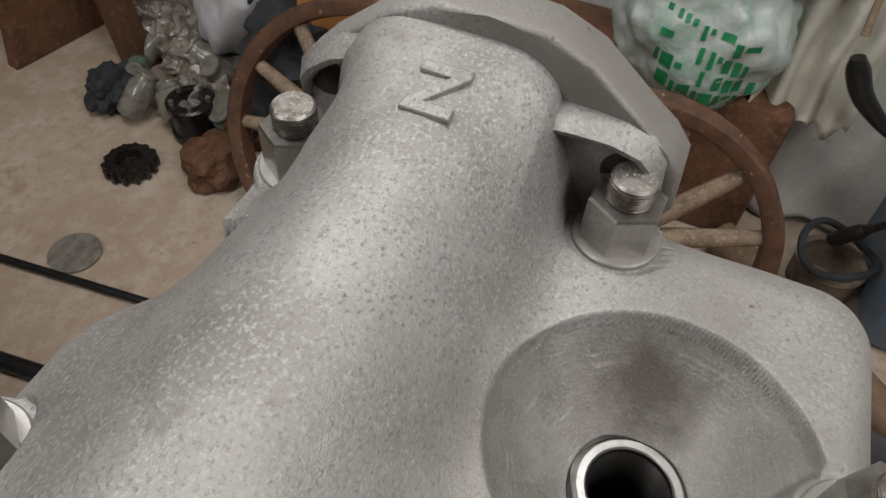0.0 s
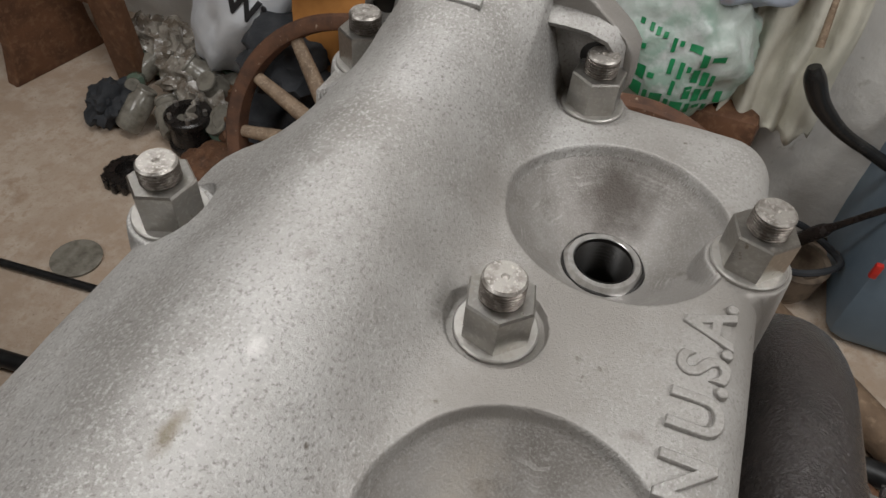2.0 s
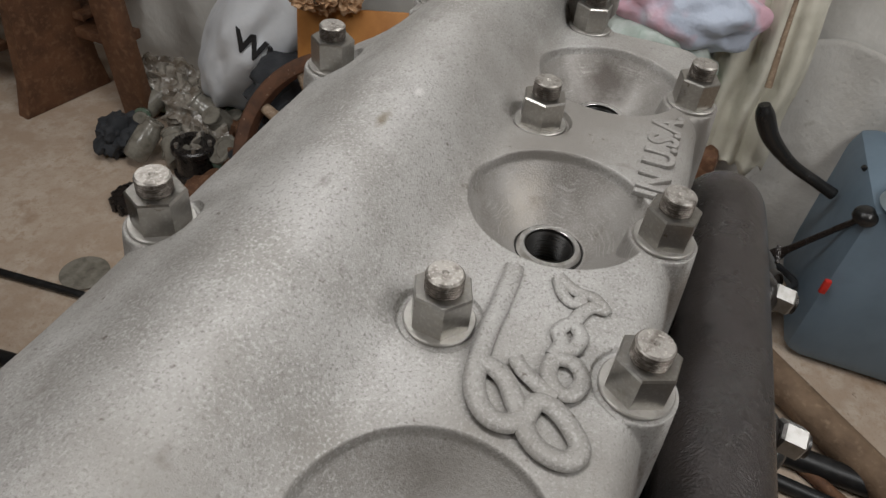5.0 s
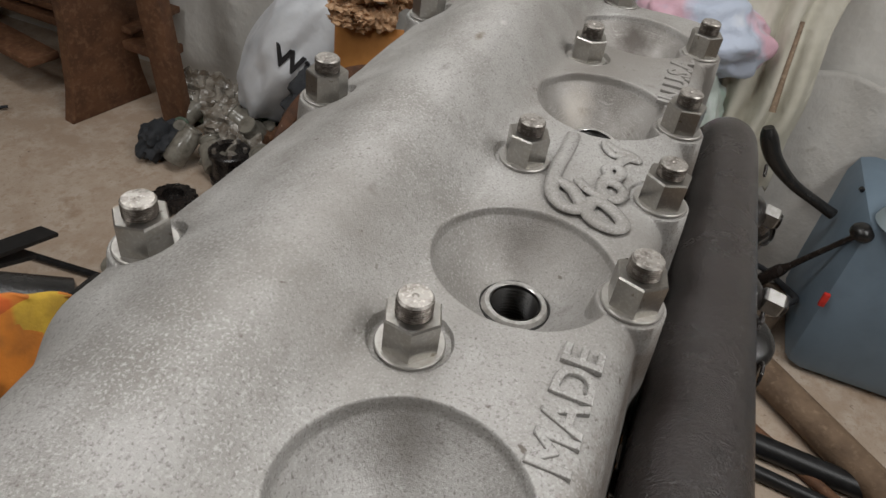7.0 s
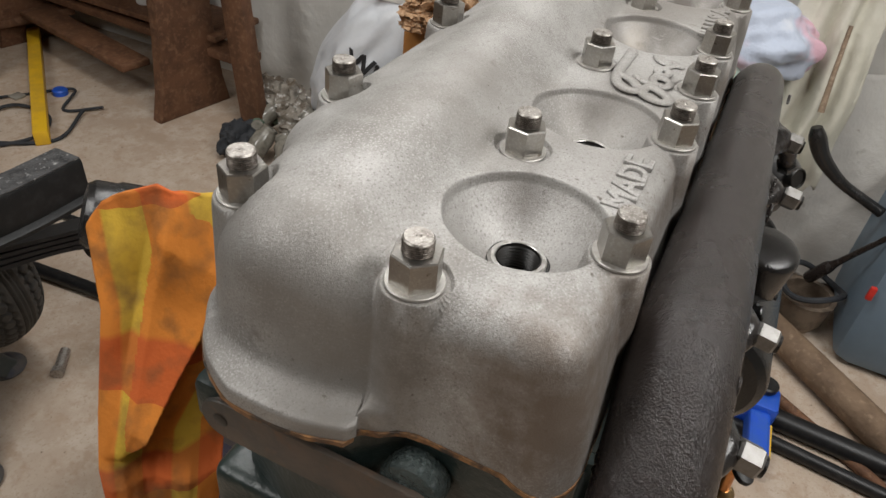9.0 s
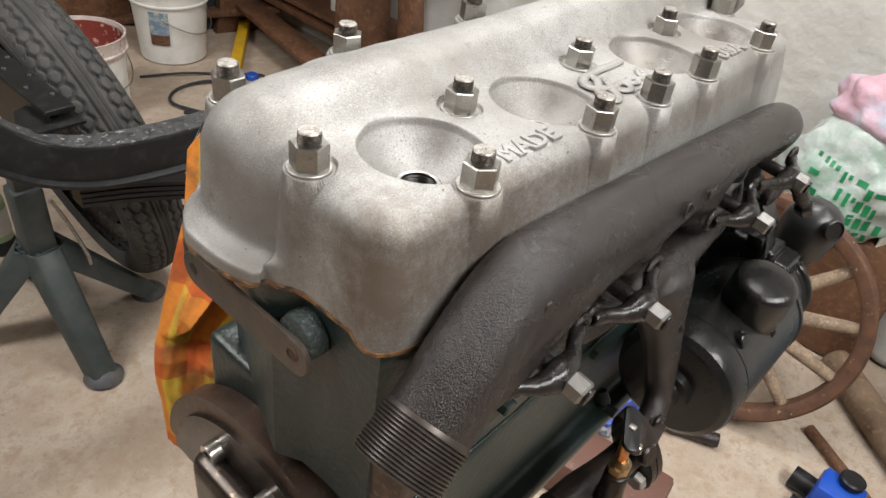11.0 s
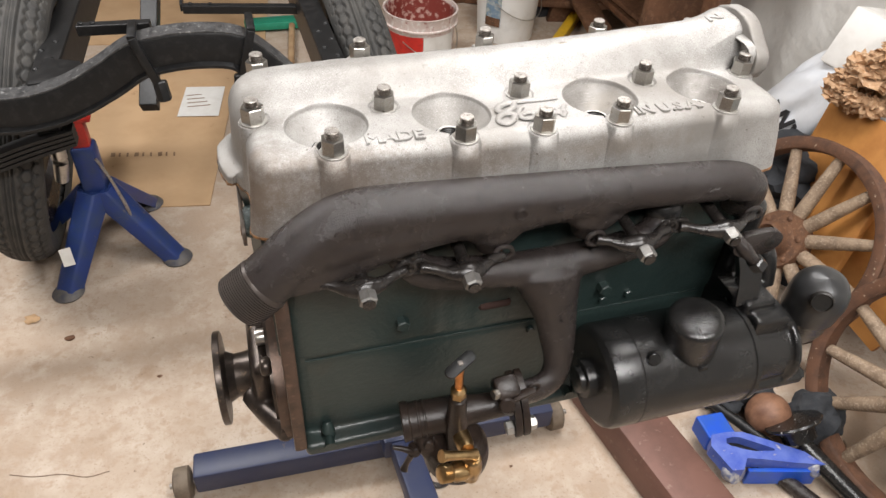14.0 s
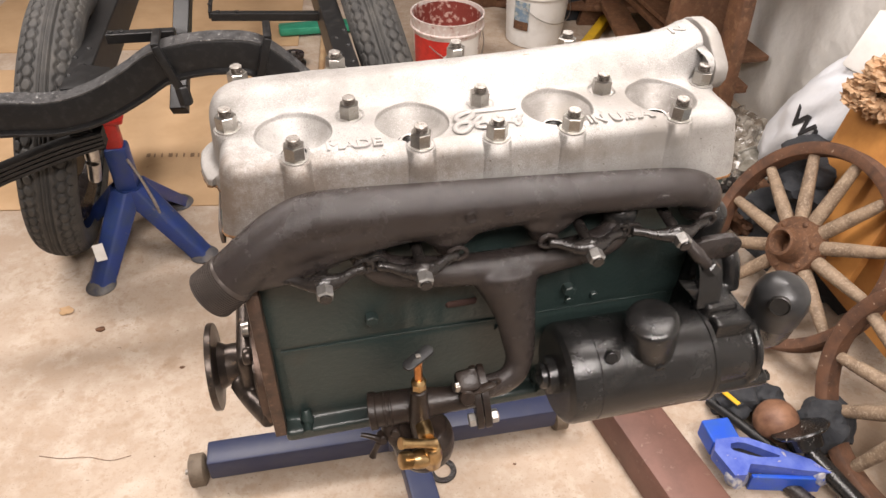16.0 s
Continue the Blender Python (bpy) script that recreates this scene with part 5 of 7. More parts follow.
bm = bmesh.new()
pipe(bm, [(0.508, -0.012, ZS - 0.180, 0.012), (0.514, -0.034, ZS - 0.190, 0.010), (0.518, -0.044, ZS - 0.225, 0.010)], 16, 5)
block(bm, (0.470, -0.060, ZS - 0.360), (0.512, 0.170, ZS - 0.215), 0.010)
block(bm, (0.470, -0.030, ZS - 0.240), (0.500, 0.150, ZS - 0.120), 0.012)
front = part("timing_cover", bm, BLACK, engine, "gloss black timing cover casting", cast=0.0024, rounds=4)
# generator clamp: a curved tab over a squared seat
curve = glide([(-0.034, -0.158, 0), (-0.052, -0.172, 0), (-0.064, -0.192, 0), (-0.072, -0.220, 0)], 5)
outline = [(c[0], c[1]) for c in curve] + [(c[0] + 0.006, c[1] - 0.004) for c in reversed(curve)]
bm = plate(bmesh.new(), outline, Matrix(((0, 0, 1, 0.4600), (1, 0, 0, 0), (0, 1, 0, ZS), (0, 0, 0, 1))), 0.0270, 0.0012)
clamp = part("clamp_tab", bm, BLACK, front, "gloss black curved clamp tab", sharp=50)
bm = bmesh.new()
block(bm, (0.4760, -0.094, ZS - 0.262), (0.5200, -0.030, ZS - 0.2270), 0.004)
block(bm, (0.4700, -0.078, ZS - 0.240), (0.5080, -0.040, ZS - 0.2160), 0.004)
part("clamp_seat", bm, BLACK, clamp, "black squared clamp seat", cast=0.0018, rounds=2)
part("clamp_ear", plate(bmesh.new(), [(-0.010, 0.010), (0.012, 0.004), (0.012, -0.016)], Matrix.Translation((0.452, -0.050, ZS - 0.202)) @ Matrix.Rotation(radians(90), 4, "X"), 0.016, 0.0015), BLACK, clamp, "black clamp ear")
bm = bmesh.new()
pipe(bm, [(0.412, -0.060, ZS - 0.1080, 0.0062), (0.424, -0.076, ZS - 0.121, 0.0062), (0.432, -0.080, ZS - 0.130, 0.0074), (0.438, -0.082, ZS - 0.136, 0.0060), (0.446, -0.083, ZS - 0.144, 0.0060)], 10, 3)
part("water_nipple", bm, IRON_GREY, front, "shiny grey pipe nipple")
part("nipple_nut", hexagon(bmesh.new(), (0.444, -0.083, ZS - 0.142), (0.453, -0.085, ZS - 0.151), 0.0150, 0.0015), BLACK, front, "black hexagon union nut", sharp=25)
shape = [(0.019 * math.cos(a) - (0.02 if math.cos(a) < 0 else 0), 0.015 * math.sin(a)) for a in (2 * math.pi * k / 24 for k in range(24))]
mm = Matrix.Translation((0.484, -0.046, ZS - 0.152)) @ Matrix.Rotation(radians(90), 4, "X")
lug = part("bracket_ear", plate(bmesh.new(), shape, mm, 0.008, 0.001), IRON_GREY, front, "black bracket ear with a hole")
# disc on the ear, coloured dark like a shaded hole
part("ear_hole", lathe(bmesh.new(), (0.487, -0.0542, ZS - 0.152), (0.487, -1, ZS - 0.152), [(0.0062, 0), (0.0055, 0.0003), (0, 0.0003)], 18, close=False), HOLE_DARK, lug, "dark disc for the ear's hole")
gen.location += Vector((0.006, 0.011, -0.019))
# oil filler
OX, OY = 0.5560, -0.0780
bm = lathe(bmesh.new(), (OX, OY, ZS - 0.2400), (OX - 0.011, OY - 0.014, ZS - 0.170), [(0.0265, 0), (0.0292, 0.003), (0.0302, 0.030), (0.0282, 0.041), (0.0236, 0.050), (0.0148, 0.0562), (0.0, 0.0595)], 48, close=False)
filler = part("oil_filler", bm, material("dark_grey_enamel", (0.019, 0.019, 0.0195), 0.36, 0.1, [((0.030, 0.030, 0.031), 40, 0.4, 0.7, 4)], [(200, 0.15, 0.0006)]), engine, "dark grey domed oil filler breather", sharp=30)
hole_at = Vector((0.5310, -0.1060, ZS - 0.1960))
nrm = Vector((-0.60, -0.72, 0.30)).normalized()
# floor sits off the dome's skin; its dark colour stands for shade inside
part("breather_hole", lathe(bmesh.new(), hole_at + nrm * 0.0035, hole_at + nrm, [(0.0115, -0.004), (0.0108, 0.0), (0.0098, 0.0006), (0.0090, -0.0015), (0.0, -0.0015)], 24, close=False), HOLE_DARK, filler, "rimmed dark disc for the round breather hole")
bm = bmesh.new()
pipe(bm, [(0.557, -0.076, ZS - 0.238, 0.028), (0.566, -0.070, ZS - 0.272, 0.0245), (0.555, -0.050, ZS - 0.300, 0.022), (0.525, -0.020, ZS - 0.315, 0.022), (0.508, 0.0, ZS - 0.320, 0.022)], 22, 5)
part("filler_neck", bm, BLACK, filler, "black filler neck")

# ---- engine stand ----
stand = thing("engine_stand", (0.16, 0.39, 0.0), "slate blue steel engine stand base on small castors", "engine stand")
part("cross_beam", bar(bmesh.new(), (-0.215, 0.412, 0.065), (0.565, 0.385, 0.065), 0.06, 0.06, 0.006), STAND_BLUE, stand, "blue square tube")
part("leg_beam", bar(bmesh.new(), (0.205, 0.40, 0.118), (0.262, -0.62, 0.118), 0.055, 0.055, 0.006), STAND_BLUE, stand, "blue square tube")
bm = block(bmesh.new(), (0.168, 0.330, 0.092), (0.232, 0.415, 0.150), 0.004)
part("socket", bm, STAND_BLUE, stand, "blue socket for the leg")
part("upright", bar(bmesh.new(), (0.20, 0.445, 0.06), (0.22, 0.325, ZS - 0.37), 0.07, 0.06, 0.006, up=(0, 1, 0)), STAND_BLUE, stand, "blue upright post")
part("mount_plate", block(bmesh.new(), (0.13, 0.196, ZS - 0.44), (0.31, 0.335, ZS - 0.345), 0.006), STAND_BLUE, stand, "blue mounting bracket fixed to the block")
for x, y in ((-0.240, 0.413), (0.585, 0.385), (0.27, -0.60)):
    bm = lathe(bmesh.new(), (x - 0.020, y, 0.036), (x + 1, y, 0.036), [(0.010, -0.004), (0.030, 0), (0.036, 0.003), (0.036, 0.030), (0.030, 0.034), (0.010, 0.038)], 32)
    wheel = part("castor", bm, material("worn_castor", (0.16, 0.125, 0.09), 0.7, 0.0, [((0.09, 0.065, 0.045), 40, 0.4, 0.7, 5)]) if x < 0 else bpy.data.materials["worn_castor"], stand, "worn brown castor wheel")
    part("axle", rod(bmesh.new(), (x - 0.030, y, 0.036), (x + 0.03, y, 0.036), 0.006, seg=12), STUD, wheel, "steel axle")

# ---- car chassis ----
# chipped paint, its grey lifted to paint in the light on top
FRAME_CHIPS_SHEEN = material("chipped_sheen_paint", (0.075, 0.075, 0.076), 0.33, 0.1, [((0.03, 0.03, 0.031), 60, 0.42, 0.62, 6), ((0.30, 0.30, 0.295), 120, 0.57, 0.68, 6)], [(260, 0.4, 0.0015)], 0.08)
chassis = thing("car_chassis", (-0.1, 1.4, 0.4), "bare black-painted vintage car chassis on axle stands", "car chassis")


def sweep_section(bm, line, section):
    """Carries a section of (across, up) along a line in the xz plane; across is y."""
    rings = []
    for k, p in enumerate(line):
        a, b = line[max(k - 1, 0)], line[min(k + 1, len(line) - 1)]
        way = Vector((b[0] - a[0], 0, b[2] - a[2])).normalized()
        up = Vector((-way.z, 0, way.x))
        rings.append([bm.verts.new(Vector(p[:3]) + Vector((0, 1, 0)) * s + up * h) for s, h in section])
    n = len(section)
    for a, b in zip(rings, rings[1:]):
        for k in range(n):
            bm.faces.new((a[k], a[(k + 1) % n], b[(k + 1) % n], b[k]))
    bm.faces.new(rings[0][::-1])
    bm.faces.new(rings[-1])
    return bm


CROSS = glide([(-0.80, 0.950, 0.655), (-0.55, 0.950, 0.652), (-0.44, 0.950, 0.644), (-0.355, 0.950, 0.660), (-0.270, 0.950, 0.700), (-0.205, 0.950, 0.738), (-0.14, 0.950, 0.752), (-0.07, 0.950, 0.754), (0.0, 0.950, 0.742), (0.053, 0.945, 0.700), (0.105, 0.935, 0.648), (0.155, 0.915, 0.618), (0.22, 0.880, 0.610), (0.32, 0.855, 0.612), (0.44, 0.845, 0.615)], 5)
SECT = [(-0.024, -0.046), (0.036, -0.046), (0.036, -0.040), (-0.005, -0.040), (-0.005, 0.018), (0.040, 0.018), (0.040, 0.024), (-0.010, 0.024), (-0.012, 0.020), (-0.012, -0.036), (-0.024, -0.040)]
part("cross_member", sweep_section(bmesh.new(), CROSS, SECT), FRAME_BLACK, chassis, "humped gloss black cross member", sharp=30)
# added strip: paint chips, and reflected light put into a lighter grey
part("top_flange", sweep_section(bmesh.new(), CROSS, [(-0.009, 0.0244), (0.040, 0.0244), (0.040, 0.0268), (-0.009, 0.0268)]), FRAME_CHIPS_SHEEN, chassis, "chipped top flange with its sheen painted in", sharp=30)
for x, lean in ((-0.197, 0.030), (0.030, -0.030)):
    bm = bmesh.new()
    z0 = 0.742
    bar(bm, (x, 0.927, z0 + 0.040), (x + lean, 0.920, z0 - 0.055), 0.017, 0.012, 0.003, up=(0, 1, 0))
    bar(bm, (x, 0.925, z0 + 0.040), (x, 1.000, z0 + 0.044), 0.017, 0.012, 0.003)
    bolt = part("u_bolt_strap", bm, FRAME_BLACK, chassis, "black spring clip")
    part("clip_nut", hexagon(bmesh.new(), (x + lean * 1.1, 0.925, z0 - 0.052), (x + lean * 1.25, 0.915, z0 - 0.092), 0.026, 0.003), FRAME_BLACK, bolt, "black nut", sharp=25)
for x0, x1, name in ((-0.405, -0.345, "side_rail"), (0.205, 0.165, "side_rail")):
    bm = bmesh.new()
    bar(bm, (x0, 0.965, 0.664), (x1, 2.75, 0.672), 0.050, 0.010, 0.002)
    bar(bm, (x0 + (0.022 if x0 < 0 else -0.022), 0.965, 0.618), (x1 + (0.022 if x0 < 0 else -0.022), 2.75, 0.626), 0.008, 0.096, 0.002)
    bar(bm, (x0, 0.965, 0.572), (x1, 2.75, 0.580), 0.050, 0.008, 0.002)
    rail = part(name, bm, FRAME_BLACK, chassis, "black pressed side rail", smooth=False)
    for k in range(5):
        y = 1.02 + 0.045 * k
        part("rivet", lathe(bmesh.new(), (x0 + 0.012 * (-1) ** k, y, 0.669), (x0 + 0.012 * (-1) ** k, y, 1), [(0.007, 0), (0.006, 0.003), (0.003, 0.005), (0, 0.0055)], 12, close=False), FRAME_BLACK, rail)
bm = bar(bmesh.new(), (-0.262, 1.42, 0.365), (-0.190, 1.95, 0.735), 0.048, 0.040, 0.003)
part("pedal_channel", bm, FRAME_BLACK, chassis, "black inclined channel", smooth=False)
part("gusset", plate(bmesh.new(), [(-0.02, 0), (0.10, 0), (0.07, 0.09), (0.0, 0.12)], Matrix.Translation((-0.40, 0.985, 0.671)), 0.006, 0.001), FRAME_BLACK, chassis, "riveted black gusset plate")
part("gusset", plate(bmesh.new(), [(-0.09, 0), (0.02, 0), (0.0, 0.12), (-0.06, 0.09)], Matrix.Translation((0.215, 0.945, 0.642)), 0.006, 0.001), FRAME_BLACK, chassis, "riveted black gusset plate")
for a, b in (((-0.124, 1.475, 0.62), (0.195, 1.42, 0.62)), ((-0.315, 1.07, 0.748), (-0.17, 1.06, 0.75)), ((-0.60, 1.64, 0.65), (-0.128, 1.56, 0.65)), ((-0.128, 1.475, 0.622), (-0.132, 2.3, 0.622)), ((-0.36, 2.4, 0.66), (0.16, 2.4, 0.66))):
    bm = bar(bmesh.new(), a, b, 0.024 if abs(a[0] - b[0]) > 0.1 else 0.008, 0.022, 0.002)
    strut = part("cross_strut", bm, FRAME_BLACK, chassis, "thin black cross strut", smooth=False)
    for k in (0.06, 0.22):
        p = Vector(a).lerp(Vector(b), k)
        part("strut_bolt", hexagon(bmesh.new(), p + Vector((0, 0, 0.012)), p + Vector((0, 0, 0.015)), 0.011), FRAME_BLACK, strut, sharp=25)
for side, dy, dz in ((1, 0.0, 0.0), (-1, -0.05, -0.03)):
    for k in range(4):
        pts = [(-0.80 + 0.05 * k, 0.955, 0.455 - 0.013 * k), (-0.62, 0.96, 0.505 - 0.012 * k), (-0.47, 0.965, 0.553 - 0.011 * k), (-0.36, 0.97, 0.577 - 0.010 * k)]
        line = glide([(-0.0875 + side * (x + 0.0875), y + dy, z + dz) for x, y, z in pts][::side], 6)
        part("spring_leaf", sweep_section(bmesh.new(), line, [(-0.019, -0.0035), (0.019, -0.0035), (0.019, 0.0035), (-0.019, 0.0035)]), FRAME_BLACK, chassis, "black spring leaf")
bm = pipe(bmesh.new(), [(-0.47, 1.16, 0.33, 0.016), (-0.455, 1.15, 0.40, 0.018), (-0.455, 1.15, 0.46, 0.018), (-0.465, 1.17, 0.52, 0.018)], 16, 5)
part("brake_arm", bm, CHROME, chassis, "bare steel brake arm")


def tyre_mesh(radius, half):
    """A bias-ply tyre with block shoulders and centre ribs, round the x axis."""
    nt, ns = 576, 120
    rows = []
    for j in range(ns + 1):
        s = -1 + 2 * j / ns
        rows.append(s)
    t = np.linspace(0, 2 * np.pi, nt, endpoint=False)
    S, T = np.meshgrid(np.array(rows), t)
    a = S * 2.05
    px = half * np.sin(a) * (0.86 + 0.14 * np.cos(a))
    pr = radius - (radius - 0.262) * 0.5 * (1 - np.cos(a)) * 0.98
    face = np.abs(S) < 0.46
    u = np.abs(S) / 0.46
    groove = np.zeros_like(S)
    for c in (0.0, 0.13):
        groove = np.maximum(groove, np.clip(1 - np.abs(u - c) / 0.035, 0, 1))
    phase = (T * 36 / np.pi + (S > 0) * 0.5) % 1
    wave = np.clip(np.abs(phase - 0.5) * 4 - 1, -0.6, 0.6)
    for c, way in ((0.36, 1), (0.72, -1)):
        groove = np.maximum(groove, np.clip(1 - np.abs(u - c - 0.075 * way * wave) / 0.055, 0, 1))
    low, high = 0.36 + 0.045, 0.72 - 0.045
    groove = np.maximum(groove, np.where((u > low) & (u < high), np.clip(1 - np.minimum(phase, 1 - phase) / 0.055, 0, 1), 0))
    groove = np.maximum(groove, np.where(u > 0.78, np.clip(1 - np.abs(phase - 0.5) / 0.06, 0, 1), 0))
    pr = pr - np.where(face, np.clip(groove * 1.7, 0, 1) * 0.0095, 0)
    rib = (np.abs(S) > 0.5) & (np.abs(S) < 0.92)
    pr = pr + np.where(rib, 0.0012 * np.sin(np.abs(S) * 90), 0)
    V = np.stack([px, pr * np.cos(T), pr * np.sin(T)], -1).reshape(-1, 3)
    n = ns + 1
    i, j = np.meshgrid(np.arange(nt), np.arange(ns), indexing="ij")
    a0, b0 = i * n + j, ((i + 1) % nt) * n + j
    F = np.stack([a0, b0, b0 + 1, a0 + 1], -1).reshape(-1, 4)
    return V.tolist(), F.tolist()


def car_wheel(m, label):
    root = thing("front_wheel", (0, 0, 0), label, "car wheel", "front wheels of the chassis")
    V, F = tyre_mesh(0.375, 0.076)
    me = bpy.data.meshes.new("tyre")
    me.from_pydata(V, [], F)
    me.materials.append(RUBBER)
    me.polygons.foreach_set("use_smooth", [True] * len(me.polygons))
    ob = new("tyre", me)
    ob.parent = root
    tagged(ob, "dusty black treaded tyre")
    bm = lathe(bmesh.new(), (-0.045, 0, 0), (1, 0, 0), [(0.268, 0), (0.276, 0.004), (0.264, 0.010), (0.235, 0.020), (0.228, 0.045), (0.235, 0.070), (0.264, 0.080), (0.276, 0.086), (0.268, 0.090), (0.225, 0.074), (0.218, 0.045), (0.225, 0.016)], 72, close=False)
    part("rim", bm, IRON_GREY, root, "dull steel rim")
    bm = lathe(bmesh.new(), (-0.05, 0, 0), (1, 0, 0), [(0.0, 0), (0.055, 0), (0.075, 0.012), (0.14, 0.020), (0.145, 0.075), (0.05, 0.085), (0.0, 0.085)], 48, close=False)
    part("brake_drum", bm, FRAME_BLACK, root, "black brake drum")
    for k in range(20):
        a = 2 * math.pi * k / 20
        e = a + (0.35 if k % 2 else -0.35)
        part("wire_spoke", rod(bmesh.new(), (0.02 if k % 2 else -0.04, 0.07 * math.cos(e), 0.07 * math.sin(e)), (0.0, 0.228 * math.cos(a), 0.228 * math.sin(a)), 0.004, seg=6), FRAME_BLACK, root)
    root.matrix_world = m
    return root


wheel_a = car_wheel(pose(-0.545, 1.37, 0.39, 0, 13, 0), "vintage car wheel with dusty treaded tyre on the chassis")
copy_thing(wheel_a, pose(0.363, 1.38, 0.39, 0, -13, 0))


def axle_stand(feet, top, paint, saddle, label, middle=None):
    cx, cy = middle or (sum(f[0] for f in feet) / len(feet), sum(f[1] for f in feet) / len(feet))
    root = thing("axle_stand", (cx, cy, 0), label, "axle stand", "axle stands under the chassis")
    for x, y in feet:
        out = Vector((x - cx, y - cy, 0)).normalized()
        side = Vector((-out.y, out.x, 0))
        head, foot = Vector((cx, cy, top * 0.66)) + out * 0.012, Vector((x, y, 0.010))
        bm = bmesh.new()
        rings = []
        for k in range(9):
            t = k / 8
            p = head.lerp(foot, t)
            w, d = 0.040 - 0.008 * t, 0.034 - 0.010 * t
            thick = 0.004
            rings.append([bm.verts.new(p + side * a + out * b) for a, b in ((-w, -d), (-w * 0.8, d * 0.75), (-w * 0.55, d), (w * 0.55, d), (w * 0.8, d * 0.75), (w, -d), (w - thick, -d), (w * 0.72, d * 0.7 - thick), (w * 0.5, d - thick), (-w * 0.5, d - thick), (-w * 0.72, d * 0.7 - thick), (-w + thick, -d))])
        for p, q in zip(rings, rings[1:]):
            for k in range(12):
                bm.faces.new((p[k], p[(k + 1) % 12], q[(k + 1) % 12], q[k]))
        bm.faces.new(rings[0][::-1])
        bm.faces.new(rings[-1])
        part("leg", bm, paint, root, sharp=50)
        part("foot", lathe(bmesh.new(), (x, y, 0.001), (x, y, 1), [(0.040, 0), (0.042, 0.004), (0.034, 0.014), (0.018, 0.022), (0.0, 0.024)], 24, close=False), FOOT, root, "worn round foot")
    bm = block(bmesh.new(), (cx - 0.030, cy - 0.030, top * 0.5), (cx + 0.030, cy + 0.030, top + 0.012), 0.010)
    part("collar", bm, paint, root, "welded collar")
    bm = block(bmesh.new(), (cx - 0.021, cy - 0.021, top), (cx + 0.021, cy + 0.021, top + 0.085), 0.005)
    part("ratchet_post", bm, saddle, root, "ratchet post")
    bm = block(bmesh.new(), (cx - 0.040, cy - 0.022, top + 0.082), (cx + 0.040, cy + 0.022, top + 0.094), 0.004)
    part("saddle", bm, saddle, root, "saddle plate")
    bm = pipe(bmesh.new(), [(cx + 0.03, cy - 0.045, top - 0.01, 0.004), (cx + 0.05, cy - 0.05, top - 0.07, 0.004), (cx + 0.07, cy - 0.06, top - 0.15, 0.0045), (cx + 0.075, cy - 0.06, top - 0.19, 0.004)], 8, 5)
    part("chain", bm, STUD, root, "thin steel pin chain")
    return root


FOOT = material("scuffed_foot", (0.13, 0.12, 0.11), 0.6, 0.3, [((0.06, 0.065, 0.09), 40, 0.4, 0.7, 5)])


def square(ax, ay, bx, by):
    vx, vy = bx - ax, by - ay
    return [(ax, ay), (bx, by), (bx - vy, by + vx), (ax - vy, ay + vx)]


s = axle_stand(square(-0.539, 1.105, -0.256, 1.188), 0.350, BLUE, RED, "blue pressed-steel axle stand with red ratchet post", (-0.425, 1.27))
bm = plate(bmesh.new(), [(-0.014, -0.02), (0.014, -0.02), (0.014, 0.03), (-0.014, 0.03)], Matrix.Translation((-0.512, 1.111, 0.115)) @ Euler((radians(72), 0, radians(14))).to_matrix().to_4x4(), 0.001)
part("sticker", bm, WHITE_PLASTIC, s, "small white sticker", smooth=False)
axle_stand([(0.017, 1.294), (0.186, 1.003), (0.40, 1.20), (0.22, 1.46)], 0.40, GREY_GREEN, GREY_GREEN, "worn grey-green steel axle stand", (0.18, 1.19))
axle_stand(square(0.02, 3.25, 0.28, 3.15), 0.36, BLUE, RED, "blue pressed-steel axle stand further back")

# ---- cardboard and small things on the floor ----
def sheet(name, cx, cy, w, d, turn, z, label):
    root = thing(name, (cx, cy, z), label, "cardboard", "cardboard sheets on the floor")
    bm = bmesh.new()
    nx, ny = 30, 24
    grid = [[bm.verts.new((cx + (i / nx - 0.5) * w * math.cos(turn) - (j / ny - 0.5) * d * math.sin(turn), cy + (i / nx - 0.5) * w * math.sin(turn) + (j / ny - 0.5) * d * math.cos(turn),
                           z + 0.004 + 0.004 * abs(noise.noise(Vector((i * 0.23, j * 0.3, cx)))))) for j in range(ny + 1)] for i in range(nx + 1)]
    for i in range(nx):
        for j in range(ny):
            bm.faces.new((grid[i][j], grid[i + 1][j], grid[i + 1][j + 1], grid[i][j + 1]))
    out = bmesh.ops.extrude_face_region(bm, geom=list(bm.faces))
    for v in [g for g in out["geom"] if isinstance(g, bmesh.types.BMVert)]:
        v.co.z = z + 0.0005
    part("board", bm, CARD, root, smooth=False)
    return root


card = sheet("cardboard_sheet", -0.72, 2.02, 1.30, 1.0, radians(-9), 0.0, "flattened brown cardboard sheet lying on the concrete")
sheet("cardboard_sheet", -0.55, 3.25, 1.5, 1.1, radians(-7), 0.0, "flattened brown cardboard sheet under the chassis")
for k in range(9):
    x, y = -0.470 + 0.0255 * k, 1.765 - 0.0045 * k
    bm = block(bmesh.new(), (x, y, 0.0086), (x + (0.006 if k % 3 else 0.014), y + 0.024, 0.0092))
    part("printed_bar", bm, BROWN_PRINT, card, "printed dark bar", smooth=False)
bm = block(bmesh.new(), (-0.235, 1.985, 0.0085), (-0.085, 2.215, 0.0093), 0.0, Matrix.Rotation(radians(-9), 4, "Z"))
label = part("paper_label", bm, WHITE_PLASTIC, card, "white paper label", smooth=False)
for k in range(4):
    part("print_line", block(bmesh.new(), (-0.215, 2.06 + 0.03 * k, 0.0094), (-0.13 - 0.01 * k, 2.066 + 0.03 * k, 0.0098)), BROWN_PRINT, label, smooth=False)


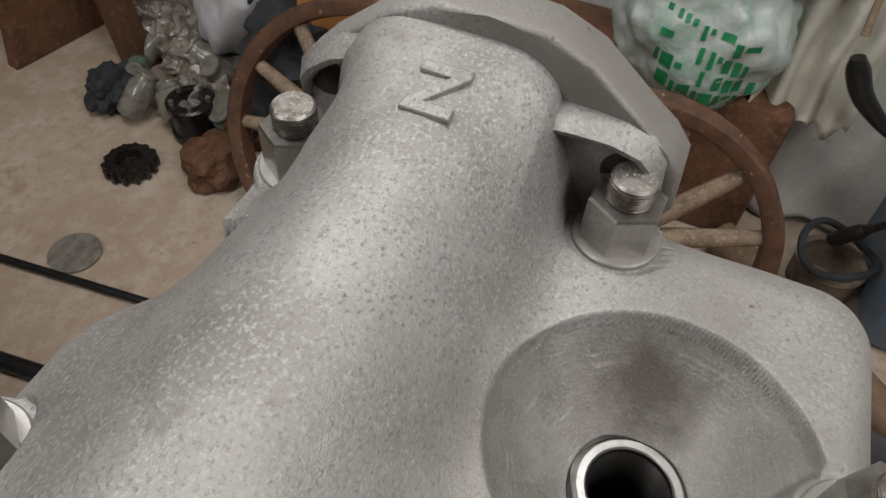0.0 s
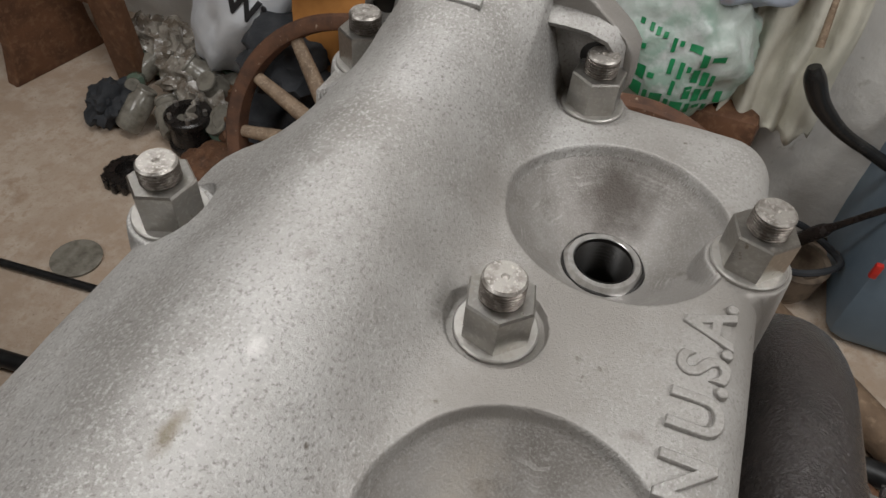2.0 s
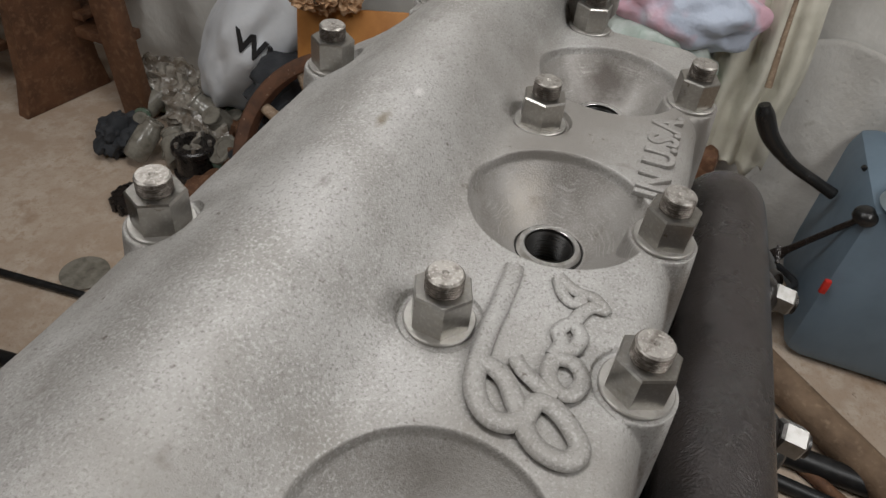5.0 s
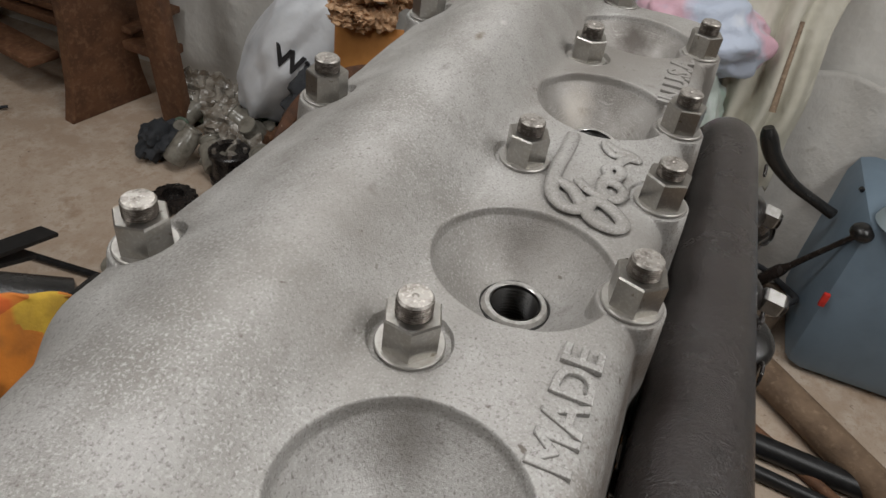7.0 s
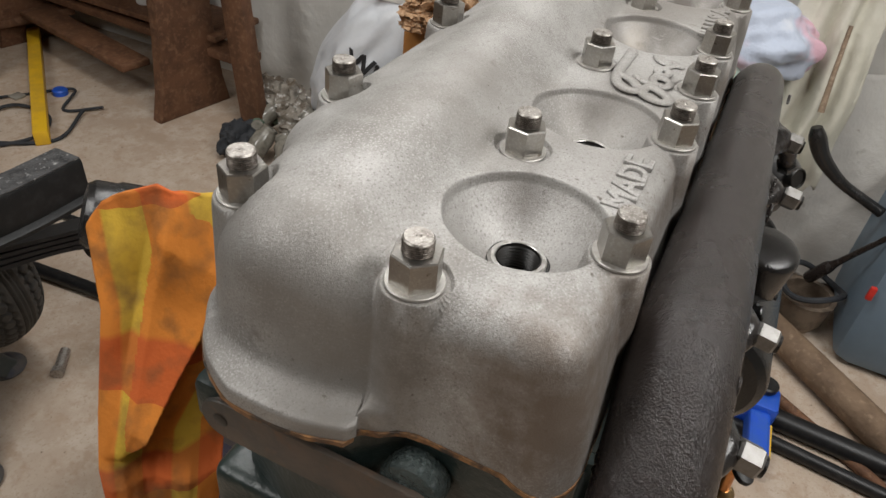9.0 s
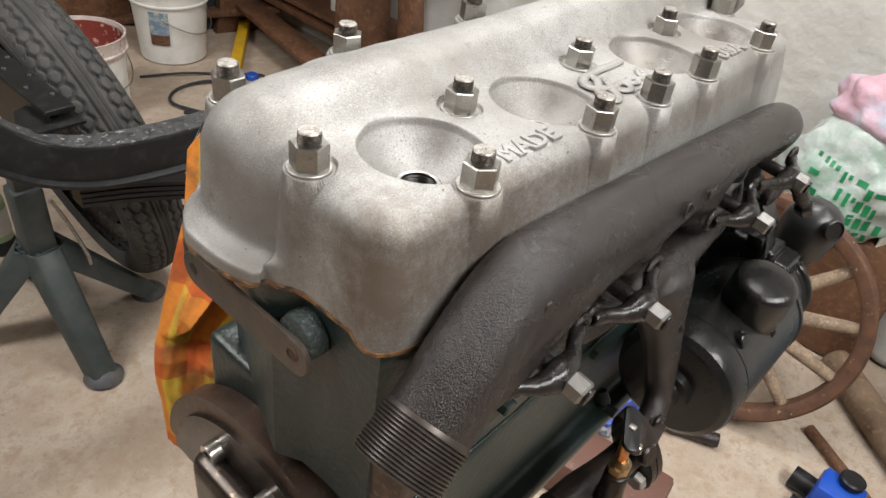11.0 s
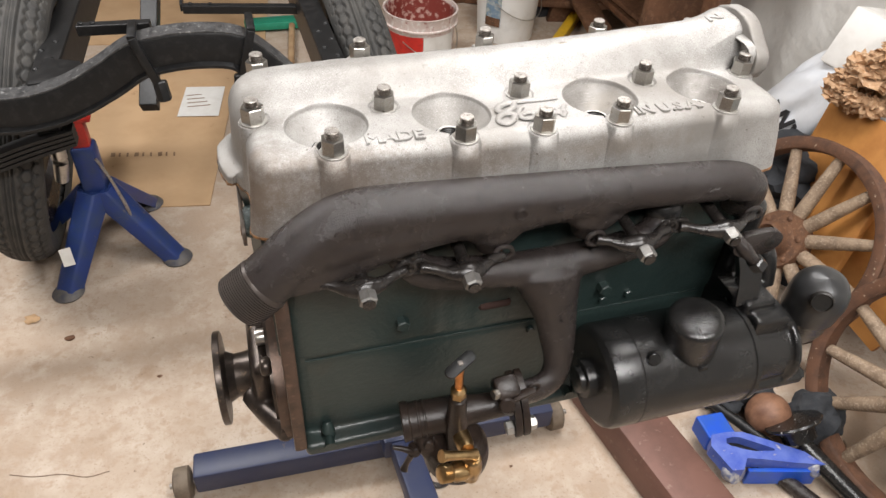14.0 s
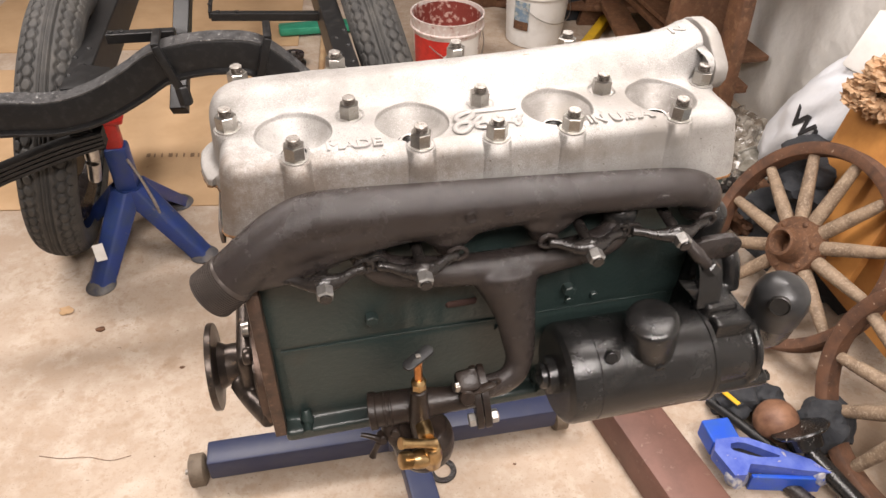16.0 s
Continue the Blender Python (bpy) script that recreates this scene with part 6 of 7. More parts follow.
def bucket(name, x, y, h, r0, r1, mat, label):
    root = thing(name, (x, y, 0), label, "bucket", "plastic paint buckets")
    bm = lathe(bmesh.new(), (x, y, 0.0), (x, y, 1), [(0.0, 0.001), (r0 - 0.006, 0.001), (r0, 0.006), (r1 - 0.006, h - 0.055), (r1 + 0.004, h - 0.052), (r1 + 0.004, h - 0.046), (r1 - 0.002, h - 0.044), (r1, h - 0.006), (r1 + 0.003, h), (r1 - 0.004, h), (r1 - 0.008, h - 0.03), (r0 - 0.004, 0.03), (0.0, 0.03)], 56, close=False)
    part("shell", bm, mat, root)
    ring = [(x + (r1 + 0.006) * math.cos(a), y + (r1 + 0.006) * math.sin(a), h - 0.045 - 0.12 * max(0, math.cos(a - 5.2)), 0.0022) for a in (4.0 + 2.6 * k / 20 for k in range(21))]
    part("wire_handle", pipe(bmesh.new(), ring, 8, 1), CHROME, root, "thin wire handle")
    return root


def band(x, y, r, h0, h1, a0, a1, seg=24):
    """A curved label round a bucket."""
    bm = bmesh.new()
    cols = [[bm.verts.new((x + (r + 0.020 * (h - 0.1)) * math.cos(a), y + (r + 0.020 * (h - 0.1)) * math.sin(a), h)) for h in (h0, h1)] for a in (a0 + (a1 - a0) * k / seg for k in range(seg + 1))]
    for p, q in zip(cols, cols[1:]):
        bm.faces.new((p[0], q[0], q[1], p[1]))
    return bm


b1 = bucket("paint_bucket", 0.735, 2.20, 0.285, 0.128, 0.150, PINKISH, "open white plastic bucket with red label and dried paint")
part("red_label", band(0.735, 2.20, 0.1415, 0.03, 0.215, 3.3, 4.55), RED, b1, "red printed label")
part("white_label", band(0.735, 2.20, 0.1416, 0.03, 0.215, 4.56, 5.6), WHITE_PLASTIC, b1, "white printed label")
bm = lathe(bmesh.new(), (0.735, 2.20, 0.17), (0.735, 2.20, 1), [(0.1375, 0.105), (0.1365, 0.06), (0.135, 0.0), (0.10, 0.006), (0.05, 0.002), (0.0, 0.006)], 48, close=False)
part("dried_paint", bm, RED_PAINTY, b1, "dried dark red paint inside")
b2 = bucket("paint_bucket", 1.235, 2.50, 0.29, 0.130, 0.152, WHITE_PLASTIC, "white plastic paint bucket with a dark red lid")
part("lid", lathe(bmesh.new(), (1.235, 2.50, 0.288), (1.235, 2.50, 1), [(0.152, 0), (0.150, 0.008), (0.138, 0.010), (0.13, 0.004), (0.0, 0.005)], 48, close=False), RED_PAINTY, b2, "paint-stained dark red lid")
part("picture_label", band(1.235, 2.50, 0.1433, 0.09, 0.22, 3.62, 4.15), LABEL_BLUE, b2, "blue and brown picture label")
part("picture_lower", band(1.235, 2.50, 0.1441, 0.09, 0.13, 3.63, 4.14), RUST, b2)
jar = thing("plastic_jar", (1.235, 2.47, 0.294), "small white plastic jar with a lid on the bucket", "jar")
part("body", lathe(bmesh.new(), (1.235, 2.47, 0.2935), (1.235, 2.47, 1), [(0.055, 0), (0.060, 0.006), (0.060, 0.030), (0.052, 0.034)], 32), WHITE_PLASTIC, jar)
part("lid", lathe(bmesh.new(), (1.235, 2.47, 0.327), (1.235, 2.47, 1), [(0.066, 0), (0.068, 0.004), (0.066, 0.018), (0.050, 0.022), (0.026, 0.024), (0.022, 0.07), (0.0, 0.07)], 32, close=False), WHITE_PLASTIC, jar)
bottle = thing("plastic_bottle", (0.201, 1.585, 0), "pale green plastic bottle with a dark base band", "bottle")
part("body", lathe(bmesh.new(), (0.201, 1.585, 0.001), (0.201, 1.585, 1), [(0.030, 0), (0.036, 0.004), (0.036, 0.15), (0.030, 0.175), (0.014, 0.195), (0.013, 0.215)], 28), material("pale_green_plastic", (0.35, 0.50, 0.22), 0.4, 0, [((0.5, 0.55, 0.45), 20, 0.4, 0.7, 3)]), bottle)
part("label", lathe(bmesh.new(), (0.201, 1.585, 0.06), (0.201, 1.585, 1), [(0.0368, 0), (0.0368, 0.075)], 28, close=False), WHITE_PLASTIC, bottle, "white label")
part("cap", lathe(bmesh.new(), (0.201, 1.585, 0.214), (0.201, 1.585, 1), [(0.0155, 0), (0.0155, 0.025), (0.012, 0.028), (0, 0.028)], 20, close=False), DARK_CLOTH, bottle, "dark cap")
part("base_band", lathe(bmesh.new(), (0.201, 1.585, 0.002), (0.201, 1.585, 1), [(0.0366, 0), (0.0368, 0.04)], 28, close=False), DARK_CLOTH, bottle, "dark contents")

brush = thing("hand_broom", (0.22, 2.75, 0), "green plastic hand broom lying on the floor", "broom")
bm = block(bmesh.new(), (0.05, 2.70, 0.01), (0.42, 2.78, 0.05), 0.012)
part("head", bm, material("green_plastic", (0.02, 0.22, 0.13), 0.4, 0, [((0.03, 0.28, 0.17), 20, 0.4, 0.7, 3)]), brush)
part("stick", rod(bmesh.new(), (0.26, 2.70, 0.03), (0.20, 2.25, 0.02), 0.014, seg=14), PINE, brush, "pale wooden handle")
spool = thing("dark_pulley", (0.10, 2.42, 0), "dark steel pulley lying on the cardboard", "pulley")
part("pulley_body", lathe(bmesh.new(), (0.10, 2.42, 0.002), (0.10, 2.42, 1), [(0.05, 0), (0.052, 0.012), (0.036, 0.018), (0.036, 0.034), (0.046, 0.040), (0.046, 0.052), (0.02, 0.054), (0.018, 0.03), (0.0, 0.03)], 32, close=False), IRON_GREY, spool, sharp=30)
part("core", rod(bmesh.new(), (0.10, 2.42, 0.03), (0.10, 2.42, 0.062), 0.010, seg=14), STUD, spool)
solo("steel_washer", lathe(bmesh.new(), (0.285, 0.318, 0.0004), (0.285, 0.318, 1), [(0.019, 0), (0.031, 0), (0.032, 0.002), (0.031, 0.004), (0.019, 0.004), (0.0185, 0.002), (0.019, 0)], 32, close=False), IRON_GREY, "flat rusty washer lying on the concrete", "washer")
for x, y, r in ((-0.62, 1.02, 0.02), (-0.52, 0.93, 0.012), (0.33, 0.08, 0.006), (0.48, 0.2, 0.005), (0.45, 0.30, 0.004), (-0.3, 0.75, 0.006), (-0.1, 0.62, 0.005)):
    solo("floor_crumb", lump(bmesh.new(), (x, y, r * 0.25), (r, r * 0.7, r * 0.4), 0.4, 2, 2, x * 9), RUST if r < 0.015 else CARD, "small brown crumb of dirt on the concrete", "debris", "crumbs on the floor")
solo("thin_wire", pipe(bmesh.new(), [(-0.603, 0.550, 0.0015, 0.0006), (-0.552, 0.532, 0.0015, 0.0006), (-0.497, 0.524, 0.0015, 0.0006), (-0.446, 0.504, 0.0015, 0.0006), (-0.401, 0.507, 0.0015, 0.0006)], 6, 6), RUST, "thin rusty wire lying on the concrete", "wire")
bolt = thing("loose_bolt", (0.468, 1.10, 0), "short dark bolt lying on the concrete", "bolt")
part("shank", rod(bmesh.new(), (0.443, 1.09, 0.011), (0.493, 1.125, 0.011), 0.011, seg=14), STUD, bolt)
part("head", hexagon(bmesh.new(), (0.433, 1.083, 0.013), (0.445, 1.0915, 0.013), 0.026), STUD, bolt, sharp=25)

# ---- rag and starter on the far side of the engine ----
starter = thing("starter_motor", (0.16, 0.28, ZS - 0.20), "black starter motor fixed to the far side of the block", "starter motor")
part("housing", lathe(bmesh.new(), (0.246, 0.394, ZS - 0.292), (0.186, 0.456, ZS - 0.262), [(0.026, 0.0), (0.033, 0.004), (0.034, 0.06), (0.034, 0.090), (0.032, 0.094), (0.032, 0.112), (0.028, 0.118), (0.018, 0.12)], 40), BLACK, starter, sharp=30)
part("bracket", block(bmesh.new(), (0.19, 0.178, ZS - 0.300), (0.26, 0.370, ZS - 0.235), 0.008), BLACK, starter, "black bracket")


def hanging_rag():
    """A checked cloth thrown over the starter, with one deep fold laid across it."""
    me_bm = bmesh.new()
    uvl = me_bm.loops.layers.uv.new("UVMap")
    nu, nv = 110, 170
    along, out = Vector((0.7071, -0.7071, 0)), Vector((-0.7071, -0.7071, 0))
    # the second point is the camera's eye at 9.5 s
    centre, view_eye = Vector((0.165, 0.385, ZS)), Vector((-0.20, -0.035, ZS + 0.14))
    a, b = Vector((0.050, -0.275)), Vector((-0.066, -0.500))
    run = (b - a).normalized()
    side = Vector((-run.y, run.x))
    grid, cloth = [], []
    for i in range(nu + 1):
        u = i / nu
        col, tex = [], []
        for j in range(nv + 1):
            v = j / nv
            s_top = -0.052 + 0.142 * u
            z_top = float(np.interp(s_top, [-0.052, -0.035, -0.015, 0.010, 0.053, 0.09], [-0.230, -0.203, -0.190, -0.185, -0.197, -0.214]))
            over, drop = min(v / 0.10, 1.0), max(0.0, (v - 0.10) / 0.90)
            z = z_top - 0.050 * (1 - over) ** 2 + (-0.74 - z_top) * drop
            left = float(np.interp(-z, [0.2, 0.31, 0.44, 0.53, 0.60, 0.74], [-0.052, -0.055, -0.081, -0.097, -0.100, -0.090]))
            right = float(np.interp(-z, [0.2, 0.30, 0.40, 0.48, 0.64, 0.74], [0.100, 0.118, 0.098, 0.036, 0.014, 0.010]))
            s = left + (right - left) * u if drop > 0 else s_top
            h = -0.028 * (1 - over) - 0.007 * max(0.0, 1 - u / 0.16) ** 2
            h += 0.0050 * math.sin(u * 12 + 1.6 * math.sin(v * 5)) * min(1.0, drop * 4) + 0.012 * noise.noise(Vector((u * 3, v * 5, 2))) + 0.003 * noise.noise(Vector((u * 11, v * 14, 7)))
            h += 0.020 * max(0.0, drop - 0.2)
            d = Vector((s, z)) - a
            g, t = d.dot(side), d.dot(run) / (b - a).length
            fade = min(1.0, max(0.0, (1.06 - t) * 3)) * min(1.0, max(0.0, (t + 0.32) * 4))
            step = min(1.0, max(0.0, 0.5 - g / 0.004)) if g > -0.004 else 1.0
            wide = 0.050 * max(0.12, 1.05 - t)
            flap = step * min(1.0, max(0.0, 1 + (g + wide) / 0.012))
            h += (0.024 * flap + 0.032 * step * math.exp(min(0.0, g) / 0.030)) * fade
            # to fit the view, points slide along rays from the camera's eye, lower ones further
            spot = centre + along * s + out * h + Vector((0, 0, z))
            col.append(me_bm.verts.new(view_eye + (spot - view_eye) * float(np.interp(-z, [0.19, 0.30, 0.56, 0.74], [1.0, 0.93, 0.76, 0.70]))))
            tex.append(((0.283 + 2.17 * (0.40 + 0.08 * u if flap * fade > 0.5 else u + 0.02 * math.sin(v * 9))) / 2.6, (-z - 0.275 + 0.03 * (u - 0.5)) / 0.19 / 3.4 + 1))
        grid.append(col)
        cloth.append(tex)
    for i in range(nu):
        for j in range(nv):
            f = me_bm.faces.new((grid[i][j], grid[i + 1][j], grid[i + 1][j + 1], grid[i][j + 1]))
            for loop, (a, b) in zip(f.loops, ((i, j), (i + 1, j), (i + 1, j + 1), (i, j + 1))):
                loop[uvl].uv = cloth[a][b]
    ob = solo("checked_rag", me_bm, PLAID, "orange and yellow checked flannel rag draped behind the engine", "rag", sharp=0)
    s = ob.modifiers.new("thickness", "SOLIDIFY")
    s.thickness = 0.0016
    return ob


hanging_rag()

from mathutils.bvhtree import BVHTree

# ---- along the front wall ----
def spoke_wheel(m, label):
    """A wooden artillery wheel: rusty rim, twelve spokes, pressed hub; round the z axis."""
    root = thing("artillery_wheel", (0, 0, 0), label, "spoked wheel", "wooden spoked wheels")
    bm = lathe(bmesh.new(), (0, 0, -0.026), (0, 0, 1), [(0.244, 0.006), (0.252, 0.0), (0.270, 0.0), (0.276, 0.006), (0.264, 0.014), (0.262, 0.038), (0.276, 0.046), (0.270, 0.052), (0.252, 0.052), (0.244, 0.046), (0.242, 0.026), (0.244, 0.006)], 96, close=False)
    part("rim", bm, RUST_RIM, root, "rusty flaking steel rim")
    for k in range(12):
        a = 2 * math.pi * k / 12
        c, s = math.cos(a), math.sin(a)
        pts = [(0.05 * c, 0.05 * s, 0, 0.017), (0.10 * c, 0.10 * s, 0, 0.0185), (0.17 * c, 0.17 * s, 0, 0.0165), (0.235 * c, 0.235 * s, 0, 0.014), (0.250 * c, 0.250 * s, 0, 0.0135)]
        part("spoke", pipe(bmesh.new(), pts, 10, 3), OLD_WOOD, root, "grey weathered wooden spoke")
    hub = part("hub_plate", lathe(bmesh.new(), (0, 0, -0.022), (0, 0, 1), [(0.074, 0), (0.078, 0.003), (0.078, 0.012), (0.078, 0.036), (0.074, 0.044), (0.05, 0.046), (0.045, 0.052), (0.040, 0.075), (0.036, 0.088), (0.030, 0.090), (0.027, 0.086), (0.026, 0.04), (0.0, 0.04)], 48, close=False), RUST, root, "rusty pressed hub")
    for k in range(6):
        a = 2 * math.pi * (k + 0.5) / 6
        part("hub_bolt", lathe(bmesh.new(), (0.062 * math.cos(a), 0.062 * math.sin(a), 0.020), (0.062 * math.cos(a), 0.062 * math.sin(a), 1), [(0.009, 0), (0.008, 0.005), (0.004, 0.008), (0, 0.0085)], 12, close=False), RUST, hub)
    root.matrix_world = m
    return root


def lean_to(centre, across, up):
    x, y = Vector(across).normalized(), Vector(up)
    z = x.cross(y).normalized()
    y = z.cross(x)
    return Matrix.Translation(centre) @ Matrix((x, y, z)).transposed().to_4x4()


w1 = spoke_wheel(lean_to((1.294, 0.612, 0.250), (0.026, -1.0, 0.0), (0.44, 0.011, 0.898)) @ pose(0, 0, 0, 0, 0, 6), "rusty wooden-spoked car wheel leaning against the heap")
copy_thing(w1, lean_to((1.246, 0.056, 0.275), (0.10, -0.995, 0.0), (0.249, 0.025, 0.964)) @ pose(0, 0, 0, 0, 0, 17))

# bench with heavy board legs
bench = thing("work_bench", (1.62, 1.75, 0), "heavy dark brown timber bench with board legs", "bench")
for x, y, w, turn in ((1.555, 1.715, 0.25, -11), (1.64, 2.62, 0.22, -11)):
    shape = [(-w * 0.60, 0), (w * 0.60, 0), (w * 0.5, 0.10), (w * 0.42, 0.3), (w * 0.40, 0.78), (-w * 0.40, 0.78), (-w * 0.42, 0.3), (-w * 0.5, 0.10)]
    m = Matrix.Translation((x, y, 0)) @ Euler((radians(90), 0, radians(turn))).to_matrix().to_4x4()
    part("board_leg", plate(bmesh.new(), shape, m, 0.045, 0.004), BROWN_WOOD, bench, "dark brown board leg")
part("brace", bar(bmesh.new(), (1.570, 1.430, 0.0), (1.560, 1.500, 0.78), 0.085, 0.05, 0.006), BROWN_WOOD, bench, "worn brown leg")
part("top", block(bmesh.new(), (1.36, 1.38, 0.78), (1.86, 2.95, 0.83), 0.006), BROWN_WOOD, bench, "dark brown bench top")
part("rail", bar(bmesh.new(), (1.66, 1.50, 0.20), (1.70, 2.70, 0.20), 0.10, 0.03, 0.004), BROWN_WOOD, bench, "brown lower rail")
part("shelf", block(bmesh.new(), (1.62, 1.62, 0.24), (1.86, 2.80, 0.262), 0.004), BROWN_WOOD, bench, "brown shelf board")
for k, (x, y, w, h) in enumerate(((1.74, 1.85, 0.09, 0.16), (1.72, 2.02, 0.07, 0.20), (1.74, 2.22, 0.10, 0.12), (1.72, 2.45, 0.08, 0.22))):
    box = thing("shelf_tin", (x, y, 0.262), "dusty tin standing on the bench shelf", "tin", "tins on the shelf")
    part("can", lathe(bmesh.new(), (x, y, 0.2622), (x, y, 1), [(w * 0.48, 0), (w * 0.5, 0.004), (w * 0.5, h - 0.005), (w * 0.46, h)], 24), (IRON_GREY, WHITE_PLASTIC, RUST, BLUE)[k], box)
    part("lid", lathe(bmesh.new(), (x, y, 0.2622 + h), (x, y, 1), [(w * 0.47, 0), (w * 0.46, 0.006), (w * 0.40, 0.004), (0, 0.004)], 24, close=False), IRON_GREY, box)

# loose boards and clutter under and behind the bench
planks = [((1.62, 2.52, 0.14), (1.50, 1.88, 0.13), 0.11, 0.024, BROWN_WOOD), ((1.20, 2.95, 0.012), (1.75, 2.45, 0.14), 0.12, 0.03, BROWN_WOOD), ((0.95, 3.30, 0.012), (1.70, 3.1, 0.02), 0.14, 0.03, PINE)]
for a, b, w, t, mat in planks:
    solo("loose_board", bar(bmesh.new(), a, b, w, t, 0.003), mat, "rough timber board lying by the bench", "board", "loose timber boards")
level = thing("spirit_level", (1.16, 2.03, 0), "yellow spirit level lying on the concrete", "spirit level")
part("beam", bar(bmesh.new(), (1.087, 1.890, 0.025), (1.646, 2.588, 0.03), 0.045, 0.05, 0.004), YELLOW, level)
part("vial", block(bmesh.new(), (1.19, 2.12, 0.045), (1.23, 2.16, 0.054), 0.003), GLASS_DULL, level)
for pts, r in ((((0.98, 2.00), (1.10, 1.93), (1.22, 2.02), (1.20, 2.16), (1.06, 2.18), (0.98, 2.06), (1.12, 1.88), (1.30, 1.95)), 0.006), (((1.00, 2.35), (1.15, 2.28), (1.30, 2.20), (1.40, 2.10), (1.28, 2.02), (1.36, 1.92)), 0.005)):
    solo("black_cable", pipe(bmesh.new(), [(x, y, r + 0.001 + 0.008 * (k % 2), r) for k, (x, y) in enumerate(pts)], 8, 8), DARK_CLOTH, "black rubber cable coiled on the concrete", "cable", "cables on the floor")
solo("blue_cap", lathe(bmesh.new(), (1.363, 2.129, 0.001), (1.363, 2.129, 1), [(0.026, 0), (0.026, 0.016), (0.022, 0.02), (0, 0.02)], 20, close=False), BRIGHT_BLUE, "small bright blue plastic cap on the floor", "cap")
solo("wooden_crate", block(bmesh.new(), (0.80, 2.90, 0.0), (1.28, 3.25, 0.36), 0.006), BROWN_WOOD, "brown wooden crate standing behind the buckets", "crate")
solo("yellow_sack", lump(bmesh.new(), (1.38, 2.78, 0.34), (0.20, 0.14, 0.12), 0.35, 2.2, 4, 3.0), YELLOW_CLOTH, "crumpled bright yellow cloth on the crates", "cloth")
solo("low_box", block(bmesh.new(), (1.26, 2.66, 0.0), (1.56, 2.92, 0.24), 0.006), DARK_CLOTH, "dark plastic box under the yellow cloth", "box")
solo("far_cabinet", block(bmesh.new(), (0.55, 4.25, 0.0), (1.80, 4.69, 1.1), 0.01), BROWN_WOOD, "dark brown wooden cabinet against the far wall", "cabinet")

# jars and rubbish heap between bench and wheels
random.seed(7)
for k in range(16):
    x, y = random.uniform(1.38, 1.72), random.uniform(0.98, 1.42)
    h, r = random.uniform(0.06, 0.13), random.uniform(0.024, 0.042)
    lean = Vector((random.uniform(-0.8, 0.8), random.uniform(-0.8, 0.8), random.uniform(0.15, 1))).normalized()
    z = r + random.uniform(0.0, 0.06)
    root = thing("glass_jar", (x, y, z), "dusty empty glass jar lying in the heap", "jar", "jars in the heap")
    p = Vector((x, y, z))
    part("glass", lathe(bmesh.new(), p - lean * h * 0.5, p + lean, [(r * 0.9, 0), (r, 0.006), (r, h * 0.75), (r * 0.75, h * 0.86), (r * 0.72, h)], 20), GLASS_DULL if k % 3 else material("green_glass_%s" % "abcdefgh"[k // 3], (0.14, 0.20, 0.15), 0.2), root)
    part("neck_ring", lathe(bmesh.new(), p + lean * h * 0.48, p + lean * 2, [(r * 0.76, 0), (r * 0.80, 0.003), (r * 0.76, 0.008)], 20), GLASS_DULL, root)
for k in range(9):
    x, y = random.uniform(1.40, 1.74), random.uniform(0.75, 1.40)
    solo("rag_scrap", lump(bmesh.new(), (x, y, 0.05), (random.uniform(0.05, 0.10), random.uniform(0.05, 0.09), 0.06), 0.38, 2.0, 4, k * 3.1), (DARK_CLOTH, RUST, GREY_GREEN)[k % 3], "crumpled scrap of cloth in the heap", "cloth", "cloth scraps in the heap")
solo("black_hat", lump(bmesh.new(), (1.52, 0.82, 0.30), (0.17, 0.15, 0.09), 0.25, 2.0, 4, 9.0), DARK_CLOTH, "crumpled black cloth beside the white bag", "cloth")
solo("heaped_cloth", lump(bmesh.new(), (1.56, 0.80, 0.10), (0.20, 0.22, 0.16), 0.35, 2.2, 4, 4.0, 0.0), DARK_CLOTH, "dark cloth heap under the bags", "cloth")

bag = thing("white_bag", (1.70, 1.08, 0.0), "full white plastic bag with a dark print", "plastic bag")
sack = lump(bmesh.new(), (1.69, 1.01, 0.36), (0.17, 0.235, 0.215), 0.16, 1.7, 5, 1.5, 0.0, 2, -0.75)
skin = BVHTree.FromBMesh(sack)
part("sack", sack, BAG, bag)
m = Matrix.Translation((1.40, 1.035, 0.362)) @ Matrix(((0, 0, -1, 0), (-1, 0, 0, 0), (0, 1, 0, 0), (0, 0, 0, 1))) @ Matrix.Rotation(radians(-16), 4, "Z") @ Matrix.Diagonal((1.05, 1, 1, 1))
bm = letters("Wi", 0.080, 0.006, m)
for v in bm.verts:
    place = skin.ray_cast(Vector((1.2, v.co.y, v.co.z)), Vector((1, 0, 0)))[0]
    v.co.x = (place.x if place else 1.55) - 0.003 + (v.co.x - 1.40) * 0.3
part("printed_letters", bm, BLACK_PRINT, bag, "black printed letters")
bag2 = thing("green_print_bag", (1.62, -0.02, 0.0), "white plastic bag with green print hanging by the wall", "plastic bag")
sack = lump(bmesh.new(), (1.66, 0.03, 0.475), (0.12, 0.165, 0.165), 0.16, 1.9, 5, 6.5, None, 3)
skin = BVHTree.FromBMesh(sack)
part("sack", sack, material("green_white_film_bag", (0.47, 0.53, 0.49), 0.40, 0.0, [((0.30, 0.42, 0.35), 7, 0.46, 0.62, 5), ((0.60, 0.63, 0.62), 20, 0.5, 0.7, 4)], [(14, 0.5, 0.02), (60, 0.2, 0.004)]), bag2)


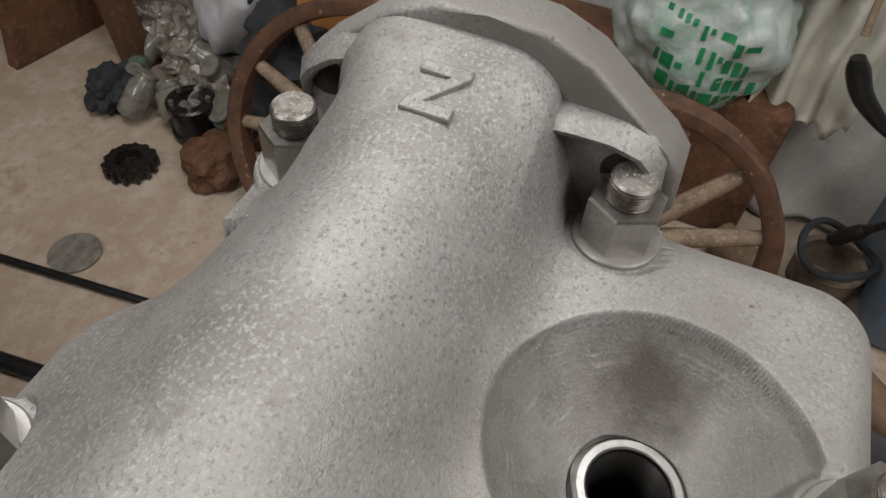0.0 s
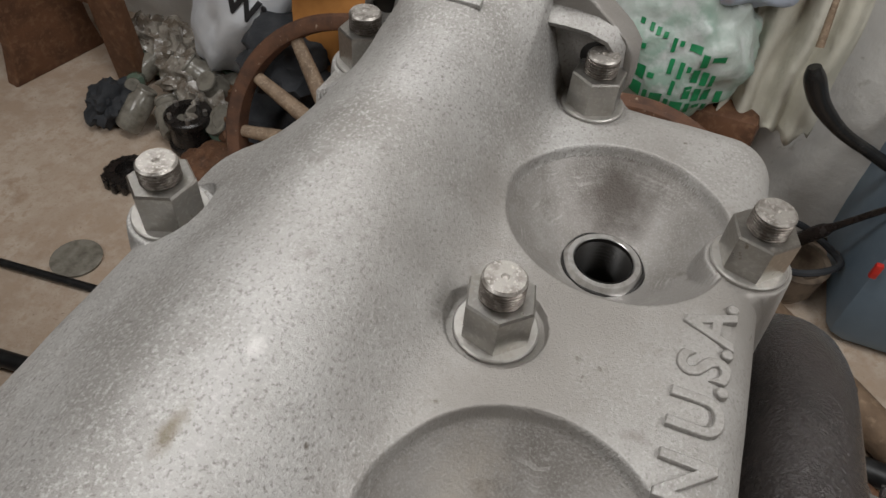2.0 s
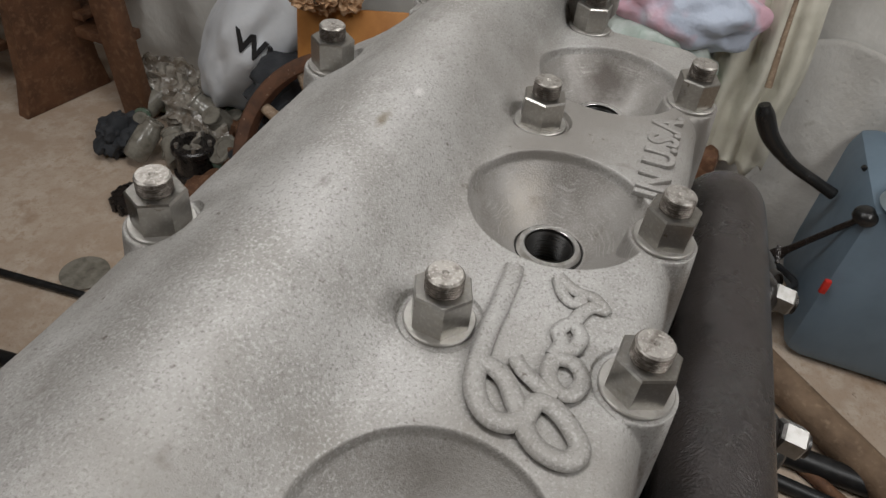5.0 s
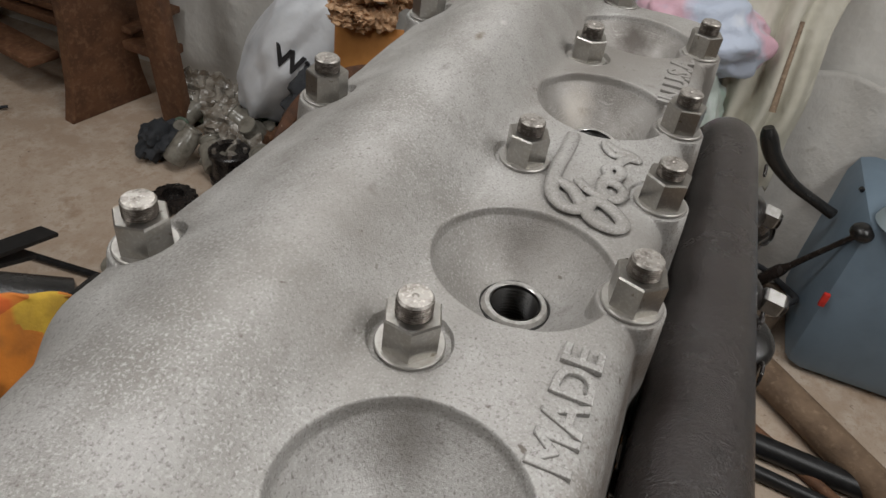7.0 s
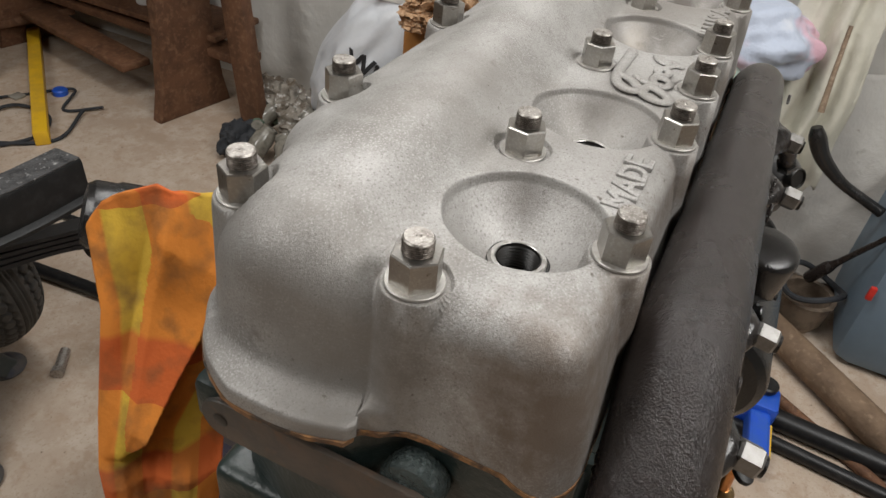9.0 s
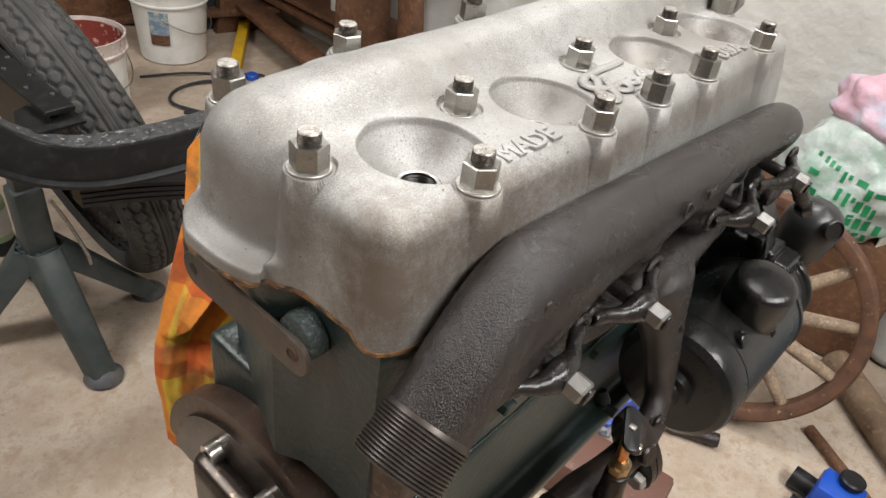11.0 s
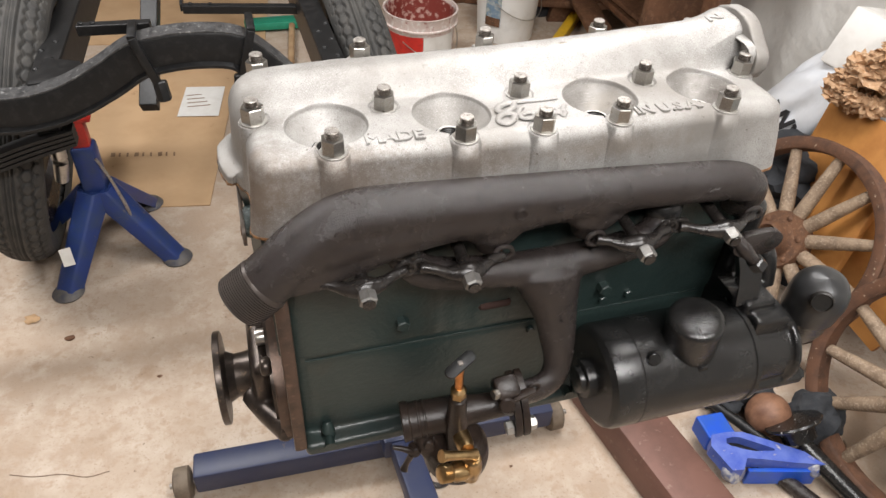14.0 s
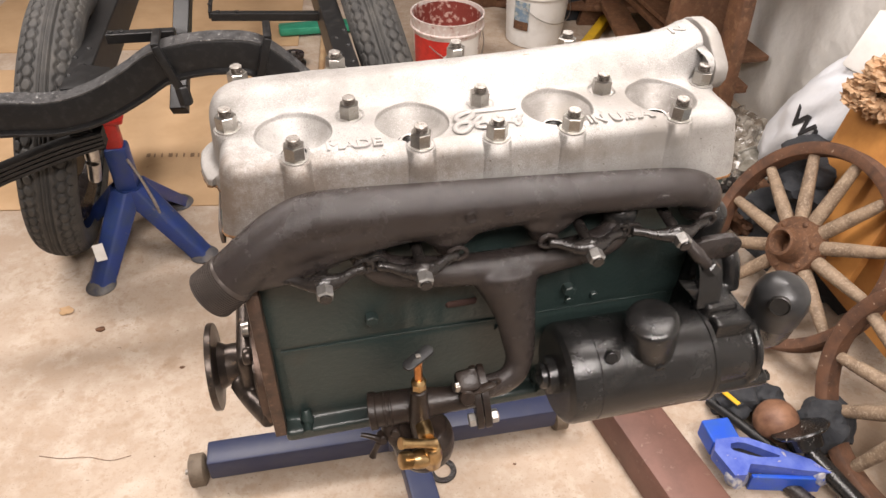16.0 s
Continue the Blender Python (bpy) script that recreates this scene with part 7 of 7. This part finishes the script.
def printed_bar(y0, y1, z0, z1, n=5):
    """A printed bar that follows the bag's skin."""
    bm = bmesh.new()
    grid = []
    for i in range(n + 1):
        col = []
        for j in range(3):
            y, z = y0 + (y1 - y0) * i / n, z0 + (z1 - z0) * j / 2
            place = skin.ray_cast(Vector((1.2, y, z)), Vector((1, 0, 0)))[0]
            col.append(bm.verts.new(((place.x if place else 1.62) - 0.0025, y, z)))
        grid.append(col)
    for i in range(n):
        for j in range(2):
            bm.faces.new((grid[i][j], grid[i + 1][j], grid[i + 1][j + 1], grid[i][j + 1]))
    return bm


random.seed(3)
for row in range(4):
    y = 0.10
    while y > -0.085:
        w = random.choice((0.008, 0.009, 0.013, 0.024))
        z = 0.535 - 0.040 * row + 0.25 * y
        if random.random() < 0.85:
            part("print_bar", printed_bar(y, y - w, z + random.uniform(-0.002, 0.002), z - random.choice((0.030, 0.031, 0.031, 0.012)), 3), GREEN_PRINT, bag2, "green printed bar")
        y -= w + random.choice((0.005, 0.006, 0.012))
solo("lilac_bag", lump(bmesh.new(), (1.70, -0.022, 0.66), (0.12, 0.160, 0.10), 0.20, 1.8, 5, 2.5, None, 2), LILAC, "pale blue and pink plastic bag on the heap", "plastic bag")
solo("sack_stand", block(bmesh.new(), (1.62, -0.20, 0.0), (1.86, 0.42, 0.36), 0.02), BROWN_WOOD, "dark wooden box under the bags by the wall", "box")
solo("white_carton", block(bmesh.new(), (1.60, 0.78, 0.52), (1.84, 1.02, 0.68), 0.006, Euler((radians(8), radians(14), radians(24))).to_matrix().to_4x4()), WHITE_PLASTIC, "open white carton lying on the bags", "carton")
random.seed(11)
root = thing("insulation_heap", (1.48, 0.74, 0.40), "crumbled tan fibre insulation on top of the heap", "insulation")
for k in range(60):
    up = random.uniform(-1, 1)
    c = (1.50 + random.uniform(-0.05, 0.09), 0.742 - 0.02 * up + random.uniform(-0.062, 0.065), 0.632 + 0.092 * up)
    part("clump", lump(bmesh.new(), c, (random.uniform(0.015, 0.04), random.uniform(0.015, 0.045), random.uniform(0.010, 0.028)), 0.75, 2.6, 3, k * 2.7), FOAM, root)
solo("plywood_panel", block(bmesh.new(), (1.435, 0.50, 0.18), (1.455, 0.82, 0.56), 0.003, Euler((radians(-14), radians(18), radians(-12))).to_matrix().to_4x4()), PLY, "orange-brown plywood panel leaning behind the wheel", "panel")
solo("plywood_panel", block(bmesh.new(), (1.47, 0.30, 0.10), (1.49, 0.62, 0.50), 0.003, Euler((radians(10), radians(16), radians(8))).to_matrix().to_4x4()), PLY, "orange-brown plywood panel leaning in the heap", "panel")

FILM = material("crumpled_clear_film", (0.30, 0.275, 0.235), 0.22, 0.0, [((0.13, 0.105, 0.08), 20, 0.42, 0.60, 5), ((0.50, 0.48, 0.45), 50, 0.58, 0.70, 4)], [(30, 0.6, 0.01), (90, 0.3, 0.003)], 0.06, 0.7)
for k, c in enumerate(((1.489, 1.132, 0.05), (1.582, 1.238, 0.06), (1.683, 1.353, 0.07), (1.663, 1.441, 0.08), (1.633, 1.207, 0.05))):
    solo("plastic_film", lump(bmesh.new(), c, (0.07, 0.085, 0.065), 0.55, 2.4, 4, 3.3 * k + 1.0, 0.0, 3), FILM, "crumpled clear plastic film lying in the heap", "plastic film", "films in the heap")

# canvas, tools and canister by the wall
def drape(name, x, y0, y1, z0, z1, mat, label, lean=0.1, seed=0.0):
    bm = bmesh.new()
    n, k = 40, 40
    g = [[bm.verts.new((x - lean * (1 - j / k) + 0.035 * noise.noise(Vector((i * 0.16, j * 0.05, seed))) + 0.012 * math.sin(i * 0.55 + seed), y0 + (y1 - y0) * i / n + 0.02 * noise.noise(Vector((j * 0.1, 3, seed))),
                        z0 + (z1 - z0) * j / k + (0.03 * noise.noise(Vector((i * 0.2, 7, seed))) if j == 0 else 0))) for j in range(k + 1)] for i in range(n + 1)]
    for i in range(n):
        for j in range(k):
            bm.faces.new((g[i][j], g[i + 1][j], g[i + 1][j + 1], g[i][j + 1]))
    ob = solo(name, bm, mat, label, "cloth", sharp=0)
    s = ob.modifiers.new("thickness", "SOLIDIFY")
    s.thickness = 0.004
    return ob


drape("pale_canvas", 1.78, -0.30, -0.10, 0.33, 0.95, PALE_CLOTH, "pale yellowish canvas hanging on the wall", 0.12, 1.0)
drape("grey_canvas", 1.84, -0.72, 0.10, 0.02, 0.60, material("grey_canvas_cloth", (0.52, 0.505, 0.475), 0.9, 0, [((0.42, 0.40, 0.37), 6, 0.4, 0.7, 6), ((0.30, 0.275, 0.24), 28, 0.62, 0.76, 6)], [(30, 0.4, 0.01), (120, 0.3, 0.003)]), "grey canvas sheet hanging before the wall", 0.10, 5.0)
tool = thing("hand_scythe", (1.60, -0.34, 0.34), "black-handled tool leaning against the wall", "hand tool")
part("handle", pipe(bmesh.new(), [(1.612, -0.236, 0.520, 0.013), (1.612, -0.248, 0.495, 0.021), (1.611, -0.280, 0.448, 0.019), (1.610, -0.340, 0.402, 0.014), (1.610, -0.405, 0.374, 0.013), (1.610, -0.455, 0.354, 0.014)], 14, 6), BLACK, tool)
part("tang", pipe(bmesh.new(), [(1.632, -0.232, 0.55, 0.008), (1.66, -0.225, 0.64, 0.006), (1.70, -0.22, 0.74, 0.005)], 10, 5), OLD_WOOD, tool)
solo("bent_hook", pipe(bmesh.new(), [(1.60, -0.475, 0.445, 0.006), (1.60, -0.505, 0.42, 0.007), (1.60, -0.515, 0.37, 0.006), (1.60, -0.512, 0.32, 0.006)], 8, 5), BLACK, "bent black wire hook on the wall", "hook")
FOOT_DUST = material("dusty_brown_plastic", (0.24, 0.185, 0.135), 0.75, 0.0, [((0.12, 0.09, 0.065), 25, 0.42, 0.65, 5)])
pump = thing("long_rod", (1.45, -0.40, 0.2), "thin dark lever rod with a round knob", "lever")
part("rod", pipe(bmesh.new(), [(1.585, -0.375, 0.125, 0.016), (1.558, -0.398, 0.190, 0.016), (1.545, -0.410, 0.220, 0.009), (1.498, -0.446, 0.320, 0.007), (1.45, -0.478, 0.414, 0.007)], 10, 5), IRON_GREY, pump)
part("knob", lump(bmesh.new(), (1.448, -0.480, 0.420), (0.026, 0.026, 0.021), 0.05, 2, 3, 0), BLACK, pump)
part("pot", lathe(bmesh.new(), (1.548, -0.385, 0.002), (1.540, -0.380, 1), [(0.05, 0), (0.066, 0.03), (0.070, 0.09), (0.074, 0.10), (0.060, 0.10), (0.055, 0.02), (0.0, 0.02)], 32, close=False), FOOT_DUST, pump, "dusty brown open pot")
ring = [(1.545 + 0.075 * math.cos(a), -0.385 + 0.075 * math.sin(a), 0.135 + 0.015 * math.sin(a * 2), 0.008) for a in (2 * math.pi * k / 24 for k in range(25))]
part("hose_loop", pipe(bmesh.new(), ring, 8, 2), DARK_CLOTH, pump, "dark hose loop")
can = thing("plastic_canister", (1.60, -0.66, 0), "large grey-blue plastic canister stained with rust", "canister")
part("body", block(bmesh.new(), (1.42, -0.98, 0.002), (1.80, -0.47, 0.46), 0.05), JUG, can)
part("shoulder", lathe(bmesh.new(), (1.46, -0.56, 0.455), (1.46, -0.56, 1), [(0.07, 0), (0.06, 0.03), (0.035, 0.045), (0.032, 0.07), (0, 0.07)], 28, close=False), material("clear_cap", (0.36, 0.44, 0.48), 0.3), can, "translucent screw cap")
part("red_tag", block(bmesh.new(), (1.412, -0.485, 0.225), (1.424, -0.470, 0.262), 0.003), RED, can, "red plastic tag")
POLE = material("bark_brown_pole", (0.20, 0.135, 0.085), 0.8, 0.0, [((0.12, 0.078, 0.048), 18, 0.4, 0.7, 6), ((0.28, 0.20, 0.13), 60, 0.55, 0.75, 5)], [(90, 0.5, 0.004)])
for a, b, r, mat, what in (((1.58, -0.165, 0.042), (1.00, -0.79, 0.042), 0.040, POLE, "round bark-brown timber pole"), ((1.136, -0.22, 0.026), (1.100, -0.86, 0.026), 0.025, FRAME_BLACK, "black steel tube"), ((1.075, -0.24, 0.017), (1.020, -0.80, 0.017), 0.016, FRAME_BLACK, "thin black steel bar"), ((1.32, -0.20, 0.014), (0.98, -0.72, 0.014), 0.013, RUST, "rusty steel bar"),
                           ((0.912, 0.86, 0.012), (0.845, 1.56, 0.012), 0.009, FRAME_BLACK, "long black steel rod"), ((0.700, 0.88, 0.018), (0.632, 1.56, 0.018), 0.017, FRAME_BLACK, "long black steel rod")):
    solo("timber_pole" if mat is POLE else "steel_rod", rod(bmesh.new(), a, b, r, seg=16), mat, what + " lying on the concrete floor", "pole" if mat is POLE else "rod", "" if mat is POLE else "rods on the floor")
gear = thing("old_gear", (1.222, 1.18, 0), "dark greasy gear lying on the concrete", "gear")
bm = bmesh.new()
lathe(bm, (1.222, 1.18, 0.002), (1.222, 1.18, 1), [(0.05, 0), (0.058, 0.01), (0.056, 0.03), (0.03, 0.034), (0.028, 0.012), (0.0, 0.012)], 28, close=False)
part("body", bm, BLACK_OILY, gear)
for k in range(14):
    a = 2 * math.pi * k / 14
    part("tooth", block(bmesh.new(), (1.222 + 0.058 * math.cos(a) - 0.006, 1.18 + 0.058 * math.sin(a) - 0.006, 0.004), (1.222 + 0.058 * math.cos(a) + 0.006, 1.18 + 0.058 * math.sin(a) + 0.006, 0.028), 0.001), BLACK_OILY, gear)
solo("dark_casting", lump(bmesh.new(), (1.30, 0.99, 0.04), (0.085, 0.07, 0.06), 0.3, 1.6, 4, 5.0, 0.0), RUST, "brown rusty metal casting on the floor", "casting")
drum = thing("engine_drum", (1.40, 1.115, 0), "dark greasy cast drum standing in the heap", "casting")
part("body", lathe(bmesh.new(), (1.40, 1.115, 0.002), (1.385, 1.10, 1), [(0.056, 0), (0.062, 0.006), (0.062, 0.020), (0.054, 0.026), (0.054, 0.085), (0.060, 0.090), (0.060, 0.104), (0.054, 0.108), (0.034, 0.108), (0.030, 0.07), (0.0, 0.07)], 40, close=False), BLACK_OILY, drum, sharp=30)
for k in range(5):
    a = 2 * math.pi * k / 5
    part("stud", rod(bmesh.new(), (1.396 + 0.045 * math.cos(a), 1.111 + 0.045 * math.sin(a), 0.10), (1.395 + 0.045 * math.cos(a), 1.110 + 0.045 * math.sin(a), 0.124), 0.006, seg=10), STUD, drum)
solo("clear_lid", lathe(bmesh.new(), (0.955, 1.118, 0.001), (0.955, 1.118, 1), [(0.055, 0), (0.056, 0.006), (0.050, 0.008), (0, 0.007)], 28, close=False), GLASS_DULL, "flat clear plastic lid on the concrete", "lid")

# steel beam, blue jack and axle parts by the wheels
solo("rusty_beam", bar(bmesh.new(), (0.705, 0.52, 0.053), (0.795, -0.06, 0.053), 0.125, 0.105, 0.012), material("red_oxide_beam", (0.17, 0.085, 0.065), 0.55, 0.2, [((0.11, 0.055, 0.042), 10, 0.4, 0.7, 5), ((0.26, 0.17, 0.13), 40, 0.6, 0.75, 5)], [(120, 0.3, 0.001)]), "red-brown square steel beam lying on the concrete", "beam")
SCUFFED = material("scuffed_blue_steel", (0.20, 0.22, 0.34), 0.5, 0.2, [((0.50, 0.49, 0.48), 60, 0.46, 0.58, 6)])
CHIPPED = material("chipped_black_paint", (0.0115, 0.0112, 0.011), 0.25, 0.0, [((0.42, 0.40, 0.37), 110, 0.63, 0.67, 5)], [(300, 0.3, 0.001)])
jack = thing("trolley_jack", (0.97, 0.22, 0), "bright blue scuffed trolley jack frame", "trolley jack")
part("arm", bar(bmesh.new(), (0.914, 0.266, 0.060), (0.910, 0.203, 0.063), 0.066, 0.048, 0.004), BRIGHT_BLUE, jack, "bright blue box arm", smooth=False)
outer = [(0.868, 0.188), (0.884, 0.212), (0.925, 0.210), (0.957, 0.202), (1.020, 0.158), (1.092, 0.106), (1.092, 0.086), (1.030, 0.106), (0.962, 0.132), (0.930, 0.142), (0.908, 0.120), (0.882, 0.124)]
inner = [(0.906, 0.186), (0.912, 0.196), (0.928, 0.196), (0.944, 0.191), (0.972, 0.171), (1.004, 0.147), (1.001, 0.143), (0.980, 0.148), (0.957, 0.153), (0.936, 0.163), (0.922, 0.172), (0.912, 0.178)]
bm = bmesh.new()
rings = [[bm.verts.new((x, y, z - 0.06 * (0.212 - y))) for x, y in line] for line, z in ((outer, 0.056), (outer, 0.086), (outer, 0.089), (inner, 0.089), (inner, 0.056))]
for r0, r1 in zip(rings, rings[1:] + rings[:1]):
    for k in range(12):
        bm.faces.new((r0[k], r0[(k + 1) % 12], r1[(k + 1) % 12], r1[k]))
bmesh.ops.recalc_face_normals(bm, faces=bm.faces)
part("lift_arm", bm, FADED_BLUE, jack, "scuffed lilac-blue arm with an open slot", smooth=False)
# black plate added inside the slot to stand for its shade
bm = bmesh.new()
low, top = ([bm.verts.new((x, y, z - 0.06 * (0.212 - y))) for x, y in inner] for z in (0.058, 0.066))
bm.faces.new(low[::-1])
bm.faces.new(top)
for k in range(12):
    bm.faces.new((low[k], low[(k + 1) % 12], top[(k + 1) % 12], top[k]))
part("slot_floor", bm, FRAME_BLACK, jack, "black plate added as the slot's shade", smooth=False)
part("web_plate", bar(bmesh.new(), (0.935, 0.128, 0.034), (1.082, 0.086, 0.040), 0.010, 0.050, 0.002), BRIGHT_BLUE, jack, "bright blue web under the arm", smooth=False)
for x, y, z, r in ((0.905, 0.126, 0.052, 0.026), (1.086, 0.090, 0.054, 0.022)):
    part("roller", lathe(bmesh.new(), (x - 0.008, y + 0.02, z), (x + 0.012, y - 0.06, z + 0.03), [(0.0, -0.002), (r * 0.9, 0), (r, 0.004), (r * 0.95, 0.024), (r * 0.8, 0.027), (0.0, 0.028)], 28, close=False), SCUFFED, jack, "scuffed blue roller end")
part("handle_tube", rod(bmesh.new(), (0.955, 0.345, 0.04), (1.035, 0.160, 0.05), 0.012, seg=14), FRAME_BLACK, jack, "dark handle tube")
axle = thing("rear_axle_part", (1.12, 0.20, 0), "black axle tube with brown ball and flange", "axle")
part("ball", lump(bmesh.new(), (1.056, 0.236, 0.075), (0.050, 0.050, 0.050), 0.02, 2, 4, 0), BALL_BROWN, axle, "rust-brown steel ball")
part("flange", lathe(bmesh.new(), (1.070, 0.184, 0.110), (1.084, 0.134, 0.064), [(0.030, -0.006), (0.060, -0.004), (0.063, 0.0), (0.060, 0.005), (0.040, 0.010), (0.037, 0.040), (0.026, 0.045)], 40), CHIPPED, axle, "chipped gloss black flange")
part("tube", rod(bmesh.new(), (1.078, 0.145, 0.080), (1.150, -0.02, 0.030), 0.020, seg=20), BLACK, axle, "gloss black axle tube")
part("second_tube", rod(bmesh.new(), (1.00, 0.16, 0.020), (1.10, -0.06, 0.020), 0.017, seg=20), IRON_GREY, axle, "dull grey tube")
for c, s, sd in (((1.168, 0.208, 0.064), (0.070, 0.058, 0.064), 2.0), ((1.02, 0.340, 0.045), (0.065, 0.055, 0.045), 5.0), ((1.09, 0.315, 0.04), (0.045, 0.04, 0.04), 7.0)):
    solo("dark_rag", lump(bmesh.new(), c, s, 0.30, 1.8, 4, sd, 0.0, 2), DARK_CLOTH, "crumpled dark rag lying by the axle", "rag", "dark rags by the axle")
solo("yellow_strap", bar(bmesh.new(), (0.968, 0.345, 0.085), (0.985, 0.285, 0.092), 0.012, 0.004, 0.001), YELLOW, "narrow bright yellow strap end", "strap")

# second blue jack lying out past the beam
low_jack = thing("bottle_jack", (1.05, -0.32, 0), "bright blue jack with a yellow label on the floor", "jack")
part("body", block(bmesh.new(), (1.080, -0.355, 0.0), (1.160, -0.265, 0.090), 0.012), BRIGHT_BLUE, low_jack, "bright blue jack body")
part("arm", bar(bmesh.new(), (0.955, -0.334, 0.030), (1.085, -0.318, 0.055), 0.046, 0.050, 0.008), BRIGHT_BLUE, low_jack, "bright blue arm", smooth=False)
part("label_plate", bar(bmesh.new(), (0.985, -0.3565, 0.032), (1.065, -0.3465, 0.050), 0.004, 0.030, 0.0), YELLOW, low_jack, "yellow label")
part("saddle", lathe(bmesh.new(), (1.140, -0.317, 0.093), (1.140, -0.317, 1), [(0.024, 0), (0.026, 0.004), (0.026, 0.014), (0.022, 0.017), (0.0, 0.015)], 28, close=False), FRAME_BLACK, low_jack, "black saddle")
